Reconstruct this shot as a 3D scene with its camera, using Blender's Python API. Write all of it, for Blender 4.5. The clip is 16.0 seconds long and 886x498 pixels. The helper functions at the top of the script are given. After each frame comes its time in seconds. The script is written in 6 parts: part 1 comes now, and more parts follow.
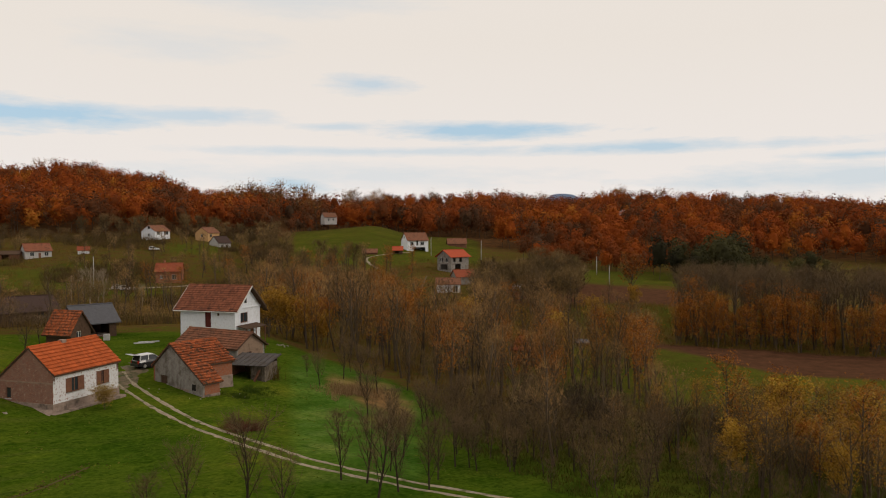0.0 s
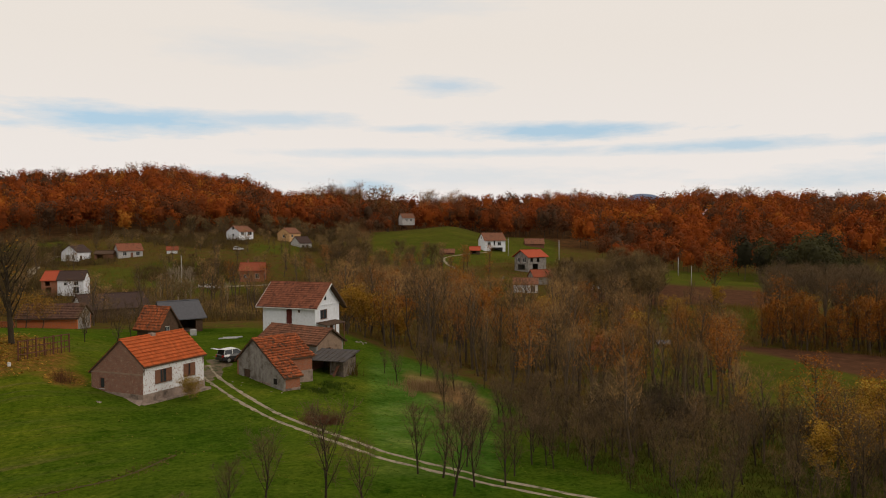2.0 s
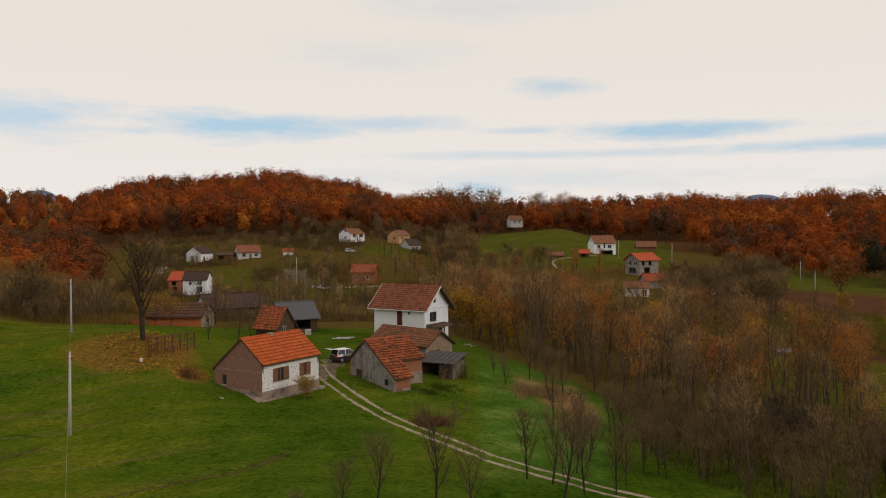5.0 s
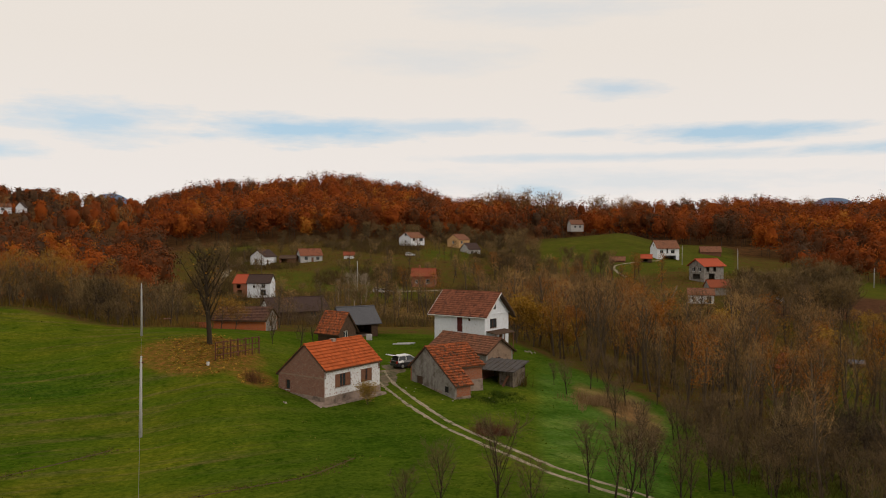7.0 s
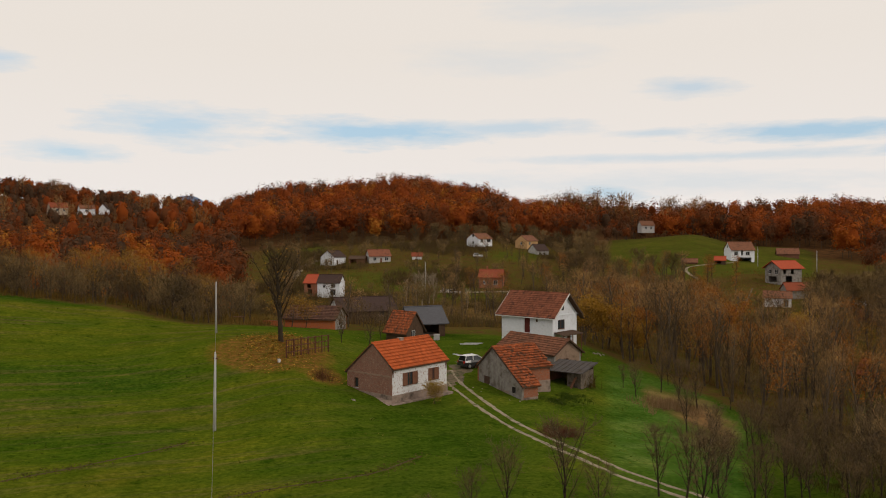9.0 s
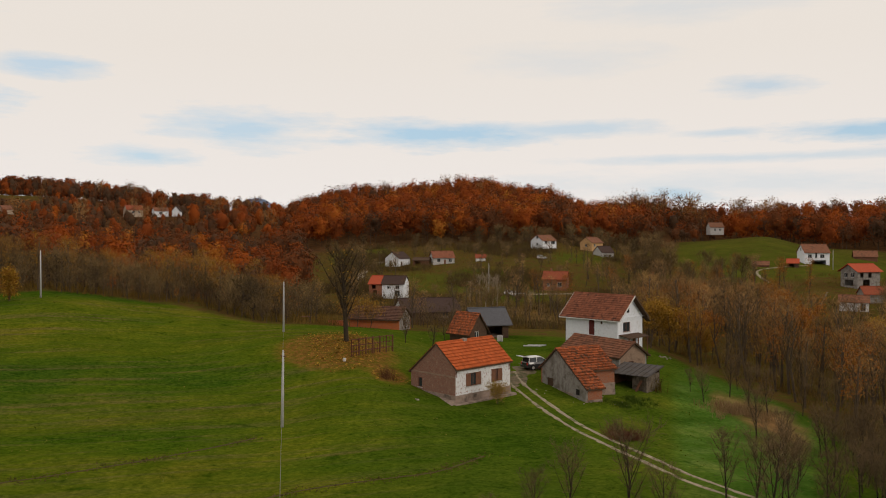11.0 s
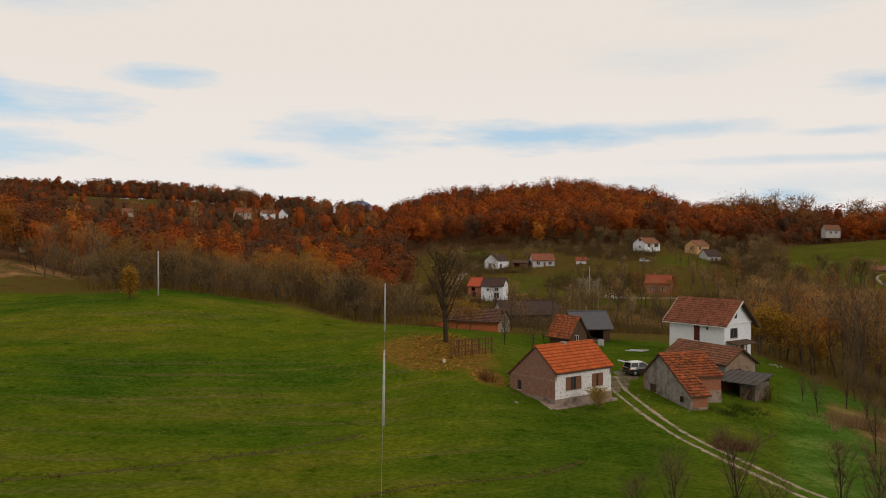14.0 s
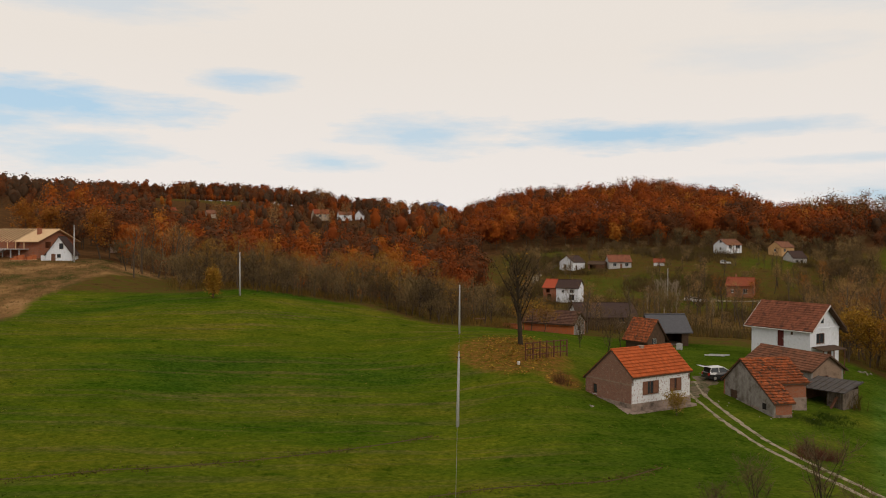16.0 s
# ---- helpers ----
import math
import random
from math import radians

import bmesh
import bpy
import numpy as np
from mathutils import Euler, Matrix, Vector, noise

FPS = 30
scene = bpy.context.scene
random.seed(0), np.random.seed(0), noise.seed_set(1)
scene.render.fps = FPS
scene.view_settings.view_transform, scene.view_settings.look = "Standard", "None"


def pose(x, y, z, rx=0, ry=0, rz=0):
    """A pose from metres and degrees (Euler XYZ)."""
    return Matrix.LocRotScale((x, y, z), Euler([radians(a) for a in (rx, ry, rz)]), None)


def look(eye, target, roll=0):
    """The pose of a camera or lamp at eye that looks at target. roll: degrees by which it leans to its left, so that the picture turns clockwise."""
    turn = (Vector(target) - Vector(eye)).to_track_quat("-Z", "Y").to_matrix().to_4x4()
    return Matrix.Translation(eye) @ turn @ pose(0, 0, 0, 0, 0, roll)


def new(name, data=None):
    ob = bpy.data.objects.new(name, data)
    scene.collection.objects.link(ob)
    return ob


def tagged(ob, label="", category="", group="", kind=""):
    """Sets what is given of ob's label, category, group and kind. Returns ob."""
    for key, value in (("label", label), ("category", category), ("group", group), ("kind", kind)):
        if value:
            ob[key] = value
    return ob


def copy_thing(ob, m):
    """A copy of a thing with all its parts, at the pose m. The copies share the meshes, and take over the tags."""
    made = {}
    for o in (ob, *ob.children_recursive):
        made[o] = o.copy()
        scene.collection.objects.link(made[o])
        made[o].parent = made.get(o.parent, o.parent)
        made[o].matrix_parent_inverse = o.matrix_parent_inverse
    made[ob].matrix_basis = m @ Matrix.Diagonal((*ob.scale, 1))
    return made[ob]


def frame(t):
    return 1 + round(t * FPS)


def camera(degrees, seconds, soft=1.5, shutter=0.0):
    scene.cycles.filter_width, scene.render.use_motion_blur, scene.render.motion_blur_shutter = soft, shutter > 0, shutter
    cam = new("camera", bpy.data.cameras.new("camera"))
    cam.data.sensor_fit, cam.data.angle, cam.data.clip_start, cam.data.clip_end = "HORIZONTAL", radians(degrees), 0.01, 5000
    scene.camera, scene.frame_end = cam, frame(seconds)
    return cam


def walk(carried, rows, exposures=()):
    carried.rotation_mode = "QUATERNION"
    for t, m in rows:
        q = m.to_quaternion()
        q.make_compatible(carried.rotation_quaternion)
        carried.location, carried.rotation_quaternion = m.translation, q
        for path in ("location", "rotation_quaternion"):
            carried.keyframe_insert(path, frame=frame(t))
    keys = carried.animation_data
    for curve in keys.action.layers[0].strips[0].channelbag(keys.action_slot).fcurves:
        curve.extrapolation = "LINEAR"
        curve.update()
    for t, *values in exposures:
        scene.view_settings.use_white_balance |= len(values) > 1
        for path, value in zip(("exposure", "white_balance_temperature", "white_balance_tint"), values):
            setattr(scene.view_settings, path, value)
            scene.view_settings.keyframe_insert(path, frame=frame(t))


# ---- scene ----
# ---------- camera: a drone hovering over the field, turning to its left ----------
EYE_Z = 11.0
cam = camera(57.3, 16.0, soft=1.05)
PATH = [  # seconds, yaw, pitch, roll, drift right, ahead and up
    (0.0, 0.06, -1.55, -0.19, 0.02, 0.35, 0.04), (0.5, 1.08, -1.53, -0.25, 0.08, 0.4, -0.03), (1.0, 2.43, -1.48, -0.28, 0.1, 0.42, -0.13),
    (1.5, 3.86, -1.46, -0.3, 0.1, 0.42, -0.25), (2.0, 5.52, -1.45, -0.29, 0.08, 0.4, -0.35), (2.5, 6.97, -1.44, -0.29, 0.05, 0.36, -0.44),
    (3.0, 8.34, -1.41, -0.26, 0.01, 0.3, -0.47), (3.5, 9.6, -1.37, -0.21, 0.01, 0.25, -0.49), (4.0, 10.87, -1.36, -0.24, 0.02, 0.21, -0.43),
    (6.5, 16.15, -1.08, -0.13, -0.16, 0.1, 0.26), (7.0, 17.31, -1.04, -0.08, -0.19, 0.09, 0.31), (7.5, 18.78, -0.99, -0.07, -0.21, 0.1, 0.29),
    (8.0, 19.81, -0.96, 0.01, -0.19, 0.1, 0.26), (8.5, 20.9, -0.95, 0.02, -0.16, 0.1, 0.21), (9.0, 22.1, -0.94, -0.0, -0.13, 0.07, 0.16),
    (11.5, 27.81, -0.78, 0.11, 0.02, -0.28, 0.06), (12.0, 29.05, -0.76, 0.14, 0.02, -0.32, 0.03), (12.5, 30.09, -0.74, 0.12, 0.01, -0.33, 0.01),
    (13.0, 31.22, -0.72, 0.16, 0.0, -0.34, 0.02), (13.5, 32.49, -0.7, 0.18, 0.01, -0.34, 0.06), (14.0, 33.61, -0.67, 0.23, 0.05, -0.35, 0.09),
    (14.5, 34.85, -0.64, 0.23, 0.07, -0.37, 0.1), (15.0, 36.23, -0.62, 0.27, 0.1, -0.4, 0.12), (15.5, 37.42, -0.62, 0.25, 0.12, -0.45, 0.16),
    (16.0, 38.87, -0.63, 0.28, 0.16, -0.52, 0.19)]
walk(cam, [(t, pose(x, y, EYE_Z + z, 90 + p, 0, w) @ pose(0, 0, 0, 0, 0, r)) for t, w, p, r, x, y, z in PATH])

# ---------- world: thin bright overcast with blue gaps, soft sun ----------
world = bpy.data.worlds.new("overcast_sky")
scene.world = world
world.use_nodes = True
WN, WL = world.node_tree.nodes, world.node_tree.links
WN.clear()


def wnode(kind, **kw):
    n = WN.new(kind)
    for k, v in kw.items():
        n.inputs[k].default_value = v
    return n


def wmath(op, a, b=None, c=None):
    n = WN.new("ShaderNodeMath")
    n.operation = op
    for i, v in enumerate((a, b, c)):
        if v is None:
            continue
        if isinstance(v, (int, float)):
            n.inputs[i].default_value = v
        else:
            WL.new(v, n.inputs[i])
    return n.outputs[0]


SUN_EL, SUN_AZ = radians(26), radians(105)
sky = WN.new("ShaderNodeTexSky")
sky.sky_type = "NISHITA"
sky.sun_disc = False
sky.sun_elevation, sky.sun_rotation = SUN_EL, SUN_AZ
sky_lit = wnode("ShaderNodeMixRGB", Fac=1.0, Color2=(0.13, 0.13, 0.13, 1))
sky_lit.blend_type = "MULTIPLY"
WL.new(sky.outputs[0], sky_lit.inputs["Color1"])
coord = WN.new("ShaderNodeTexCoord")
sep = WN.new("ShaderNodeSeparateXYZ")
WL.new(coord.outputs["Generated"], sep.inputs[0])
dx, dy, dz = sep.outputs
azim = wmath("MULTIPLY", wmath("ARCTAN2", wmath("MULTIPLY", dx, -1.0), dy), 180 / math.pi)
elev = wmath("MULTIPLY", wmath("ARCSINE", dz), 180 / math.pi)
wob = wnode("ShaderNodeTexNoise", Scale=9.0, Detail=5.0, Roughness=0.6)
stretch = wnode("ShaderNodeMapping", Scale=(1.0, 1.0, 5.0))
WL.new(coord.outputs["Generated"], stretch.inputs[0])
WL.new(stretch.outputs[0], wob.inputs["Vector"])
fine = wnode("ShaderNodeTexNoise", Scale=30.0, Detail=4.0, Roughness=0.6)
WL.new(stretch.outputs[0], fine.inputs["Vector"])
ragged = wmath("ADD", wmath("MULTIPLY", wmath("SUBTRACT", wob.outputs[0], 0.5), 3.0), wmath("MULTIPLY", wmath("SUBTRACT", fine.outputs[0], 0.5), 1.2))


def gap(az, el, half_w, half_h, depth):
    """A blue opening in the cloud deck: centre and half sizes in degrees."""
    u = wmath("DIVIDE", wmath("SUBTRACT", azim, az), half_w)
    v = wmath("DIVIDE", wmath("SUBTRACT", elev, el), half_h)
    r = wmath("SQRT", wmath("ADD", wmath("MULTIPLY", u, u), wmath("MULTIPLY", v, v)))
    m = wmath("SUBTRACT", 1.45, wmath("SUBTRACT", r, wmath("MULTIPLY", ragged, 0.75)))
    n = WN.new("ShaderNodeMath")
    n.operation, n.use_clamp = "MULTIPLY", True
    WL.new(m, n.inputs[0])
    n.inputs[1].default_value = 0.85
    return wmath("MULTIPLY", n.outputs[0], depth)


GAPS = [(26.5, 7.2, 6.0, 0.8, 0.95), (18.0, 7.5, 6.0, 0.5, 0.6), (4.8, 9.8, 2.8, 0.6, 0.6), (-2.6, 6.7, 6.5, 0.6, 0.95),
        (7.5, 7.0, 2.5, 0.25, 0.5), (-14.5, 5.4, 9.0, 0.4, 0.8), (4.0, 5.3, 12.0, 0.3, 0.45), (10.0, 15.3, 7.0, 0.9, 0.25),
        (10.5, 2.9, 2.6, 0.6, 0.8), (18.0, 12.0, 5.5, 1.0, 0.2), (-27.5, 4.5, 4.0, 0.3, 0.7), (40.5, 7.4, 4.4, 1.2, 0.75),
        (65.0, 8.6, 8.0, 1.3, 0.95), (53.0, 10.7, 3.2, 0.6, 0.7), (46.8, 5.4, 2.8, 0.6, 0.75), (67.5, 7.3, 3.0, 0.7, 0.8),
        (63.0, 5.6, 5.5, 1.2, 0.75), (61.0, 15.3, 6.0, 1.2, 0.4), (-25.0, 3.1, 9.0, 0.9, 0.5), (8.0, 3.6, 14.0, 0.8, 0.3)]
total = gap(*GAPS[0])
for g in GAPS[1:]:
    total = wmath("MAXIMUM", total, gap(*g))
deck = WN.new("ShaderNodeValToRGB")   # warm cream deck, a little whiter towards the horizon
deck.color_ramp.elements[0].position, deck.color_ramp.elements[0].color = 0.0, (0.86, 0.81, 0.78, 1)
deck.color_ramp.elements[1].position, deck.color_ramp.elements[1].color = 0.22, (0.82, 0.755, 0.69, 1)
WL.new(dz, deck.inputs[0])
blue = wnode("ShaderNodeMixRGB", Fac=0.82, Color2=(0.42, 0.60, 0.75, 1))
WL.new(sky_lit.outputs[0], blue.inputs["Color1"])
mixed = WN.new("ShaderNodeMixRGB")
WL.new(total, mixed.inputs["Fac"])
WL.new(deck.outputs[0], mixed.inputs["Color1"])
WL.new(blue.outputs[0], mixed.inputs["Color2"])
back = wnode("ShaderNodeBackground", Strength=1.0)
WL.new(mixed.outputs[0], back.inputs["Color"])
WL.new(back.outputs[0], WN.new("ShaderNodeOutputWorld").inputs["Surface"])

sun = new("sun", bpy.data.lights.new("sun", "SUN"))
sun.data.energy, sun.data.angle, sun.data.color = 0.8, radians(14), (1.0, 0.9, 0.78)
sun.matrix_world = look((0, 0, 0), (-math.sin(-SUN_AZ) * math.cos(SUN_EL) * -1, -math.cos(SUN_AZ) * math.cos(SUN_EL), -math.sin(SUN_EL)))

# ---------- materials ----------


def material(name, colour, rough=0.9, vary=0.25, scale=3.0, fine_scale=30.0, bump=0.15, metal=0.0, random_part=0.0, island=0.0, stain=None, stain_amount=0.5, stain_scale=1.2, coords="Object"):
    """A weathered surface: base colour with two scales of variation, optional stains, bump and per-piece variation."""
    m = bpy.data.materials.new(name)
    m.use_nodes = True
    n, l = m.node_tree.nodes, m.node_tree.links
    b = n["Principled BSDF"]
    b.inputs["Roughness"].default_value, b.inputs["Metallic"].default_value = rough, metal
    b.inputs["Specular IOR Level"].default_value = 0.12 if rough > 0.5 else 0.4
    tc = n.new("ShaderNodeTexCoord")
    big, small = n.new("ShaderNodeTexNoise"), n.new("ShaderNodeTexNoise")
    for t, s in ((big, scale), (small, fine_scale)):
        t.inputs["Scale"].default_value, t.inputs["Detail"].default_value = s, 4
        l.new(tc.outputs[coords], t.inputs["Vector"])
    add = n.new("ShaderNodeMath")
    add.operation = "ADD"
    l.new(big.outputs[0], add.inputs[0])
    l.new(small.outputs[0], add.inputs[1])
    last = add.outputs[0]
    for socket, amount in (("Object", random_part), ("Island", island)):
        if not amount:
            continue
        info = n.new("ShaderNodeObjectInfo" if socket == "Object" else "ShaderNodeNewGeometry")
        more = n.new("ShaderNodeMath")
        more.operation = "MULTIPLY_ADD"
        l.new(info.outputs["Random" if socket == "Object" else "Random Per Island"], more.inputs[0])
        more.inputs[1].default_value = amount
        l.new(last, more.inputs[2])
        shift = n.new("ShaderNodeMath")
        shift.operation = "SUBTRACT"
        l.new(more.outputs[0], shift.inputs[0])
        shift.inputs[1].default_value = amount / 2
        last = shift.outputs[0]
    ramp = n.new("ShaderNodeMapRange")
    ramp.inputs["From Min"].default_value, ramp.inputs["From Max"].default_value = 0.6, 1.4
    ramp.inputs["To Min"].default_value, ramp.inputs["To Max"].default_value = 1 - vary, 1 + vary
    ramp.clamp = False
    l.new(last, ramp.inputs["Value"])
    mul = n.new("ShaderNodeVectorMath")
    mul.operation = "SCALE"
    mul.inputs[0].default_value = colour
    l.new(ramp.outputs[0], mul.inputs["Scale"])
    out = mul.outputs[0]
    if stain:
        st = n.new("ShaderNodeTexNoise")
        st.inputs["Scale"].default_value, st.inputs["Detail"].default_value, st.inputs["Roughness"].default_value = stain_scale, 6, 0.65
        l.new(tc.outputs[coords], st.inputs["Vector"])
        lim = n.new("ShaderNodeMapRange")
        lim.inputs["From Min"].default_value, lim.inputs["From Max"].default_value = 0.62 - stain_amount * 0.25, 0.78 - stain_amount * 0.25
        l.new(st.outputs[0], lim.inputs["Value"])
        mx = n.new("ShaderNodeMixRGB")
        l.new(lim.outputs[0], mx.inputs["Fac"])
        l.new(out, mx.inputs["Color1"])
        mx.inputs["Color2"].default_value = (*stain, 1)
        out = mx.outputs[0]
    l.new(out, b.inputs["Base Color"])
    if bump:
        bp = n.new("ShaderNodeBump")
        bp.inputs["Strength"].default_value, bp.inputs["Distance"].default_value = bump, 0.05
        l.new(small.outputs[0], bp.inputs["Height"])
        l.new(bp.outputs[0], b.inputs["Normal"])
    return m


def brick_material(name, c1, c2, mortar, plaster=None, amount=0.5, grain=1.1):
    """Brickwork in a flat bond, partly covered with remains of plaster."""
    m = material(name, c1, vary=0.3, bump=0.2)
    n, l = m.node_tree.nodes, m.node_tree.links
    b = n["Principled BSDF"]
    tc = n.new("ShaderNodeTexCoord")
    flat = n.new("ShaderNodeSeparateXYZ")
    l.new(tc.outputs["Object"], flat.inputs[0])
    along = n.new("ShaderNodeMath")
    l.new(flat.outputs[0], along.inputs[0])
    l.new(flat.outputs[1], along.inputs[1])
    comb = n.new("ShaderNodeCombineXYZ")
    l.new(along.outputs[0], comb.inputs[0])
    l.new(flat.outputs[2], comb.inputs[1])
    br = n.new("ShaderNodeTexBrick")
    br.inputs["Scale"].default_value = 1.0
    br.inputs["Brick Width"].default_value, br.inputs["Row Height"].default_value, br.inputs["Mortar Size"].default_value = 0.27, 0.085, 0.012
    br.inputs["Color1"].default_value, br.inputs["Color2"].default_value, br.inputs["Mortar"].default_value = (*c1, 1), (*c2, 1), (*mortar, 1)
    l.new(comb.outputs[0], br.inputs["Vector"])
    out = br.outputs[0]
    if plaster:
        st = n.new("ShaderNodeTexNoise")
        st.inputs["Scale"].default_value, st.inputs["Detail"].default_value, st.inputs["Roughness"].default_value = grain, 9, 0.72
        l.new(tc.outputs["Object"], st.inputs["Vector"])
        lim = n.new("ShaderNodeMapRange")
        lim.inputs["From Min"].default_value, lim.inputs["From Max"].default_value = 0.6 - amount * 0.25, 0.66 - amount * 0.25
        l.new(st.outputs[0], lim.inputs["Value"])
        mx = n.new("ShaderNodeMixRGB")
        l.new(lim.outputs[0], mx.inputs["Fac"])
        l.new(out, mx.inputs["Color1"])
        mx.inputs["Color2"].default_value = (*plaster, 1)
        out = mx.outputs[0]
    l.new(out, b.inputs["Base Color"])
    return m


M = {
    "white_plaster": material("white_plaster", (0.69, 0.71, 0.75), vary=0.12, stain=(0.45, 0.43, 0.40), stain_amount=0.2),
    "cream_plaster": material("cream_plaster", (0.40, 0.32, 0.24), vary=0.15),
    "yellow_plaster": material("yellow_plaster", (0.52, 0.32, 0.15), vary=0.15),
    "grey_plaster": material("grey_plaster", (0.25, 0.23, 0.21), vary=0.3, stain=(0.14, 0.12, 0.10), stain_amount=0.6),
    "concrete": material("concrete", (0.42, 0.41, 0.40), vary=0.15, stain=(0.25, 0.24, 0.22), stain_amount=0.3),
    "plinth": material("plinth", (0.27, 0.205, 0.165), vary=0.25, stain=(0.13, 0.10, 0.08), stain_amount=0.5),
    "patchy_brick": brick_material("patchy_brick", (0.25, 0.108, 0.070), (0.18, 0.085, 0.060), (0.25, 0.17, 0.13), (0.36, 0.25, 0.19), 0.16, 4.5),
    "peeling_plaster": brick_material("peeling_plaster", (0.32, 0.15, 0.11), (0.26, 0.13, 0.10), (0.34, 0.28, 0.24), (0.62, 0.615, 0.62), 0.78, 4.6),
    "block_brick": brick_material("block_brick", (0.34, 0.105, 0.045), (0.27, 0.085, 0.04), (0.24, 0.16, 0.12)),
    "tile_orange": material("tile_orange", (0.38, 0.085, 0.024), rough=0.85, vary=0.25, island=0.6, stain=(0.17, 0.045, 0.02), stain_amount=0.12),
    "tile_worn": material("tile_worn", (0.31, 0.085, 0.03), rough=0.9, vary=0.34, island=0.75, stain=(0.105, 0.05, 0.030), stain_amount=0.66, stain_scale=2.6),
    "tile_brown": material("tile_brown", (0.19, 0.082, 0.047), rough=0.9, vary=0.3, island=0.7, stain=(0.10, 0.052, 0.034), stain_amount=0.5),
    "tile_red": material("tile_red", (0.225, 0.058, 0.028), rough=0.85, vary=0.25, island=0.6, stain=(0.11, 0.038, 0.024), stain_amount=0.3),
    "tile_maroon": material("tile_maroon", (0.205, 0.075, 0.042), rough=0.85, vary=0.3, island=0.7, stain=(0.085, 0.036, 0.024), stain_amount=0.4),
    "tile_umber": material("tile_umber", (0.115, 0.058, 0.040), rough=0.9, vary=0.3, island=0.6, stain=(0.06, 0.036, 0.028), stain_amount=0.5),
    "cable": material("cable", (0.25, 0.24, 0.20), vary=0.1, bump=0),
    "roof_dark": material("roof_dark", (0.058, 0.036, 0.030), vary=0.3),
    "roof_grey": material("roof_grey", (0.088, 0.087, 0.095), rough=0.6, vary=0.2),
    "roof_new": material("roof_new", (0.36, 0.072, 0.034), vary=0.25),
    "brown_render": material("brown_render", (0.26, 0.18, 0.13), vary=0.25, stain=(0.15, 0.10, 0.07), stain_amount=0.4),
    "wood_dark": material("wood_dark", (0.085, 0.052, 0.034), vary=0.35),
    "wood_grey": material("wood_grey", (0.135, 0.108, 0.085), vary=0.35, random_part=0.6, stain=(0.07, 0.052, 0.04), stain_amount=0.5),
    "wood_brown": material("wood_brown", (0.16, 0.075, 0.045), vary=0.3),
    "wood_new": material("wood_new", (0.62, 0.42, 0.24), vary=0.2),
    "white_trim": material("white_trim", (0.6, 0.58, 0.55), vary=0.1),
    "dark_void": material("dark_void", (0.02, 0.018, 0.016), vary=0.2, bump=0),
    "red_door": material("red_door", (0.10, 0.022, 0.018), rough=0.6),
    "rust": material("rust", (0.11, 0.045, 0.028), vary=0.3),
    "bark": material("bark", (0.078, 0.056, 0.036), vary=0.4, scale=1.0, fine_scale=8, random_part=0.5),
    "bark_dark": material("bark_dark", (0.040, 0.029, 0.018), vary=0.4, scale=1.0, fine_scale=8),
    "twig_dark": material("twig_dark", (0.150, 0.098, 0.040), vary=0.5, bump=0, random_part=0.9),
    "worn": material("worn", (0.065, 0.050, 0.014), vary=0.3, scale=0.4),
    "sheet_blue": material("sheet_blue", (0.07, 0.08, 0.11), rough=0.6, vary=0.2),
    "twig_grey": material("twig_grey", (0.122, 0.080, 0.040), vary=0.4, bump=0, random_part=0.5),
    "twig_pale": material("twig_pale", (0.27, 0.21, 0.15), vary=0.3, bump=0),
    "twig": material("twig", (0.235, 0.136, 0.050), vary=0.5, bump=0, random_part=1.0),
    "earth": material("earth", (0.15, 0.11, 0.07), vary=0.35, scale=0.5, fine_scale=5, stain=(0.05, 0.06, 0.02), stain_amount=0.6),
    "sheet_brown": material("sheet_brown", (0.075, 0.066, 0.062), rough=0.7, vary=0.3, stain=(0.06, 0.045, 0.035), stain_amount=0.5),
    "dirt": material("dirt", (0.29, 0.235, 0.165), vary=0.35, scale=0.6, fine_scale=6, stain=(0.085, 0.085, 0.03), stain_amount=0.5),
}
glass = bpy.data.materials.new("window_glass")
glass.use_nodes = True
gb = glass.node_tree.nodes["Principled BSDF"]
gb.inputs["Base Color"].default_value = (0.03, 0.035, 0.04, 1)
gb.inputs["Roughness"].default_value = 0.08
M["glass"] = glass


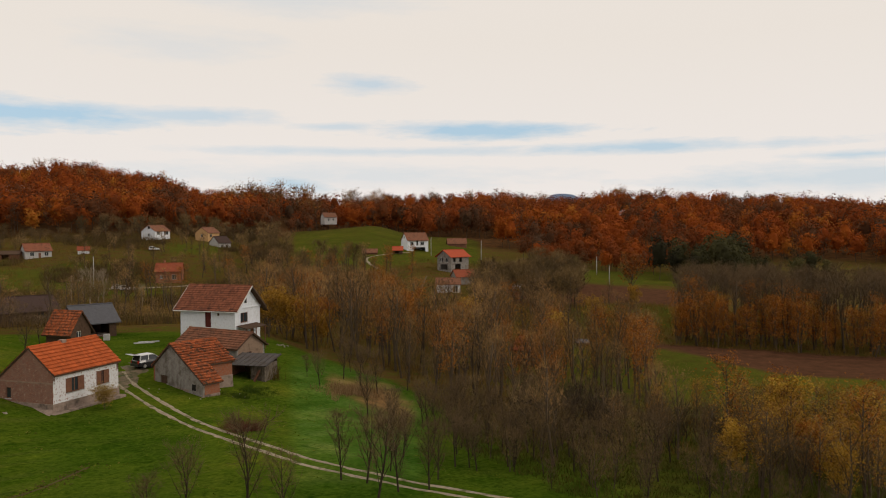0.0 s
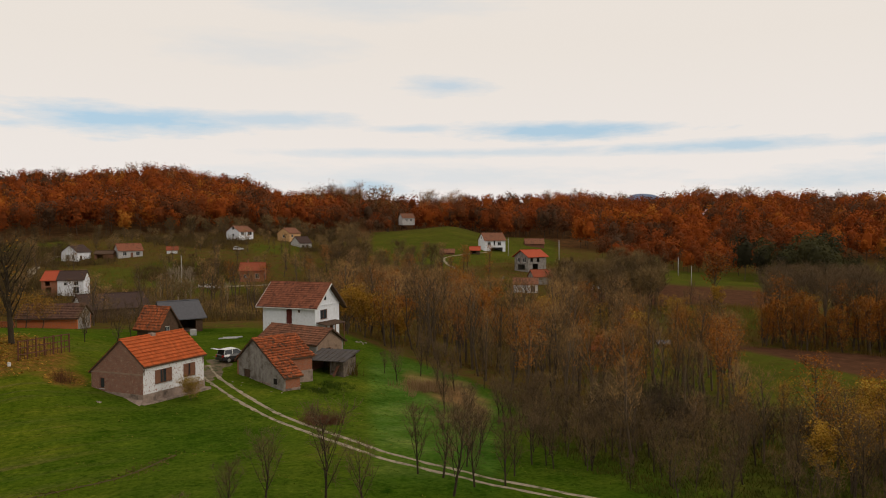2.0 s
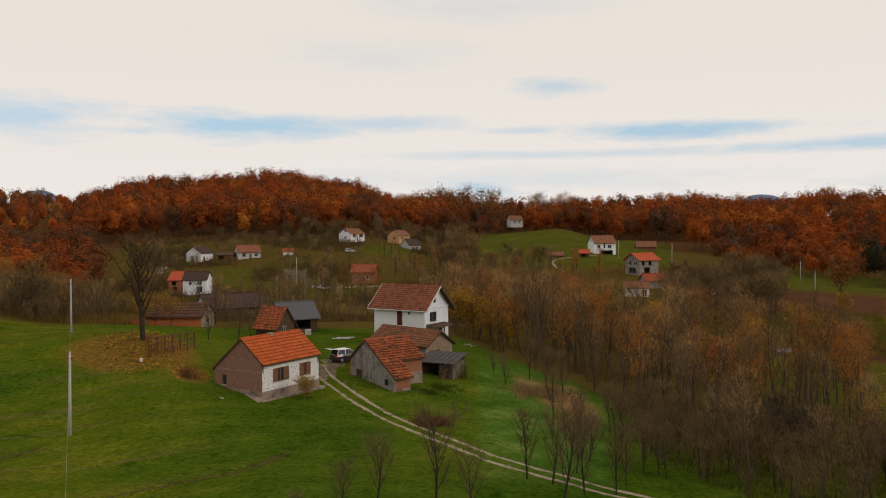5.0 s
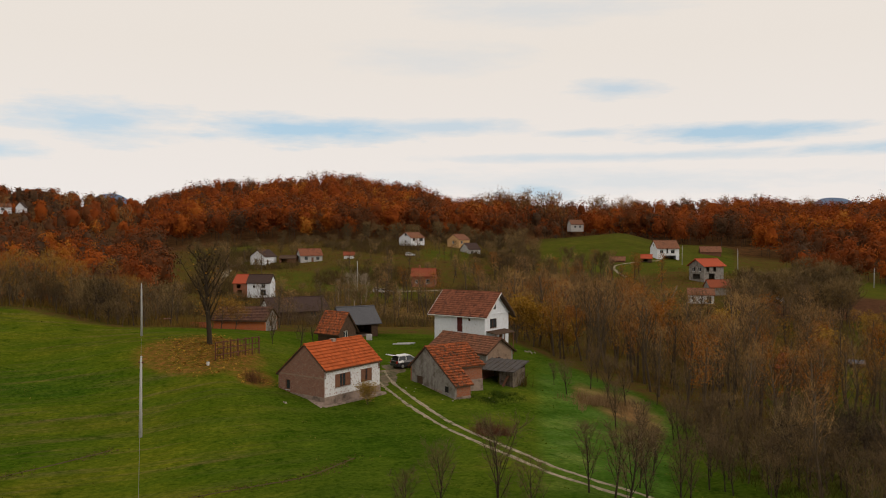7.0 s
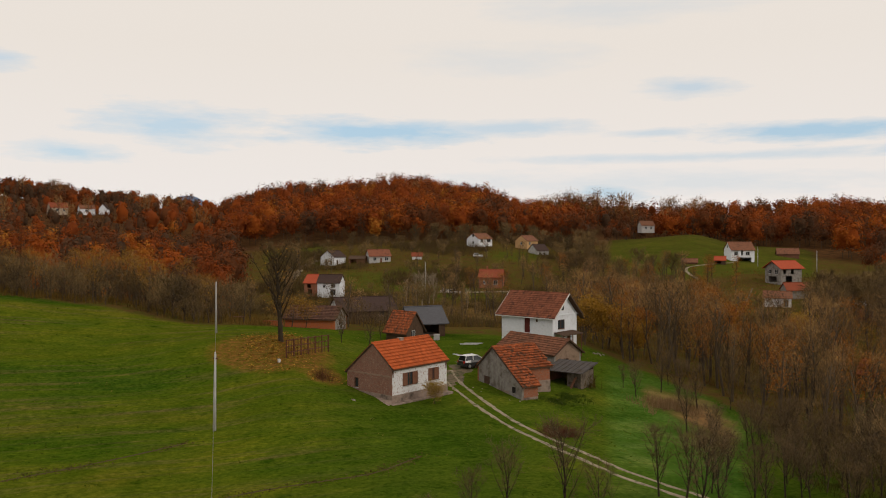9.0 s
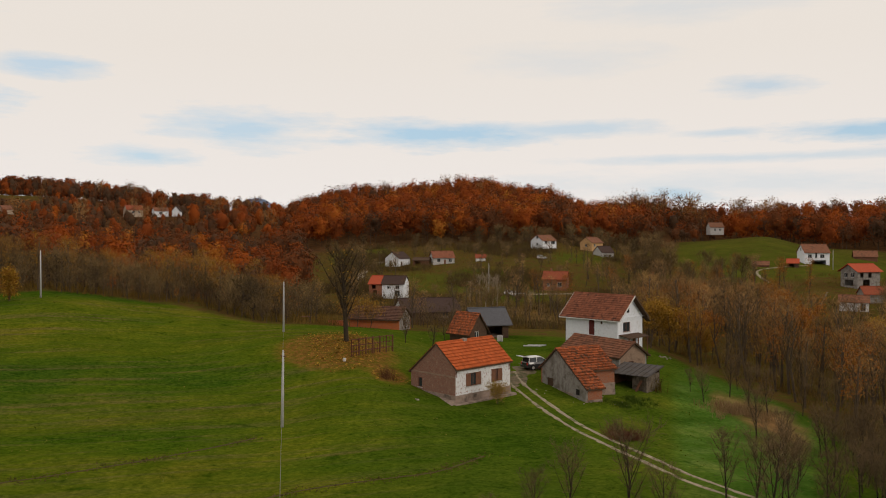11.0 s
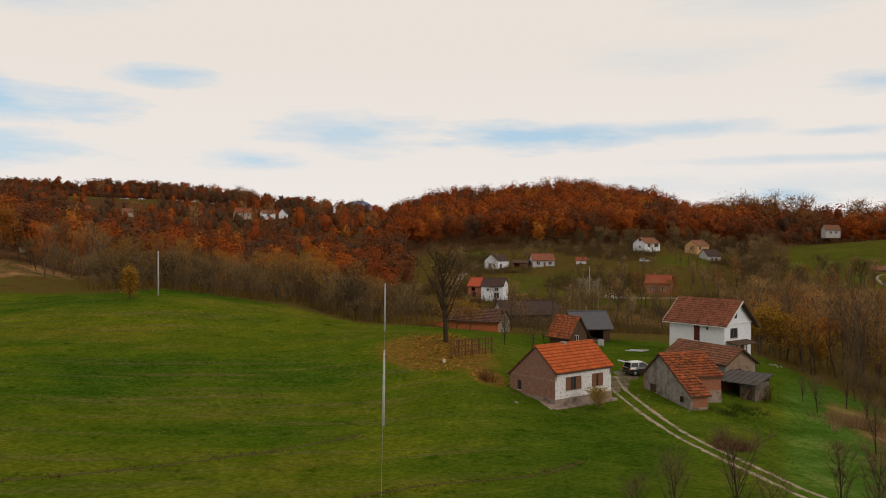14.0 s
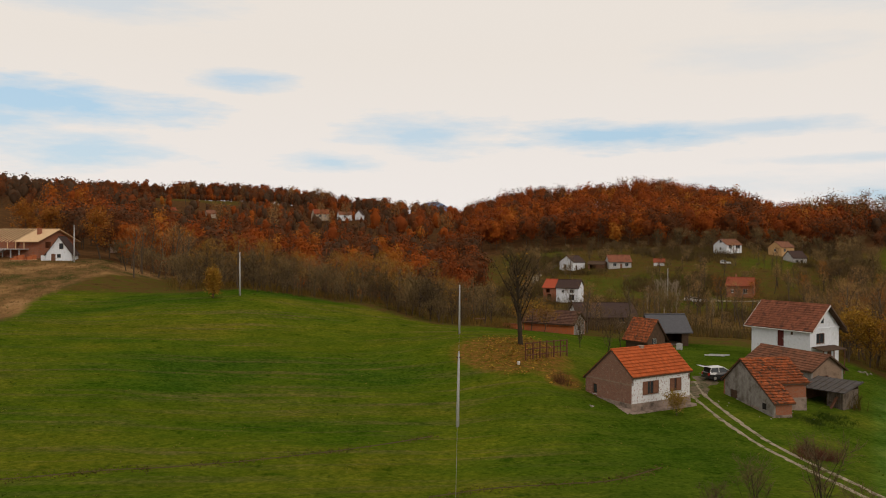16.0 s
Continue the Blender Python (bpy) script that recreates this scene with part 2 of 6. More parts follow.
def leaf_material(name, colours, scale=0.14, island=0.0):
    """Foliage: hues spread over patches of the size of a crown and from clump to clump."""
    m = bpy.data.materials.new(name)
    m.use_nodes = True
    n, l = m.node_tree.nodes, m.node_tree.links
    b = n["Principled BSDF"]
    b.inputs["Roughness"].default_value = 0.8
    b.inputs["Specular IOR Level"].default_value = 0.03
    at = n.new("ShaderNodeAttribute")
    at.attribute_name = "hue"
    geo = n.new("ShaderNodeNewGeometry")
    mixv = n.new("ShaderNodeMath")
    mixv.operation = "MULTIPLY_ADD"
    l.new(geo.outputs["Random Per Island"], mixv.inputs[0])
    mixv.inputs[1].default_value = 0.1
    l.new(at.outputs["Fac"], mixv.inputs[2])
    ramp = n.new("ShaderNodeValToRGB")
    els = ramp.color_ramp.elements
    while len(els) < len(colours):
        els.new(0.5)
    for i, c in enumerate(colours):
        els[i].position = i / (len(colours) - 1)
        els[i].color = (*c, 1)
    l.new(mixv.outputs[0], ramp.inputs[0])
    l.new(ramp.outputs[0], b.inputs["Base Color"])
    tr = n.new("ShaderNodeBsdfTranslucent")
    l.new(ramp.outputs[0], tr.inputs[0])
    mx = n.new("ShaderNodeMixShader")
    mx.inputs[0].default_value = 0.2
    l.new(b.outputs[0], mx.inputs[1])
    l.new(tr.outputs[0], mx.inputs[2])
    l.new(mx.outputs[0], n["Material Output"].inputs["Surface"])
    return m


M["leaf_forest"] = leaf_material("leaf_forest", [(0.088, 0.052, 0.030), (0.145, 0.050, 0.018), (0.24, 0.054, 0.012), (0.33, 0.082, 0.013), (0.38, 0.155, 0.024)])
M["leaf_gold"] = leaf_material("leaf_gold", [(0.13, 0.05, 0.012), (0.26, 0.12, 0.02), (0.36, 0.20, 0.025), (0.42, 0.27, 0.04)])
M["leaf_rust"] = leaf_material("leaf_rust", [(0.09, 0.03, 0.012), (0.20, 0.055, 0.012), (0.32, 0.11, 0.018), (0.36, 0.17, 0.03)])
M["leaf_olive"] = leaf_material("leaf_olive", [(0.13, 0.085, 0.015), (0.26, 0.175, 0.022), (0.38, 0.26, 0.035)])
M["leaf_green"] = leaf_material("leaf_green", [(0.030, 0.028, 0.016), (0.045, 0.044, 0.022), (0.065, 0.060, 0.024), (0.10, 0.085, 0.03)])

# ---------- mesh helpers ----------


class Shape:
    """Collects vertices and faces of one mesh."""

    def __init__(self):
        self.v, self.f = [], []

    def add(self, verts, faces):
        k = len(self.v)
        self.v += [tuple(p) for p in verts]
        self.f += [tuple(i + k for i in f) for f in faces]
        return self

    def box(self, x0, y0, z0, x1, y1, z1):
        return self.hexa([(x0, y0, z0), (x1, y0, z0), (x1, y1, z0), (x0, y1, z0), (x0, y0, z1), (x1, y0, z1), (x1, y1, z1), (x0, y1, z1)])

    def hexa(self, p):
        return self.add(p, [(3, 2, 1, 0), (4, 5, 6, 7), (0, 1, 5, 4), (1, 2, 6, 5), (2, 3, 7, 6), (3, 0, 4, 7)])

    def beam(self, a, b, w, h=None):
        """A square bar from a to b."""
        a, b = Vector(a), Vector(b)
        d = (b - a).normalized()
        s = d.cross((0, 0, 1))
        s = s.normalized() if s.length > 1e-3 else Vector((1, 0, 0))
        u = s.cross(d)
        s, u = s * w / 2, u * (h or w) / 2
        return self.hexa([a - s - u, a + s - u, b + s - u, b - s - u, a - s + u, a + s + u, b + s + u, b - s + u])

    def tube(self, pts, radii, sides=6, cap=True):
        pts = [Vector(p) for p in pts]
        k = len(self.v)
        for i, (p, r) in enumerate(zip(pts, radii)):
            d = (pts[min(i + 1, len(pts) - 1)] - pts[max(i - 1, 0)]).normalized()
            s = d.cross((0.3, 0.1, 1)).normalized() if abs(d.z) < 0.95 else d.cross((1, 0.2, 0)).normalized()
            u = s.cross(d)
            for j in range(sides):
                a = 2 * math.pi * j / sides
                self.v.append(tuple(p + (s * math.cos(a) + u * math.sin(a)) * r))
        for i in range(len(pts) - 1):
            for j in range(sides):
                a, b = k + i * sides + j, k + i * sides + (j + 1) % sides
                self.f.append((a, b, b + sides, a + sides))
        if cap:
            self.f.append(tuple(k + j for j in range(sides))[::-1])
            self.f.append(tuple(k + (len(pts) - 1) * sides + j for j in range(sides)))
        return self

    def mesh(self, name, mat, smooth=False):
        me = bpy.data.meshes.new(name)
        me.from_pydata(self.v, [], self.f)
        me.materials.append(mat)
        if smooth:
            me.polygons.foreach_set("use_smooth", [True] * len(me.polygons))
        me.update()
        return me


def part(name, shape, mat, parent, label="", smooth=False, kind=""):
    me = shape if isinstance(shape, bpy.types.Mesh) else shape.mesh(name, M[mat] if isinstance(mat, str) else mat, smooth)
    ob = new(name, me)
    ob.parent = parent
    return tagged(ob, label, kind=kind)


def thing(name, m, label, category, group="", kind=""):
    ob = new(name)
    ob.matrix_world = m
    return tagged(ob, label, category, group, kind)


def soup(name, centres, size, mat, hues, rng, flat=0.5, aspect=1.0, out=None):
    """Many small leaf clumps as separate blades round the given centres (n x 3), with a hue each."""
    n = len(centres)
    nrm = rng.normal(size=(n, 3))
    nrm[:, 2] = np.abs(nrm[:, 2]) + flat
    if out is not None:
        nrm = nrm * 0.3 + out
    nrm /= np.linalg.norm(nrm, axis=1)[:, None]
    t = rng.normal(size=(n, 3))
    t -= (t * nrm).sum(1)[:, None] * nrm
    t /= np.linalg.norm(t, axis=1)[:, None]
    b = np.cross(nrm, t)
    s = (size * rng.uniform(0.6, 1.3, n))[:, None] if np.ndim(size) == 0 else (size * rng.uniform(0.6, 1.3, n))[:, None]
    sk = rng.uniform(0.6, 1.0, (n, 1)) * aspect
    q = np.stack([centres - t * s, centres + (0.7 * t + b * sk) * s, centres + (0.7 * t - b * sk) * s], 1).reshape(-1, 3)
    me = bpy.data.meshes.new(name)
    me.vertices.add(3 * n)
    me.vertices.foreach_set("co", q.astype(np.float32).ravel())
    me.loops.add(3 * n)
    me.loops.foreach_set("vertex_index", np.arange(3 * n, dtype=np.int32))
    me.polygons.add(n)
    me.polygons.foreach_set("loop_start", np.arange(0, 3 * n, 3, dtype=np.int32))
    me.materials.append(mat)
    at = me.attributes.new("hue", "FLOAT", "POINT")
    at.data.foreach_set("value", np.repeat(np.asarray(hues, dtype=np.float32), 3))
    me.update(calc_edges=True)
    return me


# ---------- the land ----------
RINGS = (0, 35, 60, 80, 100, 130, 170, 220, 280, 340, 420, 520, 620, 800, 1200, 2500, 4700)
SLOPES = []


def slope(az, *z):
    """Heights of the land along one bearing (degrees to the left of north)."""
    SLOPES.append((az, z))


slope(-180, -5, -5, -5, -5, -5, -5, -5, -4, -3, 2, 5, 10, 15, 20, 30, 50, 60)
slope(-90, -5, -6, -7, -7, -7, -7, -7, -6, -6, -6, 0, 8, 12, 14, 20, 40, 50)
slope(-42, -5, -6, -8, -9.5, -10, -11, -11, -11, -10, -8, -3, 3, 5, 6, 10, 30, 30)
slope(-30, -5, -6, -8, -9.5, -10.5, -11, -11, -10.5, -10, -8, -3, 6, 9, 8, 10, 30, 30)
slope(-24, -5, -6, -8, -9.5, -10.5, -11, -11, -10.5, -10, -8, -2, 9, 16, 13, 11, 30, 30)
slope(-12, -5, -5.6, -7.3, -9, -10, -10.5, -10.5, -9, -7, -6.5, -2, 10, 19, 16, 14, 30, 30)
slope(-8, -5, -5.5, -7.1, -8.7, -9.7, -10.4, -11, -9.2, -5.5, -5, 0, 9, 15, 14, 14, 30, 30)
slope(-4, -5, -5.5, -7, -8.5, -9.5, -10.3, -11.3, -9.5, -3.2, -3, 2, 13, 20.5, 19, 17, 30, 30)
slope(1.5, -5, -5.5, -6.7, -8.2, -8.6, -9.5, -11, -9.2, -2.5, 1.2, 6, 7, 20, 21, 21, 30, 30)
slope(5, -5, -5.3, -6.3, -7.5, -7.8, -8.6, -10.5, -11, -5, 3, 12, 8, 17, 22, 24, 30, 30)
slope(9, -5, -5.2, -6, -7, -6.6, -7.8, -10, -11, -6.5, 2, 9.5, 8, 18, 23, 25, 30, 30)
slope(13, -5, -5.1, -5.6, -6.3, -5.2, -5.5, -9, -10, -7, 0.5, 7, 13, 23, 23, 26, 30, 30)
slope(16.5, -5, -5, -5.4, -5.8, -4.6, -4.7, -8.4, -9.4, -7, 2.6, 8.5, 15, 22, 23, 26, 30, 30)
slope(19, -5, -5, -5.2, -5.5, -4.2, -4.2, -8, -9, -7, 4.3, 11, 23, 32.5, 28, 28, 30, 30)
slope(25, -5, -5, -5, -5, -4, -4.1, -7, -8.5, -6.5, 1.8, 11, 26, 38, 32, 30, 40, 30)
slope(33, -5, -5, -4.8, -3.1, -0.8, -3.2, -6.5, -7.5, -6, -0.8, 8, 23, 33, 34, 40, 40, 30)
slope(38, -5, -5, -4.9, -3.7, -0.8, -1.4, -5, -9, -9, -4, 3, 12, 19, 30, 44, 50, 40)
slope(45, -5, -5, -4.7, -3.6, -1.4, 1.1, -2, -6, -7, -3, 5, 19, 27, 38, 30, 60, 40)
slope(53, -5, -5, -4.5, -3.2, -0.6, 3.3, 1.8, -1, -2, 1, 7, 17, 28, 48, 34, 60, 40)
slope(57.5, -5, -5, -4.3, -2.8, -0.6, 2.7, 2.4, 2, 3, 5, 12, 24, 36, 48, 34, 60, 40)
slope(62, -5, -5, -4, -2.4, -0.5, 2, 4.8, 6.8, 8, 11, 22, 34, 40, 46, 36, 60, 40)
slope(80, -5, -5, -4, -2.4, -0.5, 2, 5, 7, 8, 12, 22, 34, 40, 44, 50, 60, 50)
slope(120, -5, -5, -5, -4, -3, 0, 2, 4, 5, 8, 12, 20, 25, 30, 40, 50, 60)
slope(180, -5, -5, -5, -5, -5, -5, -5, -4, -3, 2, 5, 10, 15, 20, 30, 50, 60)
AZ_K = np.array([s[0] for s in SLOPES], float)
Z_K = np.array([s[1] for s in SLOPES], float)
R_K = np.array(RINGS, float)


def hermite(xk, yk, x):
    """Smooth curve through knots (rows of yk over the first axis)."""
    x = np.clip(x, xk[0], xk[-1])
    i = np.clip(np.searchsorted(xk, x, side="right") - 1, 0, len(xk) - 2)
    m = np.zeros_like(yk)
    d = np.diff(yk, axis=0) / np.diff(xk).reshape((-1,) + (1,) * (yk.ndim - 1))
    same = d[1:] * d[:-1] > 0
    m[1:-1] = np.where(same, 2 * d[1:] * d[:-1] / np.where(same, d[1:] + d[:-1], 1), 0)
    h = xk[i + 1] - xk[i]
    t = (x - xk[i]) / h
    return i, h, t, m


def land(x, y):
    """Height of the ground at x, y (arrays or numbers)."""
    x, y = np.asarray(x, float), np.asarray(y, float)
    shape = x.shape
    x, y = x.ravel(), y.ravel()
    r = np.hypot(x, y)
    az = np.degrees(np.arctan2(-x, y))
    i, h, t, m = hermite(R_K, Z_K.T, r)
    zt = Z_K.T
    k = lambda a: a[:, None]
    prof = (zt[i] * k(2 * t**3 - 3 * t**2 + 1) + m[i] * k((t**3 - 2 * t**2 + t) * h) + zt[i + 1] * k(3 * t**2 - 2 * t**3) + m[i + 1] * k((t**3 - t**2) * h))
    j = np.clip(np.searchsorted(AZ_K, az, side="right") - 1, 0, len(AZ_K) - 2)
    s = (az - AZ_K[j]) / (AZ_K[j + 1] - AZ_K[j])
    s = s * s * (3 - 2 * s) * 0.5 + s * 0.5
    n = np.arange(len(r))
    z = prof[n, j] * (1 - s) + prof[n, j + 1] * s
    z += 0.12 * np.sin(x * 0.21 + 1.3 * np.sin(y * 0.11)) * np.sin(y * 0.17 + 0.7) * np.clip(r / 40, 0, 1)
    z += 1.2 * np.sin(x * 0.031 + np.sin(y * 0.023)) * np.sin(y * 0.027 + 2.0) * np.clip((r - 380) / 150, 0, 1)
    return z.reshape(shape)


def spot(az, dist, lift=0.0):
    """The place on the ground at a bearing and a distance from the hovering point."""
    a = radians(az)
    x, y = -math.sin(a) * dist, math.cos(a) * dist
    return Vector((x, y, float(land(x, y)) + lift))


def bands(az, knots):
    """A curve of distances over bearings."""
    return np.interp(az, [k[0] for k in knots], [k[1] for k in knots])


GRASS_EDGE = ((-20, 52), (-8, 58), (-4.6, 64), (-1.4, 72), (0.8, 86), (3.4, 100), (11, 122), (20, 131), (29, 128), (33, 118), (38, 114), (45, 128), (53, 130), (57, 136), (60, 141), (65, 141), (75, 150))
DRY_EDGE = ((54, 600), (56, 300), (57.5, 190), (59, 178), (62.5, 160), (64.5, 142), (66, 130), (67.7, 117), (75, 80))


SOIL_EDGE = ((-60, 126), (-31, 128), (-24, 133), (-20, 138), (-14, 146), (-10, 152), (0, 152))


def cover(x, y):
    """What grows on the land: weights of lush grass, fallen leaves and scrub, bare soil, dry grass, fallen leaves, mown
    meadow, fresh grass with sunlit brightness painted in, and woodland floor.
    """
    r = np.hypot(x, y)
    az = np.degrees(np.arctan2(-x, y))
    wob = 4 * np.sin(x * 0.13 + 2 * np.sin(y * 0.07)) + 3 * np.sin(y * 0.19 + x * 0.05)
    soft = lambda d, w: np.clip(0.5 - d / w, 0, 1)
    scrub = 1 - soft(r - bands(az, GRASS_EDGE) + wob * 0.6, 8)
    scrub *= np.clip((r - 20) / 10, 0, 1) * np.where(az < 8, np.clip((r - 60) / 50, 0.42, 1), 1)

    def patch(a0, a1, r0, r1, s=1.0):
        m = soft(a0 - az, 1.2) * soft(az - a1, 1.2) * soft(r0 - r + wob, 14) * soft(r - r1 + wob, 14)
        return m * s
    green = patch(-2.5, 10.5, 292, 440) + patch(23.5, 29.5, 262, 318, 0.9) + patch(30, 34.5, 335, 400, 0.9) + patch(-17, -8.5, 262, 330, 0.9) + patch(-17, -5, 182, 215, 0.95) + soft(az + 4.5, 1.5) * soft(96 - r + wob, 8) * soft(r - bands(az, SOIL_EDGE) + wob * 0.6, 5) + patch(18, 24, 240, 272, 0.7) + patch(20.2, 23, 276, 310, 0.9) + patch(15.2, 19, 328, 356, 0.9) + patch(52.5, 60, 690, 790, 0.5)
    soil = patch(-17, -4, 217, 258) + patch(14.3, 15.8, 308, 320, 0.6) + soft(az + 10, 2) * soft(bands(az, SOIL_EDGE) - r - wob * 0.6, 5) * soft(r - 153, 4)
    dry = soft(bands(az, DRY_EDGE) - r + wob, 10) * soft(r - 205, 20) * (az > 54)
    c = spot(33.9, 93)
    heap = soft(np.hypot(x - c.x, y - c.y) - 5.0 + wob * 0.5, 5)
    c = spot(30.4, 84)
    heap = np.maximum(heap, soft(np.hypot(x - c.x, y - c.y) - 1.6 + wob * 0.1, 1.5))
    tan = patch(3.5, 8.5, 90, 100, 0.5) + patch(2, 6, 74, 82, 0.65) + patch(10, 15, 78.5, 81.5, 0.7) + patch(-1, 4, 84, 94, 0.2) + patch(16, 23, 160, 236, 0.45)
    dry = np.maximum(dry, np.clip(tan, 0, 1))
    return np.clip(green, 0, 1), scrub, np.clip(soil, 0, 1), np.clip(dry, 0, 1), heap, np.clip((az - 24) / 10, 0.1, 1), np.clip(patch(1.5, 10.5, 60, 92) + patch(4, 10.5, 88, 112, 0.7), 0, 1), np.clip(np.maximum((r - 385) / 20, (az > 36.5) * (r - 170) / 30), 0, 1)


def ground_sheet():
    azs = np.concatenate([np.arange(-44, 84, 0.42), np.arange(84, 316, 4)])
    rs = np.concatenate([[0.0], 6 * np.exp(np.arange(0, math.log(4650 / 6), 0.034)), [4690.0]])
    A, R = np.meshgrid(np.radians(azs), rs[1:])
    x, y = -np.sin(A) * R, np.cos(A) * R
    z = land(x, y)
    nr, na = A.shape
    v = np.concatenate([[[0, 0, float(land(0.0, 0.0))]], np.stack([x, y, z], -1).reshape(-1, 3)])
    i, j = np.meshgrid(np.arange(nr - 1), np.arange(na), indexing="ij")
    a, b = 1 + i * na + j, 1 + i * na + (j + 1) % na
    quads = np.stack([a, a + na, b + na, b], -1).reshape(-1, 4)
    fan = [(0, 1 + (k + 1) % na, 1 + k)[::-1] for k in range(na)]
    me = bpy.data.meshes.new("ground")
    me.from_pydata(v.tolist(), [], quads.tolist() + fan)
    me.polygons.foreach_set("use_smooth", [True] * len(me.polygons))
    for key, val in zip(("green", "scrub", "soil", "dry", "heap", "mown", "fresh", "woods"), cover(v[:, 0], v[:, 1])):
        me.attributes.new(key, "FLOAT", "POINT").data.foreach_set("value", np.asarray(val, np.float32))
    return me


def ground_material():
    m = bpy.data.materials.new("meadow")
    m.use_nodes = True
    n, l = m.node_tree.nodes, m.node_tree.links
    b = n["Principled BSDF"]
    b.inputs["Roughness"].default_value = 0.95
    b.inputs["Specular IOR Level"].default_value = 0.0
    tc = n.new("ShaderNodeTexCoord")

    def tex(scale, detail=6, rough=0.6, stretch=(1, 1, 1), turn=0.0):
        sp = n.new("ShaderNodeMapping")
        sp.inputs["Rotation"].default_value = (0, 0, turn)
        l.new(tc.outputs["Object"], sp.inputs[0])
        mp = n.new("ShaderNodeMapping")
        mp.inputs["Scale"].default_value = stretch
        l.new(sp.outputs[0], mp.inputs[0])
        t = n.new("ShaderNodeTexNoise")
        t.inputs["Scale"].default_value, t.inputs["Detail"].default_value, t.inputs["Roughness"].default_value = scale, detail, rough
        l.new(mp.outputs[0], t.inputs["Vector"])
        return t.outputs[0]

    def ramp(v, stops):
        r = n.new("ShaderNodeValToRGB")
        while len(r.color_ramp.elements) < len(stops):
            r.color_ramp.elements.new(0.5)
        for e, (p, c) in zip(r.color_ramp.elements, stops):
            e.position, e.color = p, (*c, 1)
        l.new(v, r.inputs[0])
        return r.outputs[0]

    def mix(f, a, c):
        x = n.new("ShaderNodeMixRGB")
        l.new(f, x.inputs[0])
        l.new(a, x.inputs[1])
        l.new(c, x.inputs[2])
        return x.outputs[0]

    def attr(name):
        a = n.new("ShaderNodeAttribute")
        a.attribute_name = name
        return a.outputs["Fac"]

    def maths(op, a, c):
        x = n.new("ShaderNodeMath")
        x.operation, x.use_clamp = op, True
        for k, q in enumerate((a, c)):
            if isinstance(q, (int, float)):
                x.inputs[k].default_value = q
            else:
                l.new(q, x.inputs[k])
        return x.outputs[0]
    grass = ramp(tex(0.09, 8, 0.65), [(0.30, (0.016, 0.042, 0.004)), (0.43, (0.032, 0.066, 0.005)), (0.55, (0.056, 0.092, 0.008)), (0.72, (0.115, 0.108, 0.018))])
    blades = ramp(tex(3.0, 6, 0.7), [(0.3, (0.016, 0.032, 0.004)), (0.7, (0.100, 0.128, 0.012))])
    half = n.new("ShaderNodeMixRGB")
    half.inputs[0].default_value = 0.4
    l.new(grass, half.inputs[1])
    l.new(blades, half.inputs[2])
    mown = ramp(tex(0.45, 6, 0.65, (0.10, 1.5, 1), radians(-48)), [(0.50, (0, 0, 0)), (0.72, (0.7, 0.7, 0.7))])
    tan = ramp(tex(1.5, 5), [(0.3, (0.06, 0.055, 0.015)), (0.7, (0.15, 0.11, 0.045))])
    olive = ramp(tex(0.05, 8, 0.65, (0.5, 1.3, 1), radians(-48)), [(0.35, (0.021, 0.060, 0.005)), (0.43, (0.047, 0.083, 0.005)), (0.53, (0.086, 0.104, 0.007)), (0.68, (0.142, 0.120, 0.013))])
    mead = n.new("ShaderNodeMixRGB")
    mead.inputs[0].default_value = 0.35
    l.new(olive, mead.inputs[1])
    l.new(blades, mead.inputs[2])
    streaks = maths("MULTIPLY", mown, attr("mown"))
    lush = mix(streaks, mix(attr("mown"), half.outputs[0], mead.outputs[0]), tan)
    # minty grass of the slope, its sunlit brightness put into the colour
    fresh = ramp(tex(0.16, 7, 0.65), [(0.33, (0.030, 0.075, 0.010)), (0.5, (0.060, 0.130, 0.020)), (0.68, (0.120, 0.170, 0.045))])
    lush = mix(maths("MULTIPLY", attr("fresh"), 0.62), lush, fresh)
    for size, wide, low, high in ((0.035, 0.9, (0.68, 0.86, 0.6), (1.40, 1.20, 1.1)), (0.30, 1.0, (0.72, 0.84, 0.62), (1.32, 1.22, 1.15)), (2.2, 1.0, (0.52, 0.62, 0.5), (1.45, 1.32, 1.4))):   # patches and tussocks
        over = n.new("ShaderNodeMixRGB")
        over.blend_type = "MULTIPLY"
        over.inputs[0].default_value = 0.9
        l.new(lush, over.inputs[1])
        l.new(ramp(tex(size, 6, 0.72, (wide, 1.25, 1), radians(-48)), [(0.32, low), (0.5, (1, 1, 1)), (0.68, high)]), over.inputs[2])
        lush = over.outputs[0]
    clump = n.new("ShaderNodeMixRGB")   # scattered dark clumps of rank grass
    clump.blend_type = "MULTIPLY"
    l.new(maths("MULTIPLY", maths("SUBTRACT", tex(0.55, 5, 0.6), 0.60), 7.0), clump.inputs[0])
    l.new(lush, clump.inputs[1])
    clump.inputs[2].default_value = (0.42, 0.60, 0.45, 1)
    lush = clump.outputs[0]
    litter = ramp(tex(0.35, 8, 0.75), [(0.3, (0.046, 0.029, 0.010)), (0.47, (0.096, 0.058, 0.018)), (0.58, (0.066, 0.066, 0.011)), (0.75, (0.17, 0.090, 0.024))])
    under = ramp(tex(0.25, 8, 0.75), [(0.3, (0.040, 0.024, 0.012)), (0.5, (0.085, 0.042, 0.018)), (0.7, (0.14, 0.065, 0.022))])
    litter = mix(attr("woods"), litter, under)
    soil = ramp(tex(0.5, 6, 0.7), [(0.3, (0.058, 0.028, 0.016)), (0.7, (0.11, 0.052, 0.028))])
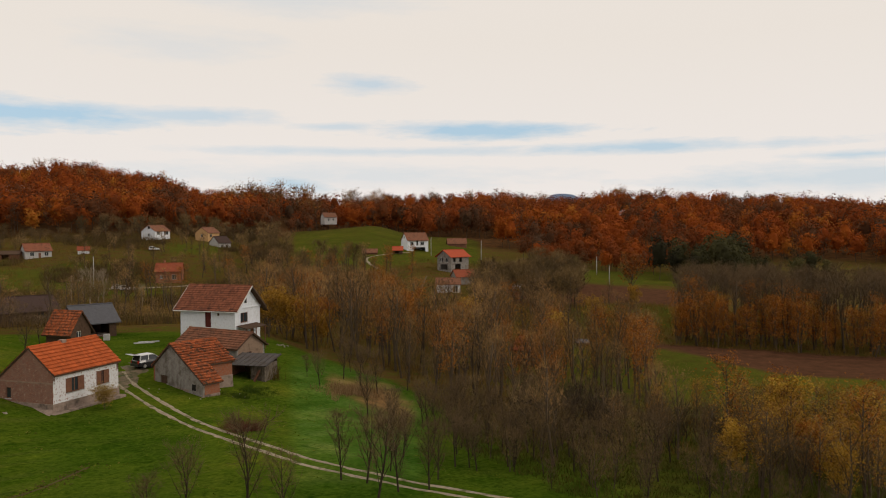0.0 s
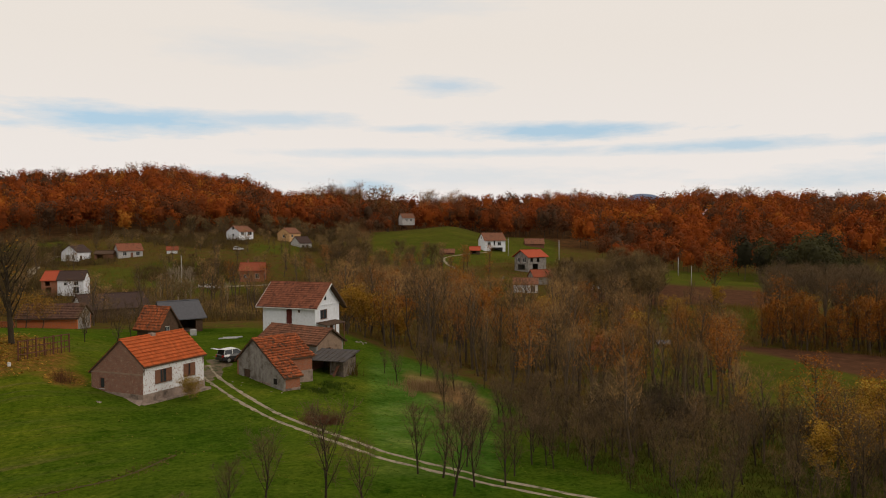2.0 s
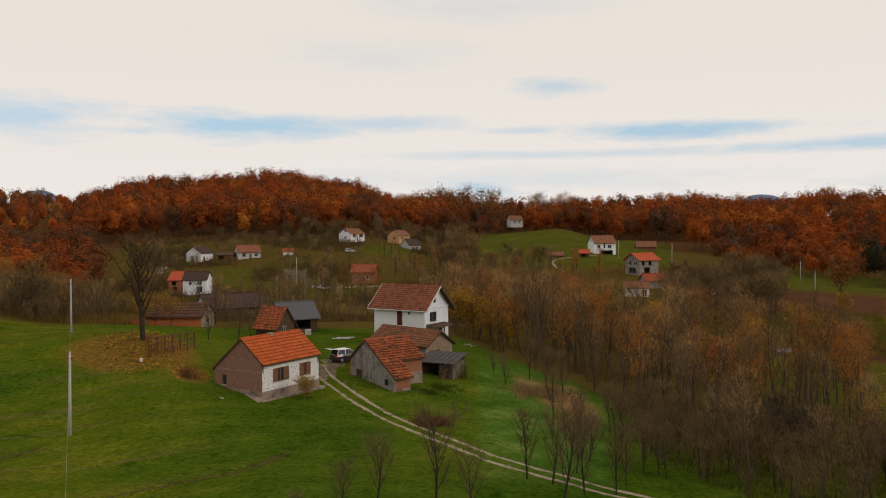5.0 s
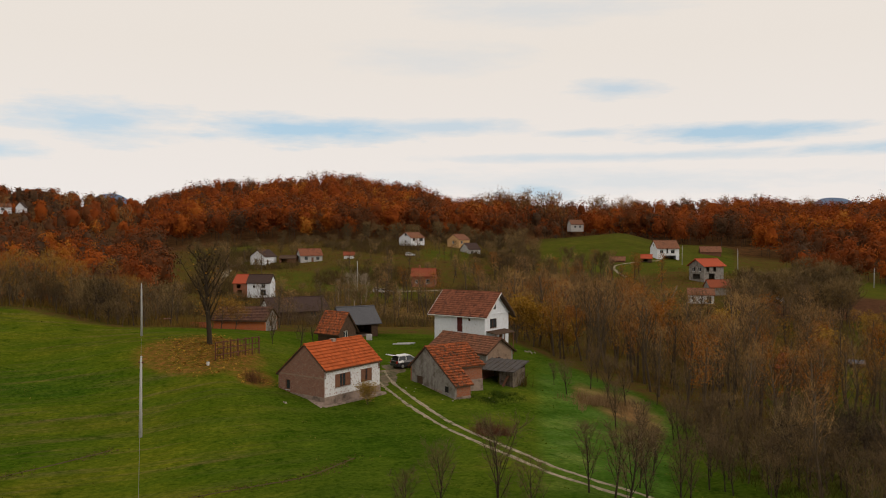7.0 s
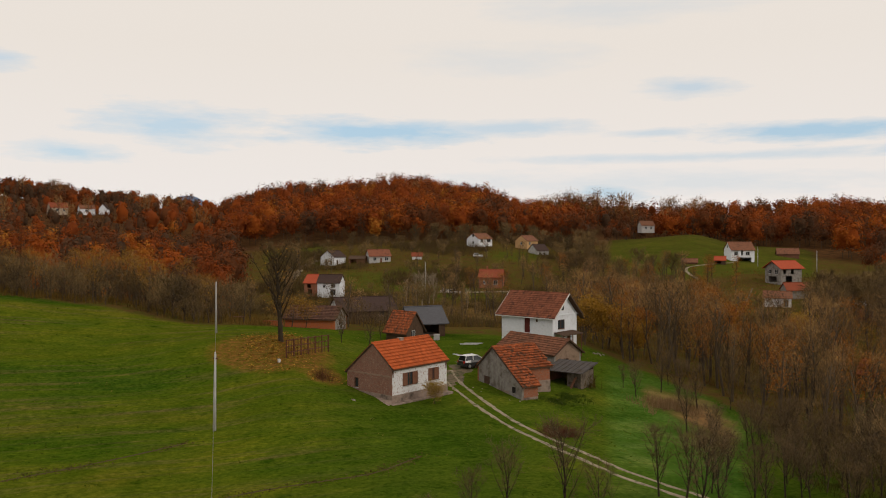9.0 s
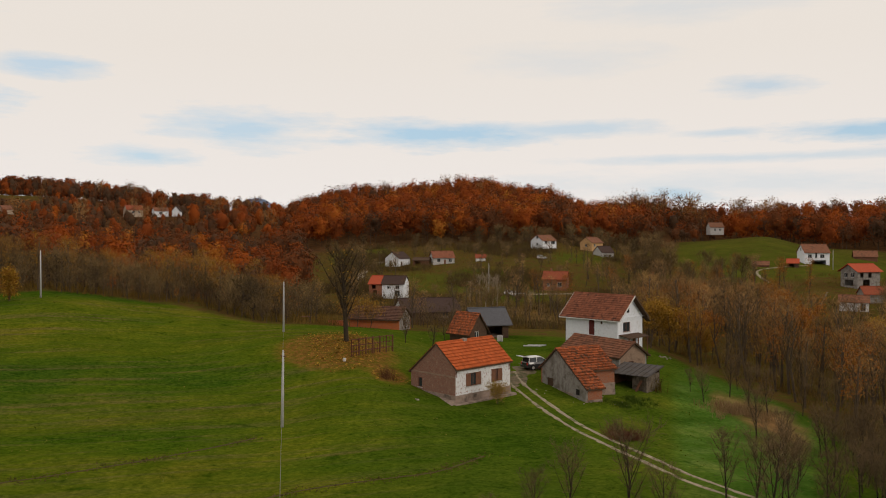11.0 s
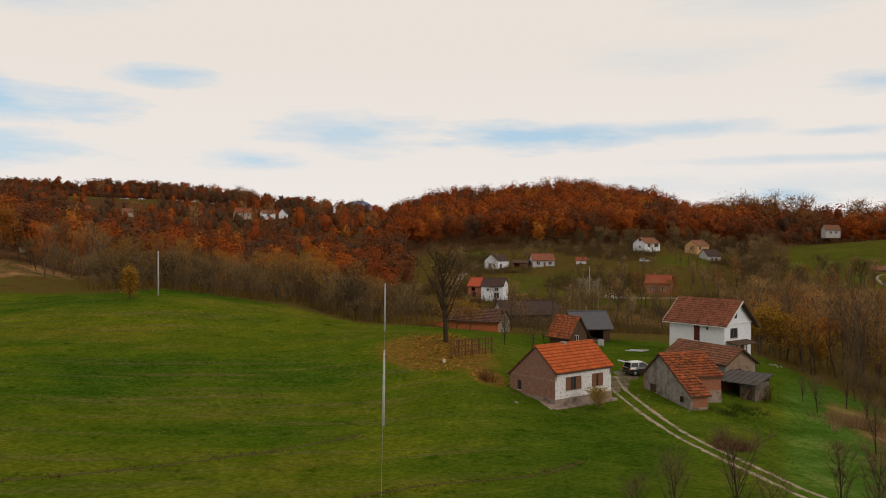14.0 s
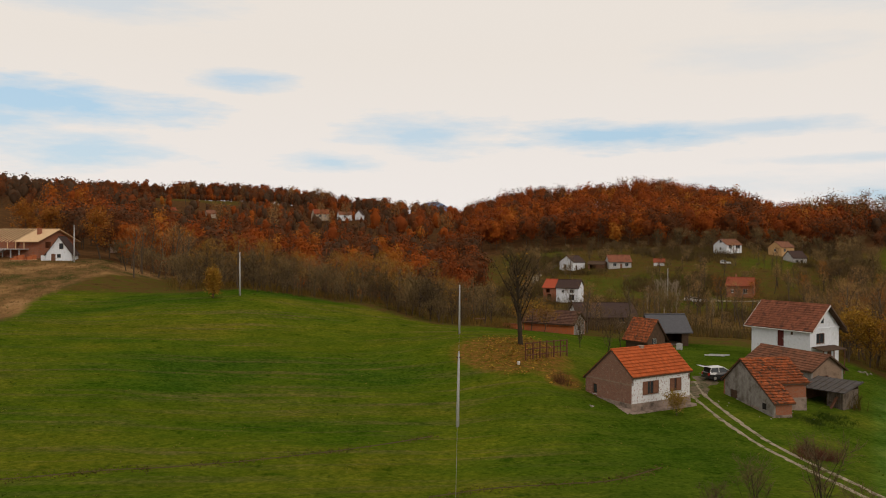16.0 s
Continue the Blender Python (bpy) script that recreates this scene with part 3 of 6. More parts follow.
    dry = ramp(tex(0.06, 7, 0.65, (1, 2.5, 1), radians(35)), [(0.36, (0.060, 0.055, 0.016)), (0.47, (0.15, 0.085, 0.034)), (0.58, (0.26, 0.145, 0.060)), (0.7, (0.32, 0.19, 0.09))])
    leaves = ramp(tex(1.8, 6, 0.8), [(0.35, (0.075, 0.045, 0.012)), (0.5, (0.19, 0.08, 0.022)), (0.7, (0.33, 0.15, 0.04))])
    brk = tex(0.25, 6, 0.7)
    edge = lambda a: maths("MULTIPLY", maths("SUBTRACT", maths("ADD", attr(a), maths("MULTIPLY", brk, 0.6)), 0.55), 2.2)
    col = mix(edge("scrub"), lush, litter)
    far_grass = n.new("ShaderNodeMixRGB")
    far_grass.inputs[0].default_value = 0.45
    l.new(lush, far_grass.inputs[1])
    l.new(litter, far_grass.inputs[2])
    col = mix(edge("green"), col, far_grass.outputs[0])
    col = mix(edge("dry"), col, dry)
    col = mix(edge("soil"), col, soil)
    col = mix(maths("MULTIPLY", edge("heap"), maths("MULTIPLY", maths("SUBTRACT", tex(1.6, 6, 0.8), 0.30), 3.0)), col, leaves)
    l.new(col, b.inputs["Base Color"])
    bp = n.new("ShaderNodeBump")
    bp.inputs["Strength"].default_value, bp.inputs["Distance"].default_value = 0.6, 0.12
    l.new(tex(4.0, 5, 0.7), bp.inputs["Height"])
    l.new(bp.outputs[0], b.inputs["Normal"])
    return m


sheet = ground_sheet()
sheet.materials.append(ground_material())
tagged(new("ground", sheet), "rolling green meadow with brown woodland floor and fields", "ground", kind="structure")

# ---------- buildings ----------


def side_matrix(side, L, W):
    return {"front": pose(0, 0, 0), "right": pose(L, 0, 0, 0, 0, 90), "back": pose(L, W, 0, 0, 0, 180), "left": pose(0, W, 0, 0, 0, 270)}[side]


def wall_panel(shape, m, length, z0, z1, holes, thick=0.25):
    """A wall of the given thickness with openings through it: outer face at y = 0 of m."""
    xs = sorted({0.0, length, *[h[0] for h in holes], *[h[2] for h in holes]})
    zs = sorted({z0, z1, *[h[1] for h in holes], *[h[3] for h in holes]})
    full = lambda i, k: 0 <= i < len(xs) - 1 and 0 <= k < len(zs) - 1 and not any(
        h[0] <= (xs[i] + xs[i + 1]) / 2 <= h[2] and h[1] <= (zs[k] + zs[k + 1]) / 2 <= h[3] for h in holes)
    quad = lambda *p: shape.add([m @ Vector(q) for q in p], [(0, 1, 2, 3)])
    for i in range(len(xs) - 1):
        for k in range(len(zs) - 1):
            if not full(i, k):
                continue
            a, b, c, d = xs[i], xs[i + 1], zs[k], zs[k + 1]
            quad((a, 0, c), (b, 0, c), (b, 0, d), (a, 0, d))
            quad((b, thick, c), (a, thick, c), (a, thick, d), (b, thick, d))
            if not full(i - 1, k):
                quad((a, thick, c), (a, 0, c), (a, 0, d), (a, thick, d))
            if not full(i + 1, k):
                quad((b, 0, c), (b, thick, c), (b, thick, d), (b, 0, d))
            if not full(i, k - 1):
                quad((a, thick, c), (b, thick, c), (b, 0, c), (a, 0, c))
            if not full(i, k + 1):
                quad((a, 0, d), (b, 0, d), (b, thick, d), (a, thick, d))


def fill_opening(parent, m, hole, style):
    """A window (frame, pane, sill) or a door leaf in an opening of a wall."""
    x0, z0, x1, z1 = hole
    if style == "void":
        return
    bar = lambda s, a, b, c, d, y0=0.08, y1=0.14: s.hexa([m @ Vector(p) for p in ((a, y0, b), (c, y0, b), (c, y1, b), (a, y1, b), (a, y0, d), (c, y0, d), (c, y1, d), (a, y1, d))])
    if style in ("door", "red_door", "wood_door", "dark_door"):
        leaf = bar(Shape(), x0, z0, x1, z1)
        for k in (0.2, 0.58):
            bar(leaf, x0 + 0.15, z0 + (z1 - z0) * k, x1 - 0.15, z0 + (z1 - z0) * (k + 0.3), 0.06, 0.085)
        door = part("door", leaf, {"red_door": "red_door", "dark_door": "wood_dark"}.get(style, "wood_brown"), parent)
        part("door_handle", bar(Shape(), x1 - 0.14, z0 + 0.95, x1 - 0.08, z0 + 1.08, 0.02, 0.06), "white_trim", door)
        return
    frame_mat = "wood_brown" if "brown" in style else "white_trim"
    t = 0.07
    s = Shape()
    bar(s, x0, z0, x0 + t, z1), bar(s, x1 - t, z0, x1, z1), bar(s, x0 + t, z0, x1 - t, z0 + t), bar(s, x0 + t, z1 - t, x1 - t, z1)
    if x1 - x0 > 0.8:
        bar(s, (x0 + x1) / 2 - t / 2, z0 + t, (x0 + x1) / 2 + t / 2, z1 - t)
    w = part("window", s, frame_mat, parent)
    part("pane", bar(Shape(), x0 + t, z0 + t, x1 - t, z1 - t, 0.105, 0.115), "glass", w)
    part("sill", bar(Shape(), x0 - 0.06, z0 - 0.06, x1 + 0.06, z0, -0.06, 0.08), "concrete", w)
    if "shutter" in style:
        wide = (x1 - x0) * (0.40 if "closed" in style else 0.33)
        for a in (x0 + 0.01, x1 - wide - 0.01):
            leaf = bar(Shape(), a, z0 + 0.02, a + wide, z1 - 0.02, 0.03, 0.075)
            part("shutter", leaf, "wood_brown", w)


def tile_slope(shape, p0, p1, p2, p3, rng, pitch=0.27, course=0.4, gaps=0.0):
    """Overlapping clay tiles on the slope p0 p1 (eave) p3 p2 (ridge)."""
    p0, p1, p2, p3 = map(Vector, (p0, p1, p2, p3))
    along = max(2, round((p1 - p0).length / pitch))
    rows = max(2, round((p2 - p0).length / course))
    nrm = (p1 - p0).cross(p2 - p0).normalized()
    at = lambda u, v: p0.lerp(p1, u).lerp(p2.lerp(p3, u), v)
    for r in range(rows):
        for c in range(along):
            if gaps and rng.random() < gaps:
                continue
            u0, u1, v0, v1 = c / along, (c + 1) / along, r / rows, min(1, (r + 1.12) / rows)
            um = (u0 + u1) / 2
            j = rng.uniform(-0.012, 0.012)
            if gaps:   # slipped and lifted tiles on a sagging roof
                j += 0.05 + 0.05 * noise.noise((c * 0.21, r * 0.3, 1.0)) + rng.uniform(-0.03, 0.04)
                v0 = max(0, v0 + rng.uniform(-0.16, 0.12) / rows)
            hi, lo = 0.135 + j, 0.09 + j
            q = [at(u0, v0) + nrm * lo, at(um, v0) + nrm * hi, at(u1, v0) + nrm * lo, at(u0, v1) + nrm * 0.012, at(um, v1) + nrm * 0.045, at(u1, v1) + nrm * 0.012, at(u0, v0), at(u1, v0)]
            shape.add(q, [(0, 1, 4, 3), (1, 2, 5, 4), (6, 1, 0), (6, 7, 1), (7, 2, 1)])


HOUSES = []


def house(name, A, B, W, eave, rise, label, walls="white_plaster", gable=None, roof="tile_red", base=None, ridge_at=0.5, back_eave=None,
          over=0.4, end_over=0.3, holes=(), tiles=False, trim=None, plinth=0.0, chimney=None, category="house", group="", attic=(), seed=1, gaps=0.0, open_to=0.0):
    """A gabled building. A, B: bearing and distance of the two ends of its front wall; heights over the ground at A."""
    a, b = spot(*A), spot(*B)
    if base is None:
        base = min(a.z, b.z)
    L = math.hypot(b.x - a.x, b.y - a.y)
    turn = math.degrees(math.atan2(b.y - a.y, b.x - a.x))
    ob = thing(name, pose(a.x, a.y, base, 0, 0, turn), label, category, group)
    HOUSES.append(tuple((pose(a.x, a.y, 0, 0, 0, turn) @ Vector((L / 2, W / 2, 0))).xy) + (max(L, W) * 0.62,))
    rng = random.Random(seed)
    Hf, Hb, yr = eave, back_eave or eave, W * ridge_at
    zr = eave + rise
    deep = -1.0
    th = 0.25
    for side, length in (("front", L), ("right", W), ("back", L), ("left", W)):
        m = side_matrix(side, L, W)
        mine = [h for h in holes if h[0] == side]
        top = {"front": Hf, "back": Hb}.get(side, min(Hf, Hb))
        s = Shape()
        if side in ("front", "back"):
            wall_panel(s, m, length, deep, top, [h[1:5] for h in mine], th)
        else:
            wall_panel(s, m @ pose(th, 0, 0), length - 2 * th, deep, top, [(h[1] - th, h[2], h[3] - th, h[4]) for h in mine], th)
            prof = [(0, Hf), (yr, zr), (W, Hb)]
            low = [(0, top), (W, top)]
            x0, x1 = (L - th, L) if side == "right" else (0, th)
            outline = [low[0], low[1]] + ([(W, Hb)] if Hb > top + 0.01 else []) + [(yr, zr)] + ([(0, Hf)] if Hf > top + 0.01 else [])
            k = len(outline)
            s.add([(x0, y, z) for y, z in outline] + [(x1, y, z) for y, z in outline],
                  [tuple(range(k))[::-1], tuple(range(k, 2 * k))] + [(i, (i + 1) % k, k + (i + 1) % k, k + i) for i in range(k)])
        w = part("wall", s, (gable if side in ("left", "right") and gable else walls), ob)
        for h in mine:
            fill_opening(ob, m, h[1:5], h[5])
    for side, u, z, wd, ht in attic:
        m = side_matrix(side, L, W)
        s = Shape()
        for y0, y1, g in ((-0.05, 0.0, 0.0), (-0.06, -0.051, 0.07)):
            (s if g == 0 else (pane := Shape())).hexa([m @ Vector(p) for p in ((u - wd / 2 + g, y0, z + g), (u + wd / 2 - g, y0, z + g), (u + wd / 2 - g, y1, z + g), (u - wd / 2 + g, y1, z + g), (u - wd / 2 + g, y0, z + ht - g), (u + wd / 2 - g, y0, z + ht - g), (u + wd / 2 - g, y1, z + ht - g), (u - wd / 2 + g, y1, z + ht - g))])
        aw = part("window", s, "white_trim", ob)
        part("pane", pane, "glass", aw)
    if plinth:
        s = Shape()
        for x0, y0, x1, y1 in ((-0.06, -0.06, L + 0.06, 0.0), (-0.06, W, L + 0.06, W + 0.06), (-0.06, 0, 0, W), (L, 0, L + 0.06, W)):
            s.box(x0, y0, -1.2, x1, y1, plinth)
        part("plinth", s, "plinth", ob)
    part("floor", Shape().box(th, th, -0.1, L - th, W - th, 0.02), "plinth", ob)
    # roof: two slabs meeting at the ridge
    sf, sb = rise / yr, (zr - Hb) / (W - yr)
    e = end_over
    ef, eb = (-over, Hf - over * sf), (W + over, Hb - over * sb)
    for side, (ye, ze), flip in (("front", ef, False), ("back", eb, True)):
        t = 0.14
        x0 = open_to * L if open_to and side == "front" else -e
        s = Shape().hexa([(x0, ye, ze), (L + e, ye, ze), (L + e, yr, zr), (x0, yr, zr), (x0, ye, ze + t), (L + e, ye, ze + t), (L + e, yr, zr + t), (x0, yr, zr + t)])
        slab = part("roof", s, roof if not tiles else "wood_dark", ob)
        if tiles:
            ts = Shape()
            c = [(-e, ye, ze + t), (L + e, ye, ze + t), (-e, yr, zr + t), (L + e, yr, zr + t)]
            if flip:
                c = [c[1], c[0], c[3], c[2]]
            tile_slope(ts, *c, rng, gaps=gaps)
            part("roof_tiles", ts, roof, slab, kind="stuff")
    cap = Shape()
    n = max(3, round((L + 2 * e) / 0.4))
    for k in range(n):
        x0, x1 = -e + (L + 2 * e) * k / n, -e + (L + 2 * e) * (k + 1.1) / n
        cap.tube([(x0, yr, zr + 0.15), (min(x1, L + e), yr, zr + 0.14)], [0.13, 0.11], 6)
    part("ridge_cap", cap, roof, ob, kind="stuff")
    if trim:
        for x in (-e - 0.02, L + e + 0.02):
            s = Shape().beam((x, ef[0], ef[1] + 0.1), (x, yr, zr + 0.1), 0.05, 0.2)
            part("bargeboard", s, trim, ob)
            part("bargeboard", Shape().beam((x, eb[0], eb[1] + 0.1), (x, yr, zr + 0.1), 0.05, 0.2), "wood_dark", ob)
        part("gutter", Shape().tube([(-e, ef[0] - 0.05, ef[1] + 0.05), (L + e, ef[0] - 0.05, ef[1] + 0.05)], [0.07, 0.07], 6), trim, ob)
    if chimney:
        x, y, h = chimney
        zz = zr - abs(y - yr) * sf
        s = Shape().box(x - 0.25, y - 0.25, zz - 0.5, x + 0.25, y + 0.25, zz + h)
        s.box(x - 0.32, y - 0.32, zz + h, x + 0.32, y + 0.32, zz + h + 0.1)
        part("chimney", s, "block_brick", ob)
    ob["L"] = L
    return ob


small = house("small_house", (25.76, 78), (21.9, 84), 6.3, 3.35, 2.15, "old brick cottage with peeling white plaster and orange tile roof",
              walls="peeling_plaster", gable="patchy_brick", roof="tile_orange", base=-5.0, ridge_at=0.42, back_eave=2.5, over=0.25, end_over=0.12, tiles=True, plinth=0.75,
              holes=[("front", 1.45, 1.45, 3.7, 2.75, "brown_shutter"), ("front", 5.2, 1.45, 6.9, 2.75, "brown_shutter_closed"), ("left", 1.0, 1.0, 1.6, 2.0, "brown")], seed=2)
main = house("main_house", (17.99, 115), (14.45, 110), 6.0, 4.9, 2.7, "two-storey white rendered house with a red-brown tile roof",
             walls="white_plaster", roof="tile_maroon", base=-4.5, over=0.55, end_over=0.75, tiles=True, trim="white_trim",
             holes=[("front", 3.9, 2.3, 4.85, 4.35, "red_door"), ("front", 1.2, 0.8, 2.2, 2.0, "white"), ("right", 1.3, 2.9, 3.0, 4.2, "brown"), ("right", 3.6, 0.2, 4.5, 2.2, "wood_door")],
             attic=[("right", 2.4, 5.4, 0.7, 1.0)], seed=3)
wing = house("annex", (18.2, 103.5), (14.35, 96.5), 4.6, 2.5, 1.5, "low outbuilding with a weathered brown tile roof beside the white house", walls="grey_plaster", gable="brown_render",
             roof="tile_brown", base=-5.4, over=0.35, end_over=0.4, tiles=True, holes=[("right", 1.6, 1.0, 2.5, 1.9, "brown")], category="outbuilding", seed=4)
barn = house("old_barn", (17.5, 84.8), (14.65, 88.0), 6.0, 3.2, 1.9, "grey rendered barn with a sagging broken orange tile roof", walls="block_brick", gable="grey_plaster",
             roof="tile_worn", base=-6.0, over=0.3, end_over=0.15, tiles=True, plinth=0.9, back_eave=2.7, category="barn", seed=5, gaps=0.03,
             holes=[("front", 2.6, 1.9, 3.1, 2.4, "void"), ("left", 1.2, 0, 2.4, 1.9, "dark_door")])

# ---------- woods ----------


def crown_core(rng, rings=3, sides=6):
    """An uneven rounded inner crown of unit size: points and triangles."""
    pts, tris = [(0, 0, -0.9)], []
    for i in range(rings):
        e = -1.0 + 2.4 * (i + 0.5) / rings * 0.92
        for k in range(sides):
            a = 2 * math.pi * (k + 0.5 * (i % 2)) / sides
            r = rng.uniform(0.72, 1.08)
            pts.append((math.cos(e) * math.cos(a) * r, math.cos(e) * math.sin(a) * r, math.sin(e) * r))
    pts.append((0, 0, rng.uniform(0.9, 1.1)))
    top = len(pts) - 1
    for k in range(sides):
        q = (k + 1) % sides
        tris.append((0, 1 + q, 1 + k))
        tris.append((top, top - sides + k, top - sides + q))
        for i in range(rings - 1):
            u, v = 1 + i * sides + k, 1 + i * sides + q
            tris += [(u, v, v + sides), (u, v + sides, u + sides)]
    return np.array(pts), np.array(tris)


def far_woods(name, label, zones, mat, rng, leaves=240, clump=0.033, keep_out=None, wide=0.32, low=0.16, bare=0.13, core=0.56):
    """A far wood as one object: uneven crowns, each of many small leaf sprays round a core tinted darker for inner
    shade, over thin trunks.
    """
    cores = [crown_core(rng, 3, 6) for _ in range(10)]
    vs, fs, hs, tr, count = [], [], [], Shape(), 0
    for a0, a1, r0, r1, gap, height, hue, spread in zones:
        step_r = r0
        while step_r < r1:
            step = math.degrees(gap / step_r)
            a = a0
            while a < a1:
                aa, rr = a + rng.uniform(-0.45, 0.45) * step, step_r + rng.uniform(-0.5, 0.5) * gap
                a += step
                p = spot(aa, rr)
                edge = 6 * math.sin(p.x * 0.05) + 5 * math.sin(p.x * 0.17 + p.y * 0.1)
                if (rr < r0 + 10 + edge and r0 > 200) or (keep_out and keep_out(aa, rr)):
                    continue
                h = height * rng.uniform(0.65, 1.2)
                w = h * wide * rng.uniform(0.8, 1.15)
                t = np.clip(hue + noise.noise((p.x * 0.03, p.y * 0.03, 3.0)) * 0.5 + rng.normal(0, spread), 0.0, 0.9)
                size = np.array([w * rng.uniform(0.85, 1.15), w, h * (0.96 - low) / 2])
                mid = np.array(p) + np.array([0, 0, h * (0.96 + low) / 2])
                thin = rng.random() < bare
                if thin:
                    t = rng.uniform(0.0, 0.14)
                # seven boughs of uneven size make up a crown
                turn = rng.uniform(0, 6.28) + 2.4 * np.arange(7)
                high = np.array([-0.62, -0.38, -0.12, 0.12, 0.34, 0.56, 0.74]) + rng.uniform(-0.1, 0.1, 7)
                out = 0.62 * np.sqrt(np.clip(1 - high ** 2, 0, 1)) * rng.uniform(0.7, 1.2, 7)
                boughs = mid + size * np.column_stack([out * np.cos(turn), out * np.sin(turn), high])
                bulk = np.array([1, 1, 0.85]) * size[1] * rng.uniform(0.42, 0.66, (7, 1))
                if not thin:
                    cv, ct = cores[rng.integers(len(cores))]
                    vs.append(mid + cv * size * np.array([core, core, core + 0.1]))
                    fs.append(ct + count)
                    # lower hue for the core: shade inside the crown put into its colour
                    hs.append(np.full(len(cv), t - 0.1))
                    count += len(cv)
                many = leaves * 2 if rr < r0 + 34 else leaves
                which = rng.integers(0, 7, many)
                q = rng.normal(size=(many, 3))
                q[:, 2] += 0.15
                q /= np.linalg.norm(q, axis=1, keepdims=True)
                ph = rng.uniform(0, 6.28, 4)
                lump = 1 + 0.14 * np.sin(3.1 * q[:, 0] + ph[0]) * np.cos(3.7 * q[:, 2] + ph[1]) + 0.12 * np.sin(5.3 * q[:, 1] + ph[2]) * np.cos(4.9 * q[:, 0] + ph[3])
                depth = rng.uniform(0.2, 1.3, many) if thin else rng.uniform(0.45, 1.2, many)
                c = boughs[which] + q * bulk[which] * (lump * depth)[:, None]
                nrm = q * 0.5 + (c - mid) / size * 0.8 + rng.normal(0, 0.28, (many, 3))
                tx = np.cross(nrm, rng.normal(size=(many, 3)))
                tx /= np.linalg.norm(tx, axis=1, keepdims=True)
                ty = np.cross(nrm, tx)
                ty /= np.linalg.norm(ty, axis=1, keepdims=True)
                s = clump * h * rng.uniform(0.55, 1.3, (many, 1))
                if thin:
                    tx, ty = tx * 1.3, ty * 0.3
                vs.append(np.stack([c + tx * s, c + (-0.6 * tx + ty) * s, c + (-0.6 * tx - ty) * s], 1).reshape(-1, 3))
                fs.append(count + np.arange(3 * many).reshape(-1, 3))
                hs.append(np.repeat(t + rng.normal(0, 0.05, many), 3))
                count += 3 * many
                tr.tube([p - Vector((0, 0, 0.5)), p + Vector((rng.normal(0, 0.3), rng.normal(0, 0.3), h * 0.5))], [0.16, 0.08], 3, cap=False)
            step_r += gap
    ob = thing(name, pose(0, 0, 0), label, "woodland", kind="stuff")
    part("trunks", tr, "bark", ob, kind="stuff")
    v, f = np.concatenate(vs), np.concatenate(fs)
    me = bpy.data.meshes.new("crowns")
    me.vertices.add(len(v))
    me.vertices.foreach_set("co", v.astype(np.float32).ravel())
    me.loops.add(3 * len(f))
    me.loops.foreach_set("vertex_index", f.astype(np.int32).ravel())
    me.polygons.add(len(f))
    me.polygons.foreach_set("loop_start", np.arange(0, 3 * len(f), 3, dtype=np.int32))
    me.materials.append(M[mat])
    me.polygons.foreach_set("use_smooth", np.ones(len(f), bool))
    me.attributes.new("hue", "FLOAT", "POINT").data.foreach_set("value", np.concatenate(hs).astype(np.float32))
    me.update(calc_edges=True)
    part("crowns", me, None, ob, kind="stuff")
    return ob


G = np.random.default_rng(7)
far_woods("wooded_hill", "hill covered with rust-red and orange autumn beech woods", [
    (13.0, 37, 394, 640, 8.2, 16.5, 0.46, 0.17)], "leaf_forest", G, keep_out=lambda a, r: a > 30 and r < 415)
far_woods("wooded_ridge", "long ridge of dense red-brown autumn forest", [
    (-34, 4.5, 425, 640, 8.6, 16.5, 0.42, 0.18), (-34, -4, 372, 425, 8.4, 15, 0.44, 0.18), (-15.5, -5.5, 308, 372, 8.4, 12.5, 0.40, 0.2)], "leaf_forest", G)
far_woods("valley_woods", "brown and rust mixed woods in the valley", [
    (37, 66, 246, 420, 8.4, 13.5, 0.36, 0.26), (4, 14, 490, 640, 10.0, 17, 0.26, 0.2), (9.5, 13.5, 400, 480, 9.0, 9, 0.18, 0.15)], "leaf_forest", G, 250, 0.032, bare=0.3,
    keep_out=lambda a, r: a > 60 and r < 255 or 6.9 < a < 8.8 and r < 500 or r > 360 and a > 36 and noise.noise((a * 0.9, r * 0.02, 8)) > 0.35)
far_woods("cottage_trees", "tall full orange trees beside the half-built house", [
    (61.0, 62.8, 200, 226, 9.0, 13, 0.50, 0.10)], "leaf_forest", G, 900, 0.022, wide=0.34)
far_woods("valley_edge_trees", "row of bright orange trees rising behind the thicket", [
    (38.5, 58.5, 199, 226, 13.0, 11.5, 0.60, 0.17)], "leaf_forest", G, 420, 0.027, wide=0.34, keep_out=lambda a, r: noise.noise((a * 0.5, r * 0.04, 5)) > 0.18)
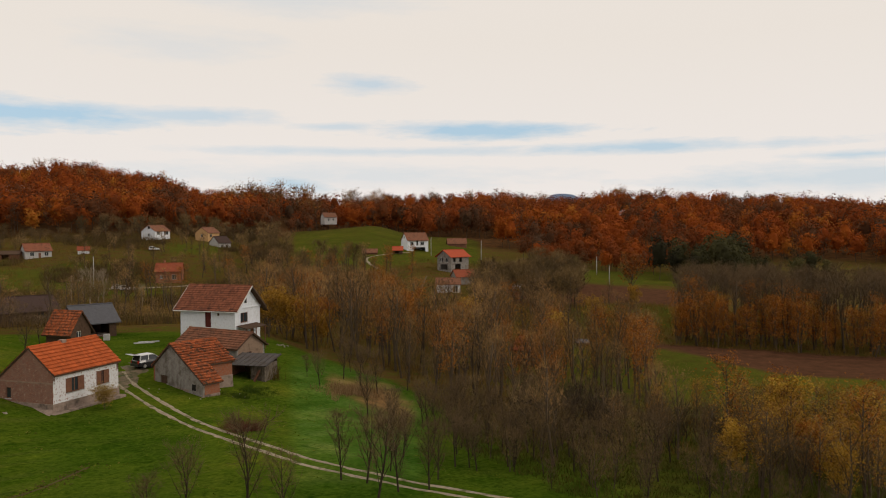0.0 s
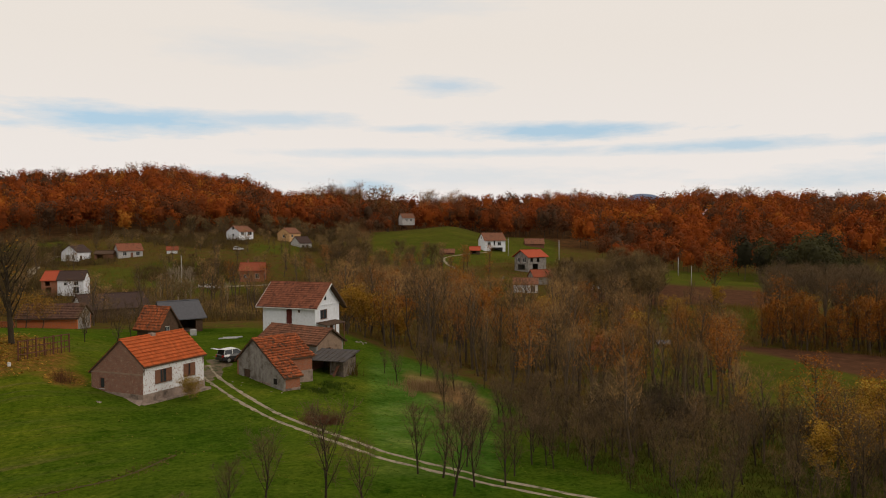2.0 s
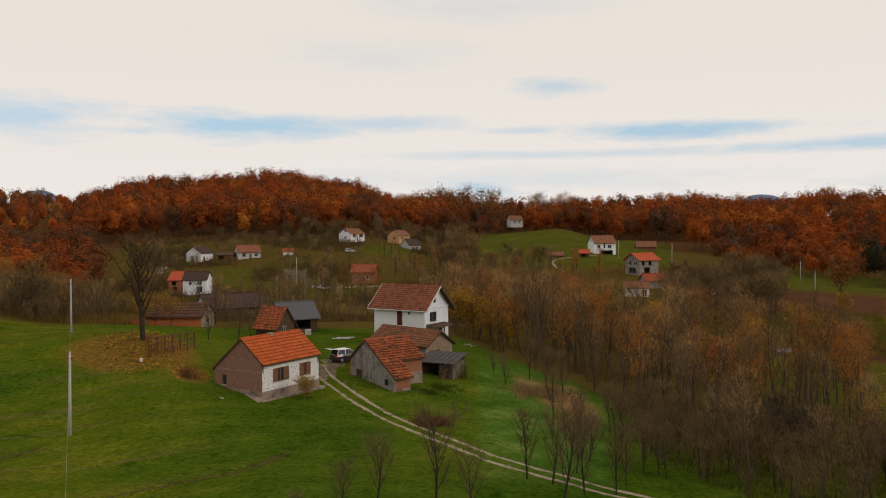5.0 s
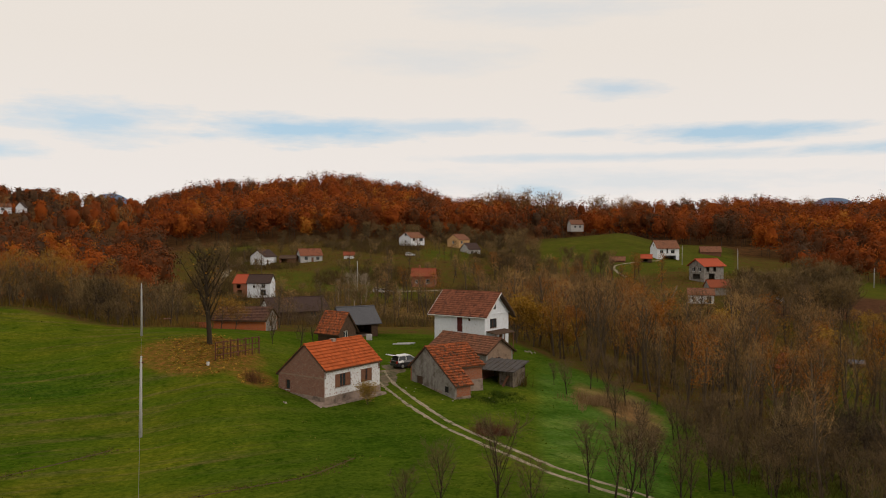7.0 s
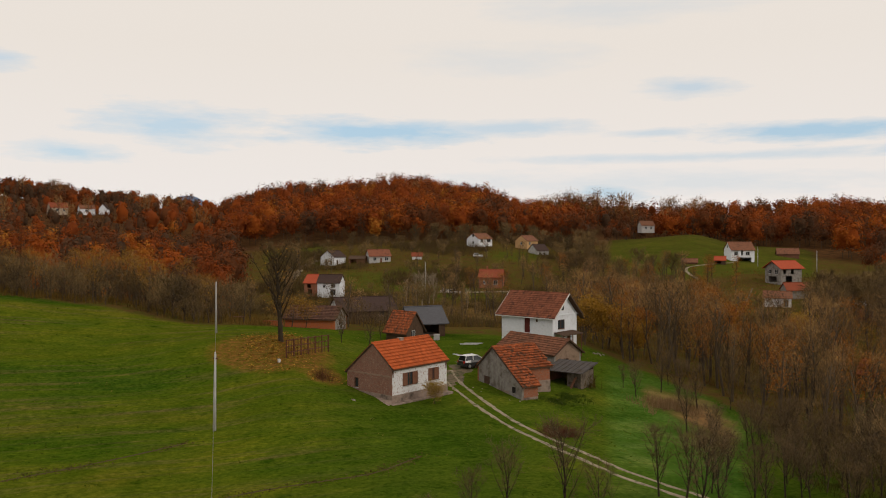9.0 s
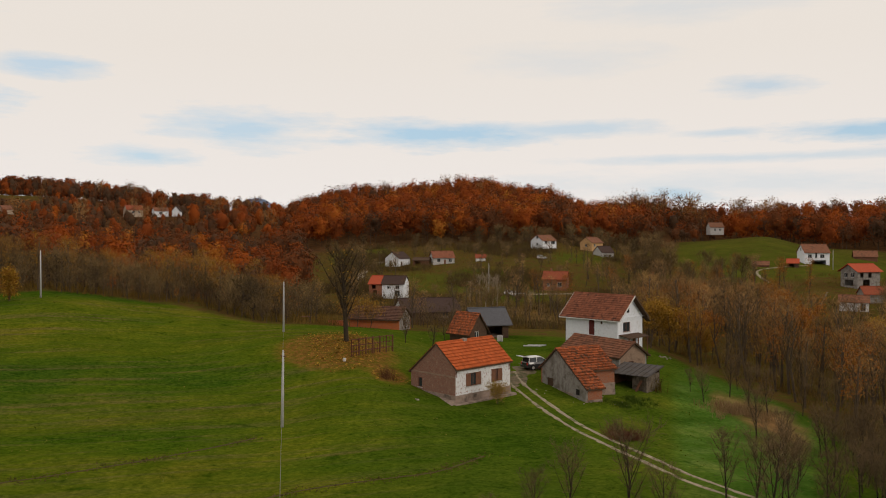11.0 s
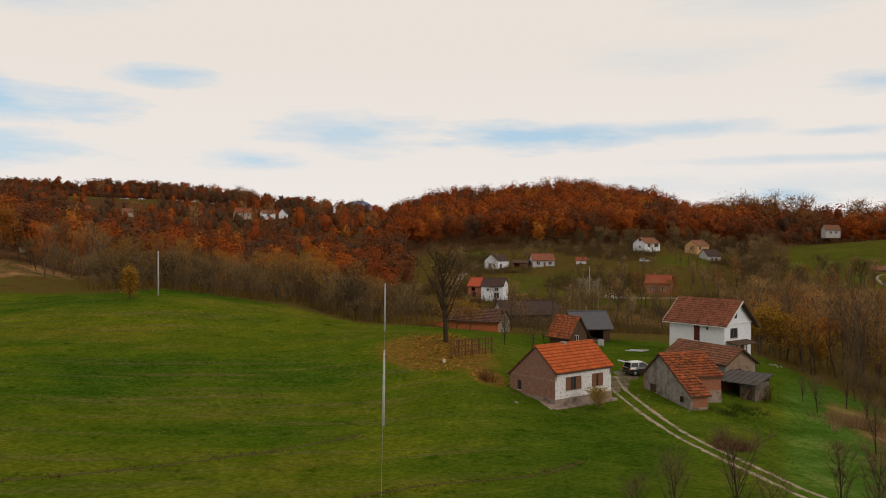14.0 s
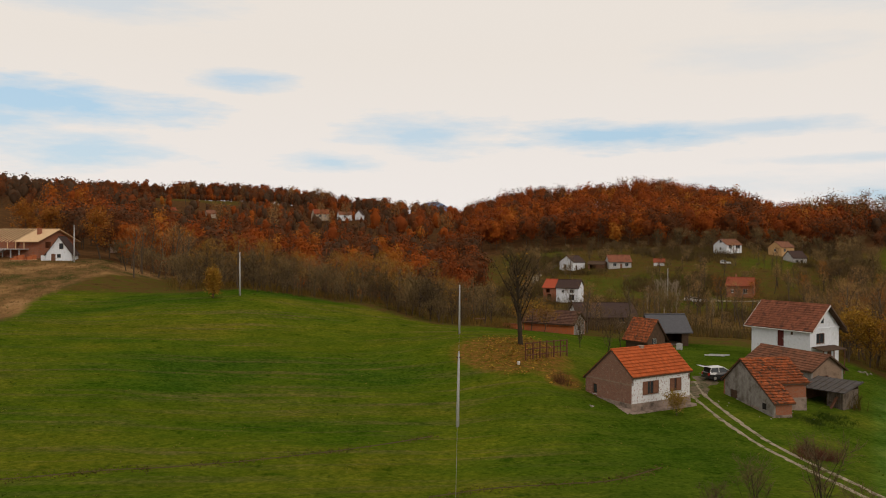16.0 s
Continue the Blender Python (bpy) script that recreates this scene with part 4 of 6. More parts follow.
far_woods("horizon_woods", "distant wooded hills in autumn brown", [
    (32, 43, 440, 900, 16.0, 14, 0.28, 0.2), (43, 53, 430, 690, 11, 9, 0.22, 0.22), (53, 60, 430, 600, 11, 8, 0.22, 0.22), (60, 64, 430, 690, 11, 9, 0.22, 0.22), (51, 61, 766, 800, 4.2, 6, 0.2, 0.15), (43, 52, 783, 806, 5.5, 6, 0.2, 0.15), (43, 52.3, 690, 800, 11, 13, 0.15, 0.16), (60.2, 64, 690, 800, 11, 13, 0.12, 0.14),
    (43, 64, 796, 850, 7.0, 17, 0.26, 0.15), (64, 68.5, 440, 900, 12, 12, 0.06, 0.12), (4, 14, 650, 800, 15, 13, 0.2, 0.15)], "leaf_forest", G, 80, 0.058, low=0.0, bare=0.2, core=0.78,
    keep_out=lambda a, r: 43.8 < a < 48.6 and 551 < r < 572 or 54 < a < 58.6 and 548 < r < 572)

# ---------- village buildings ----------
house("open_barn", (24.3, 121), (22.0, 123), 5.0, 2.1, 2.0, "open-fronted wooden barn with a grey sheet roof", walls="wood_dark", roof="roof_grey", base=-3.9, over=0.5, end_over=0.5, category="barn",
      holes=[("front", 0.5, 0, 4.3, 1.9, "void"), ("right", 0.6, 0, 2.0, 1.9, "void")])
house("tile_shed", (26.15, 116.2), (24.7, 113.4), 3.4, 2.0, 2.3, "small dark shed with a mossy orange tile roof", walls="wood_dark", roof="tile_worn", base=-4.1, over=0.5, end_over=0.3, tiles=True, category="shed", seed=8,
      holes=[("right", 0.9, 0.1, 1.8, 1.9, "white")])
M["orange_block"] = brick_material("orange_block", (0.50, 0.13, 0.035), (0.42, 0.105, 0.03), (0.30, 0.15, 0.09))
house("long_shed", (33.2, 130), (29.75, 127), 5.6, 1.8, 1.6, "long low shed with orange block walls and a brown roof", walls="orange_block", gable="grey_plaster", roof="tile_umber", base=-3.6, over=0.4, end_over=0.3, category="shed", tiles=True, seed=21, holes=[("right", 2.0, 0.6, 2.9, 1.5, "brown")])
a, b = spot(34.7, 131), spot(33.3, 130)
ow = thing("block_wall", pose(a.x, a.y, -3.9), "low wall of bright orange hollow blocks beside the shed", "wall")
part("blocks", Shape().beam((0, 0, 0.3), (b.x - a.x, b.y - a.y, 0.3), 0.25, 2.6), "orange_block", ow)
part("coping", Shape().beam((0, 0, 1.66), (b.x - a.x, b.y - a.y, 1.66), 0.36, 0.1), "tile_worn", ow)
house("large_barn", (29.4, 160), (25.4, 163), 9.0, 3.2, 2.2, "large barn with white gable and long dark brown roof", walls="wood_dark", gable="white_plaster", roof="roof_dark", base=-6.8, over=0.6, category="barn", holes=[("front", 8, 2, 9.2, 3.2, "brown")])
house("brick_wing", (31.85, 247), (30.95, 245.5), 7.0, 4.0, 2.2, "unfinished brick house with new orange tiles", walls="block_brick", roof="roof_new", base=-6.9, holes=[("front", 1.0, 2.4, 2.2, 3.5, "void"), ("front", 1.2, 0.2, 2.6, 2.0, "void")])
house("white_house", (30.93, 245.4), (29.4, 243.5), 6.0, 4.1, 2.1, "two-storey white house with dark brown roof", roof="roof_dark", base=-6.9, holes=[("front", 4.2, 2.5, 5.4, 3.6, "white"), ("front", 4.0, 0.3, 5.6, 2.1, "white"), ("front", 1.6, 2.5, 2.4, 3.3, "white")])
house("brick_house", (19.6, 281), (17.95, 280), 7.5, 3.8, 2.3, "brick cottage with red tile roof", walls="block_brick", roof="tile_red", base=-6.8, over=0.6, holes=[("front", 5.2, 1.0, 6.6, 2.6, "white"), ("front", 1.5, 1.2, 2.4, 2.3, "white"), ("front", 3.6, 0.1, 4.5, 2.1, "wood_door")], chimney=(2.5, 3.8, 1.0))
house("white_hill_house", (19.6, 358), (18.65, 364), 7.5, 3.4, 2.3, "white two-storey house with a brown-red roof on the hillside", roof="tile_brown", base=6.4, holes=[("front", 1.2, 1.8, 3.0, 3.4, "white"), ("front", 5.2, 1.8, 7.6, 3.4, "white"), ("left", 3.4, 1.2, 4.6, 2.4, "white")], attic=[("left", 4.2, 4.2, 1.3, 1.5)])
house("yellow_house", (16.2, 368), (15.45, 373), 7.5, 2.9, 2.3, "yellow rendered house with a brown roof", walls="yellow_plaster", roof="tile_brown", base=6.0, holes=[("front", 1.2, 1.0, 2.4, 2.3, "white"), ("left", 3.2, 1.0, 4.4, 2.2, "white")])
house("grey_cottage", (15.5, 350), (14.7, 353), 7.5, 3.0, 2.6, "pale grey cottage with dark roof", walls="concrete", roof="roof_dark", base=1.8, holes=[("front", 1.0, 1.0, 2.2, 2.2, "white"), ("front", 3.2, 1.0, 4.4, 2.2, "white")])
house("dark_roof_house", (29.75, 330), (28.95, 336), 7.0, 3.6, 2.4, "white house with dark gable and dark roof", roof="roof_dark", base=-1.0, holes=[("front", 1.4, 0.2, 2.6, 2.2, "dark_door"), ("left", 2.0, 0.3, 3.6, 2.6, "void"), ("left", 4.6, 0.8, 5.6, 2.2, "white")])
house("lean_to", (28.75, 333), (27.65, 331), 4.0, 2.4, 1.0, "ramshackle wooden lean-to with grey roof", walls="wood_brown", roof="wood_dark", base=-0.6, category="shed", holes=[("front", 0.8, 0, 3.2, 2.0, "void")])
house("cream_cottage", (27.3, 330), (25.8, 332), 7.5, 3.0, 2.4, "long pale cottage with a maroon tile roof", walls="concrete", roof="tile_maroon", base=0.0, over=0.5, holes=[("front", 1.6, 1.0, 3.0, 2.4, "white"), ("front", 6.4, 1.0, 7.8, 2.4, "white"), ("front", 4.4, 0.1, 5.3, 2.1, "wood_door")])
house("hut", (24.3, 335), (23.6, 335), 4.0, 3.4, 1.2, "small white hut with an orange roof", roof="tile_red", base=-0.6, category="hut", holes=[("front", 1.2, 0.1, 2.4, 2.2, "dark_door")])
house("hillside_house", (2.55, 335), (1.1, 338), 8.5, 5.2, 2.8, "two-storey white house with a brown tile roof on a green hill", roof="tile_brown", base=0.6, over=0.6, trim=None,
      holes=[("front", 1.2, 2.9, 2.6, 4.3, "white"), ("front", 3.8, 2.9, 4.6, 4.9, "white"), ("front", 5.6, 2.9, 7.2, 4.3, "white"), ("front", 2.6, 0.1, 7.8, 2.1, "void")], attic=[("left", 4.2, 5.6, 0.9, 1.2)])
house("unfinished_house", (-0.5, 267), (-1.75, 273), 6.4, 4.8, 1.9, "unfinished grey and brick house with a bright red roof", walls="grey_plaster", gable="grey_plaster", roof="roof_new", base=-3.4, over=0.7, end_over=0.7,
      holes=[("front", 1.0, 2.8, 2.2, 4.2, "void"), ("front", 4.0, 2.8, 5.2, 4.2, "void"), ("front", 2.0, 0.1, 4.6, 2.2, "void"), ("left", 1.2, 2.8, 2.6, 4.2, "white"), ("left", 3.8, 2.8, 5.2, 4.2, "white"), ("left", 1.5, 0.3, 4.8, 2.1, "void")])
house("brown_roof_shed", (-0.3, 380), (-1.6, 381), 6.0, 2.0, 2.2, "low shed with brown roof on the hillside", walls="wood_brown", roof="tile_brown", base=1.4, category="shed")
house("white_outbuilding", (0.53, 235), (-1.15, 235), 6.0, 2.5, 1.5, "long low white outbuilding with brown roof", roof="tile_brown", base=-8.0, category="outbuilding", holes=[("front", 4.9, 0.1, 6.2, 2.1, "white")])
house("red_roof_shed", (-0.9, 246), (-2.3, 248), 6.0, 3.0, 1.8, "shed with dull red tile roof", walls="grey_plaster", roof="tile_red", base=-7.0, category="shed")
house("hidden_shed", (-4.8, 126), (-6.2, 124), 4.5, 2.4, 1.6, "shed with a dark red roof among bare trees", walls="wood_dark", roof="tile_red", base=-10.2, category="shed", tiles=True, seed=12)
house("hay_shed", (5.7, 320), (4.7, 320), 4.0, 1.8, 1.2, "brown plank hay shed", walls="wood_brown", roof="tile_brown", base=-0.6, category="shed")
house("orange_shed", (3.6, 322), (2.9, 322), 4.0, 2.2, 1.3, "small dark shed with orange roof", walls="wood_dark", roof="roof_new", base=-0.2, category="shed", holes=[("front", 0.6, 0.1, 2.4, 1.8, "void")])
house("ridge_cottage", (8.35, 480), (7.5, 483), 6.0, 3.4, 2.4, "pale cottage with grey roof on the ridge", walls="concrete", roof="wood_brown", base=13.8, holes=[("front", 2, 1.2, 3.2, 2.6, "white"), ("front", 5, 1.2, 6.2, 2.6, "white")])
house("far_red_house", (47.9, 560), (46.9, 563), 8.0, 3.6, 3.0, "distant house with a red roof in the woods", walls="cream_plaster", roof="tile_red", base=25.3, holes=[("front", 3, 1.2, 4.4, 2.8, "white"), ("front", 7, 1.2, 8.4, 2.8, "white")])
house("far_white_house", (46.2, 560), (45.3, 562), 7.0, 3.0, 2.2, "distant low white house in the woods", roof="tile_brown", base=25.3, holes=[("front", 3, 1.0, 5, 2.4, "white")])
house("far_gabled_house", (44.6, 556), (44.45, 561), 5.0, 2.6, 3.0, "distant white gabled house in the woods", roof="roof_dark", base=25.6)
house("far_roof", (57.9, 560), (57.1, 562), 7.0, 3.0, 2.4, "distant house with dull red roof among trees", walls="cream_plaster", roof="tile_red", base=26.5)
house("far_cottage", (55.1, 560), (54.5, 562), 7.0, 3.0, 2.4, "distant pale cottage among trees", walls="cream_plaster", roof="tile_brown", base=25.0)
house("edge_cottage", (60.8, 250), (59.8, 252), 6.0, 3.4, 2.8, "cottage with red roof behind trees", walls="brown_render", roof="tile_red", base=8.0)

white_gable = house("steep_cottage", (63.6, 199), (63.2, 206), 5.2, 2.2, 3.6, "white cottage with a steep brown roof beside the field", roof="roof_dark", base=5.6, holes=[("left", 1.0, 0.2, 1.9, 2.1, "wood_door")], attic=[("left", 3.1, 3.1, 1.0, 1.4), ("left", 2.6, 1.2, 0.9, 0.9)])
build = house("half_built_house", (69.2, 226), (65.5, 210), 10.5, 4.6, 2.4, "half-built brick house with fresh timber roof boards", walls="block_brick", roof="wood_new", base=6.2, over=1.2, end_over=1.2, open_to=0.72,
              holes=[("front", 1.5, 2.6, 3.0, 4.0, "void"), ("front", 6, 2.6, 8, 4.0, "void"), ("front", 14, 2.6, 15.5, 4.0, "void"), ("front", 5, 0, 8, 2.2, "void"), ("right", 2, 2.7, 3.6, 4.1, "void"), ("right", 6, 2.7, 7.6, 4.1, "void")])
bl = build["L"]
part("balcony_slab", Shape().box(bl * 0.3, -2.6, 2.3, bl * 0.86, -0.01, 2.5), "concrete", build)
for k in range(5):
    x = bl * (0.36 + 0.12 * k)
    part("post", Shape().box(x - 0.1, -2.4, -1, x + 0.1, -2.2, 2.3), "concrete", build)
    part("post", Shape().box(x - 0.08, -1.0, 2.5, x + 0.08, -0.84, 4.1), "wood_new", build)
for k in range(14):
    x = -0.5 + k * bl * 0.055
    part("rafter", Shape().beam((x, -1.2, 4.12), (x, 5.2, 7.05), 0.12, 0.2), "wood_new", build)
for k in range(3):
    part("purlin", Shape().beam((-1.0, 1.0 + 1.6 * k, 5.0 + 0.73 * k), (bl * 0.72, 1.0 + 1.6 * k, 5.0 + 0.73 * k), 0.14), "wood_new", build)
part("stair_slab", Shape().hexa([(bl * 0.34, -4.0, -0.7), (bl * 0.34, -2.7, -0.7), (bl * 0.68, -2.7, 2.2), (bl * 0.68, -4.0, 2.2), (bl * 0.34, -4.0, -0.3), (bl * 0.34, -2.7, -0.3), (bl * 0.68, -2.7, 2.6), (bl * 0.68, -4.0, 2.6)]), "concrete", build)
for k in range(10):
    part("stair_step", Shape().box(bl * (0.36 + 0.03 * k), -3.95, -0.2 + 0.27 * k, bl * (0.39 + 0.03 * k), -2.75, 0.1 + 0.27 * k), "concrete", build)
part("chimney", Shape().box(bl * 0.86, 2.4, 5.2, bl * 0.86 + 0.8, 3.2, 7.4), "block_brick", build)
for k in range(6):
    p = spot(66.9 - 0.22 * k, 203 + (k % 2))
    pal = thing("brick_pallet", pose(p.x, p.y, p.z, 0, 0, 20 * k), "pallet of orange bricks stacked before the half-built house", "pallet", "building material")
    part("bricks", Shape().box(-0.5, -0.5, 0.12, 0.5, 0.5, 0.6 + 0.3 * (k % 3)), "orange_block", pal)
    part("pallet_base", Shape().box(-0.6, -0.6, -0.2, 0.6, 0.6, 0.12), "wood_new", pal)
p = spot(65.15, 201)
shed = thing("white_tank", pose(p.x, p.y, p.z, 0, 0, 15), "white water tank beside the steep cottage", "tank")
part("tank", Shape().box(-0.6, -0.5, 0.0, 0.6, 0.5, 1.2), "white_plaster", shed)
part("cage", Shape().box(-0.66, -0.56, -0.2, 0.66, 0.56, 0.0), "concrete", shed)

# ---------- additions to the farmstead ----------
# lean-to on the near side of the barn, with the low continuation of its roof
bL = barn["L"]
lean = Shape()
wall_panel(lean, pose(0, -2.3, 0), 2.0, -1.0, 1.75, [], 0.22)
part("lean_to_wall", lean, "block_brick", barn)
ls = Shape()
ls.add([(-0.015, -2.31, -1), (-0.015, 0.28, -1), (-0.015, 0.28, 3.2), (-0.015, -2.31, 1.75), (0.22, -2.3, -1), (0.22, 0, -1), (0.22, 0, 3.2), (0.22, -2.3, 1.75)],
       [(0, 3, 2, 1), (4, 5, 6, 7), (0, 4, 7, 3), (3, 7, 6, 2)])
part("lean_to_end", ls, "grey_plaster", barn)
ls = Shape()
ls.add([(1.78, -2.08, -1), (1.78, 0, -1), (1.78, 0, 3.2), (1.78, -2.08, 1.8), (2.0, -2.08, -1), (2.0, 0, -1), (2.0, 0, 3.2), (2.0, -2.08, 1.8)],
       [(0, 3, 2, 1), (4, 5, 6, 7), (0, 4, 7, 3), (3, 7, 6, 2)])
part("lean_to_end", ls, "block_brick", barn)
lr = part("lean_to_roof", Shape().hexa([(-0.2, -2.65, 1.62), (2.2, -2.65, 1.62), (2.2, -0.2, 3.15), (-0.2, -0.2, 3.15), (-0.2, -2.65, 1.72), (2.2, -2.65, 1.72), (2.2, -0.2, 3.27), (-0.2, -0.2, 3.27)]), "wood_dark", barn)
ts = Shape()
tile_slope(ts, (-0.2, -2.65, 1.72), (2.2, -2.65, 1.72), (-0.2, -0.15, 3.29), (2.2, -0.15, 3.29), random.Random(9), gaps=0.04)
part("roof_tiles", ts, "tile_worn", lr, kind="stuff")
part("plaster_band", Shape().box(0.02, -2.325, -1, 2.02, -2.3, 0.6), "plinth", barn)
part("plaster_band", Shape().box(2.05, -0.09, -1, bL, -0.062, 1.7), "plinth", barn)
part("hatch", Shape().box(-0.04, -1.2, 0.9, 0.0, -0.6, 1.5), "dark_void", barn)

# grey lean-to shed
sp = spot(14.75, 92.5)
gs = thing("grey_shed", pose(sp.x, sp.y, -5.7, 0, 0, -14), "grey plank shed with a sloping sheet roof, open at one side", "shed")
part("wall", Shape().box(0, 3.0, -1, 4.1, 3.1, 2.3), "wood_dark", gs)
part("wall", Shape().box(4.0, 0, -1, 4.1, 3.0, 1.75), "wood_grey", gs)
for k in range(8):
    part("plank", Shape().box(2.4 + 0.2 * k, 0.02 * (k % 2), -1, 2.58 + 0.2 * k, 0.1, 1.5 + 0.05 * ((k * 7) % 4)), "wood_grey", gs)
part("leaning_board", Shape().beam((3.0, -0.7, -0.3), (3.5, -0.05, 1.2), 0.5, 0.04), "wood_brown", gs)
part("wall", Shape().box(0, 0.05, -1, 0.1, 3.0, 2.1), "wood_brown", gs)
for x in (0.1, 2.4):
    part("post", Shape().box(x, 0.02, -1, x + 0.12, 0.14, 1.85), "wood_dark", gs)
part("roof", Shape().hexa([(-0.4, -0.5, 1.65), (4.5, -0.5, 1.65), (4.5, 3.4, 2.4), (-0.4, 3.4, 2.4), (-0.4, -0.5, 1.72), (4.5, -0.5, 1.72), (4.5, 3.4, 2.47), (-0.4, 3.4, 2.47)]), "sheet_brown", gs)
for k in range(8):
    x = -0.3 + k * 0.67
    part("batten", Shape().beam((x, -0.5, 1.75), (x, 3.4, 2.5), 0.06), "sheet_brown", gs)

# porch on the gable side of the white house
mL = main["L"]
part("porch_roof", Shape().hexa([(mL + 0.02, 0.3, 2.5), (mL + 1.7, 0.3, 2.2), (mL + 1.7, 5.0, 2.2), (mL + 0.02, 5.0, 2.5), (mL + 0.02, 0.3, 2.6), (mL + 1.7, 0.3, 2.3), (mL + 1.7, 5.0, 2.3), (mL + 0.02, 5.0, 2.6)]), "wood_dark", main)
for y in (0.4, 2.9, 5.4):
    part("porch_post", Shape().box(mL + 1.5, y * 0.88, -1, mL + 1.6, y * 0.88 + 0.1, 2.22), "wood_brown", main)
part("porch_wall", Shape().box(mL + 1.35, 0.3, -1, mL + 1.49, 3.4, 0.95), "white_plaster", main)
part("cornice", Shape().box(mL, -0.1, 4.78, mL + 0.14, 6.1, 4.92), "white_plaster", main)
part("eave_board", Shape().hexa([(mL + 0.02, 6.0, 4.7), (mL + 0.72, 6.0, 4.7), (mL + 0.72, 7.0, 4.0), (mL + 0.02, 7.0, 4.0), (mL + 0.02, 6.0, 4.8), (mL + 0.72, 6.0, 4.8), (mL + 0.72, 7.0, 4.1), (mL + 0.02, 7.0, 4.1)]), "wood_dark", main)
part("wall_lamp", Shape().box(5.9, -0.08, 3.9, 6.15, 0.0, 4.25), "wood_dark", main)

# concrete apron round the cottage
ap = Shape()
ap.hexa([(-0.9, -1.0, -1.2), (8.2, -0.9, -1.2), (8.2, 0, -1.2), (-0.9, 0, -1.2), (-0.9, -1.0, 0.12), (8.2, -0.8, 0.1), (8.2, -0.06, 0.1), (-0.9, -0.06, 0.12)])
ap.hexa([(-1.5, -1.0, -1.2), (-0.065, -0.06, -1.2), (-0.065, 7.0, -1.2), (-1.5, 7.2, -1.2), (-1.5, -1.0, 0.1), (-0.065, -0.06, 0.3), (-0.065, 7.0, 0.5), (-1.5, 7.2, 0.4)])
part("apron", ap, "plinth", small)
part("chimney_stub", Shape().box(3.6, 2.35, 5.2, 4.1, 2.85, 5.8), "plinth", small)

# ---------- poles and wires ----------


def utility_pole(az, dist, height, label, arm=False, r=0.13, lean=0.0):
    p = spot(az, dist)
    ob = thing("utility_pole", pose(p.x, p.y, p.z), label, "utility pole", "poles of the power line")
    part("shaft", Shape().tube([(0, 0, -0.6), (lean * 0.5, 0, height * 0.5), (lean, 0, height)], [r * 1.25, r, r * 0.72], 8), "concrete", ob, smooth=True)
    part("insulator", Shape().tube([(lean, 0, height), (lean, 0, height + 0.18), (lean + 0.02, 0, height + 0.2)], [0.05, 0.07, 0.02], 8), "white_trim", ob)
    part("bracket", Shape().box(lean - 0.25, -0.04, height - 0.35, lean + 0.25, 0.04, height - 0.27), "rust", ob)
    if arm:
        part("crossarm", Shape().beam((lean - 0.1, 0, height - 0.2), (lean + 1.6, 0, height - 0.1), 0.1), "wood_brown", ob)
    return ob, Vector((p.x + lean, p.y, p.z + height + 0.15))


def wire(a, b, sag, r=0.007):
    s = Shape()
    pts = [a.lerp(b, t / 24) - Vector((0, 0, 4 * sag * (t / 24) * (1 - t / 24))) for t in range(25)]
    s.tube(pts, [r] * 25, 4)
    return tagged(new("overhead_wire", s.mesh("overhead_wire", M["cable"])), "thin overhead cable strung between the poles", "cable", "overhead wires")


_, p_near = utility_pole(37.95, 68.0, 6.2, "pale concrete utility pole standing in the meadow", r=0.115, lean=0.12)
_, p_far = utility_pole(37.8, 104.0, 6.1, "pale concrete utility pole by the thicket", r=0.115, lean=0.05)
_, p_two = utility_pole(53.08, 123.0, 6.2, "pale concrete utility pole at the field edge", r=0.1)
_, p_three = utility_pole(63.45, 195.0, 8.0, "concrete utility pole beside the white cottage", arm=True)
_, p_back = utility_pole(217.0, 40.0, 6.4, "pale concrete utility pole standing in the meadow", r=0.14)
wire(p_near, p_far, 0.3)
wire(p_near, p_back, 0.9, 0.007)
utility_pole(-10.67, 300, 6.3, "concrete pole with a crossarm on the far slope", arm=True, r=0.12)
utility_pole(-11.53, 260, 6.0, "concrete pole on the far slope", r=0.11)
utility_pole(-2.64, 330, 7.8, "concrete pole on the green hill", r=0.12)
utility_pole(0.9, 318, 7.0, "concrete pole beside the hillside house", r=0.09)
utility_pole(23.37, 262, 10.0, "tall concrete pole in the village", r=0.11)

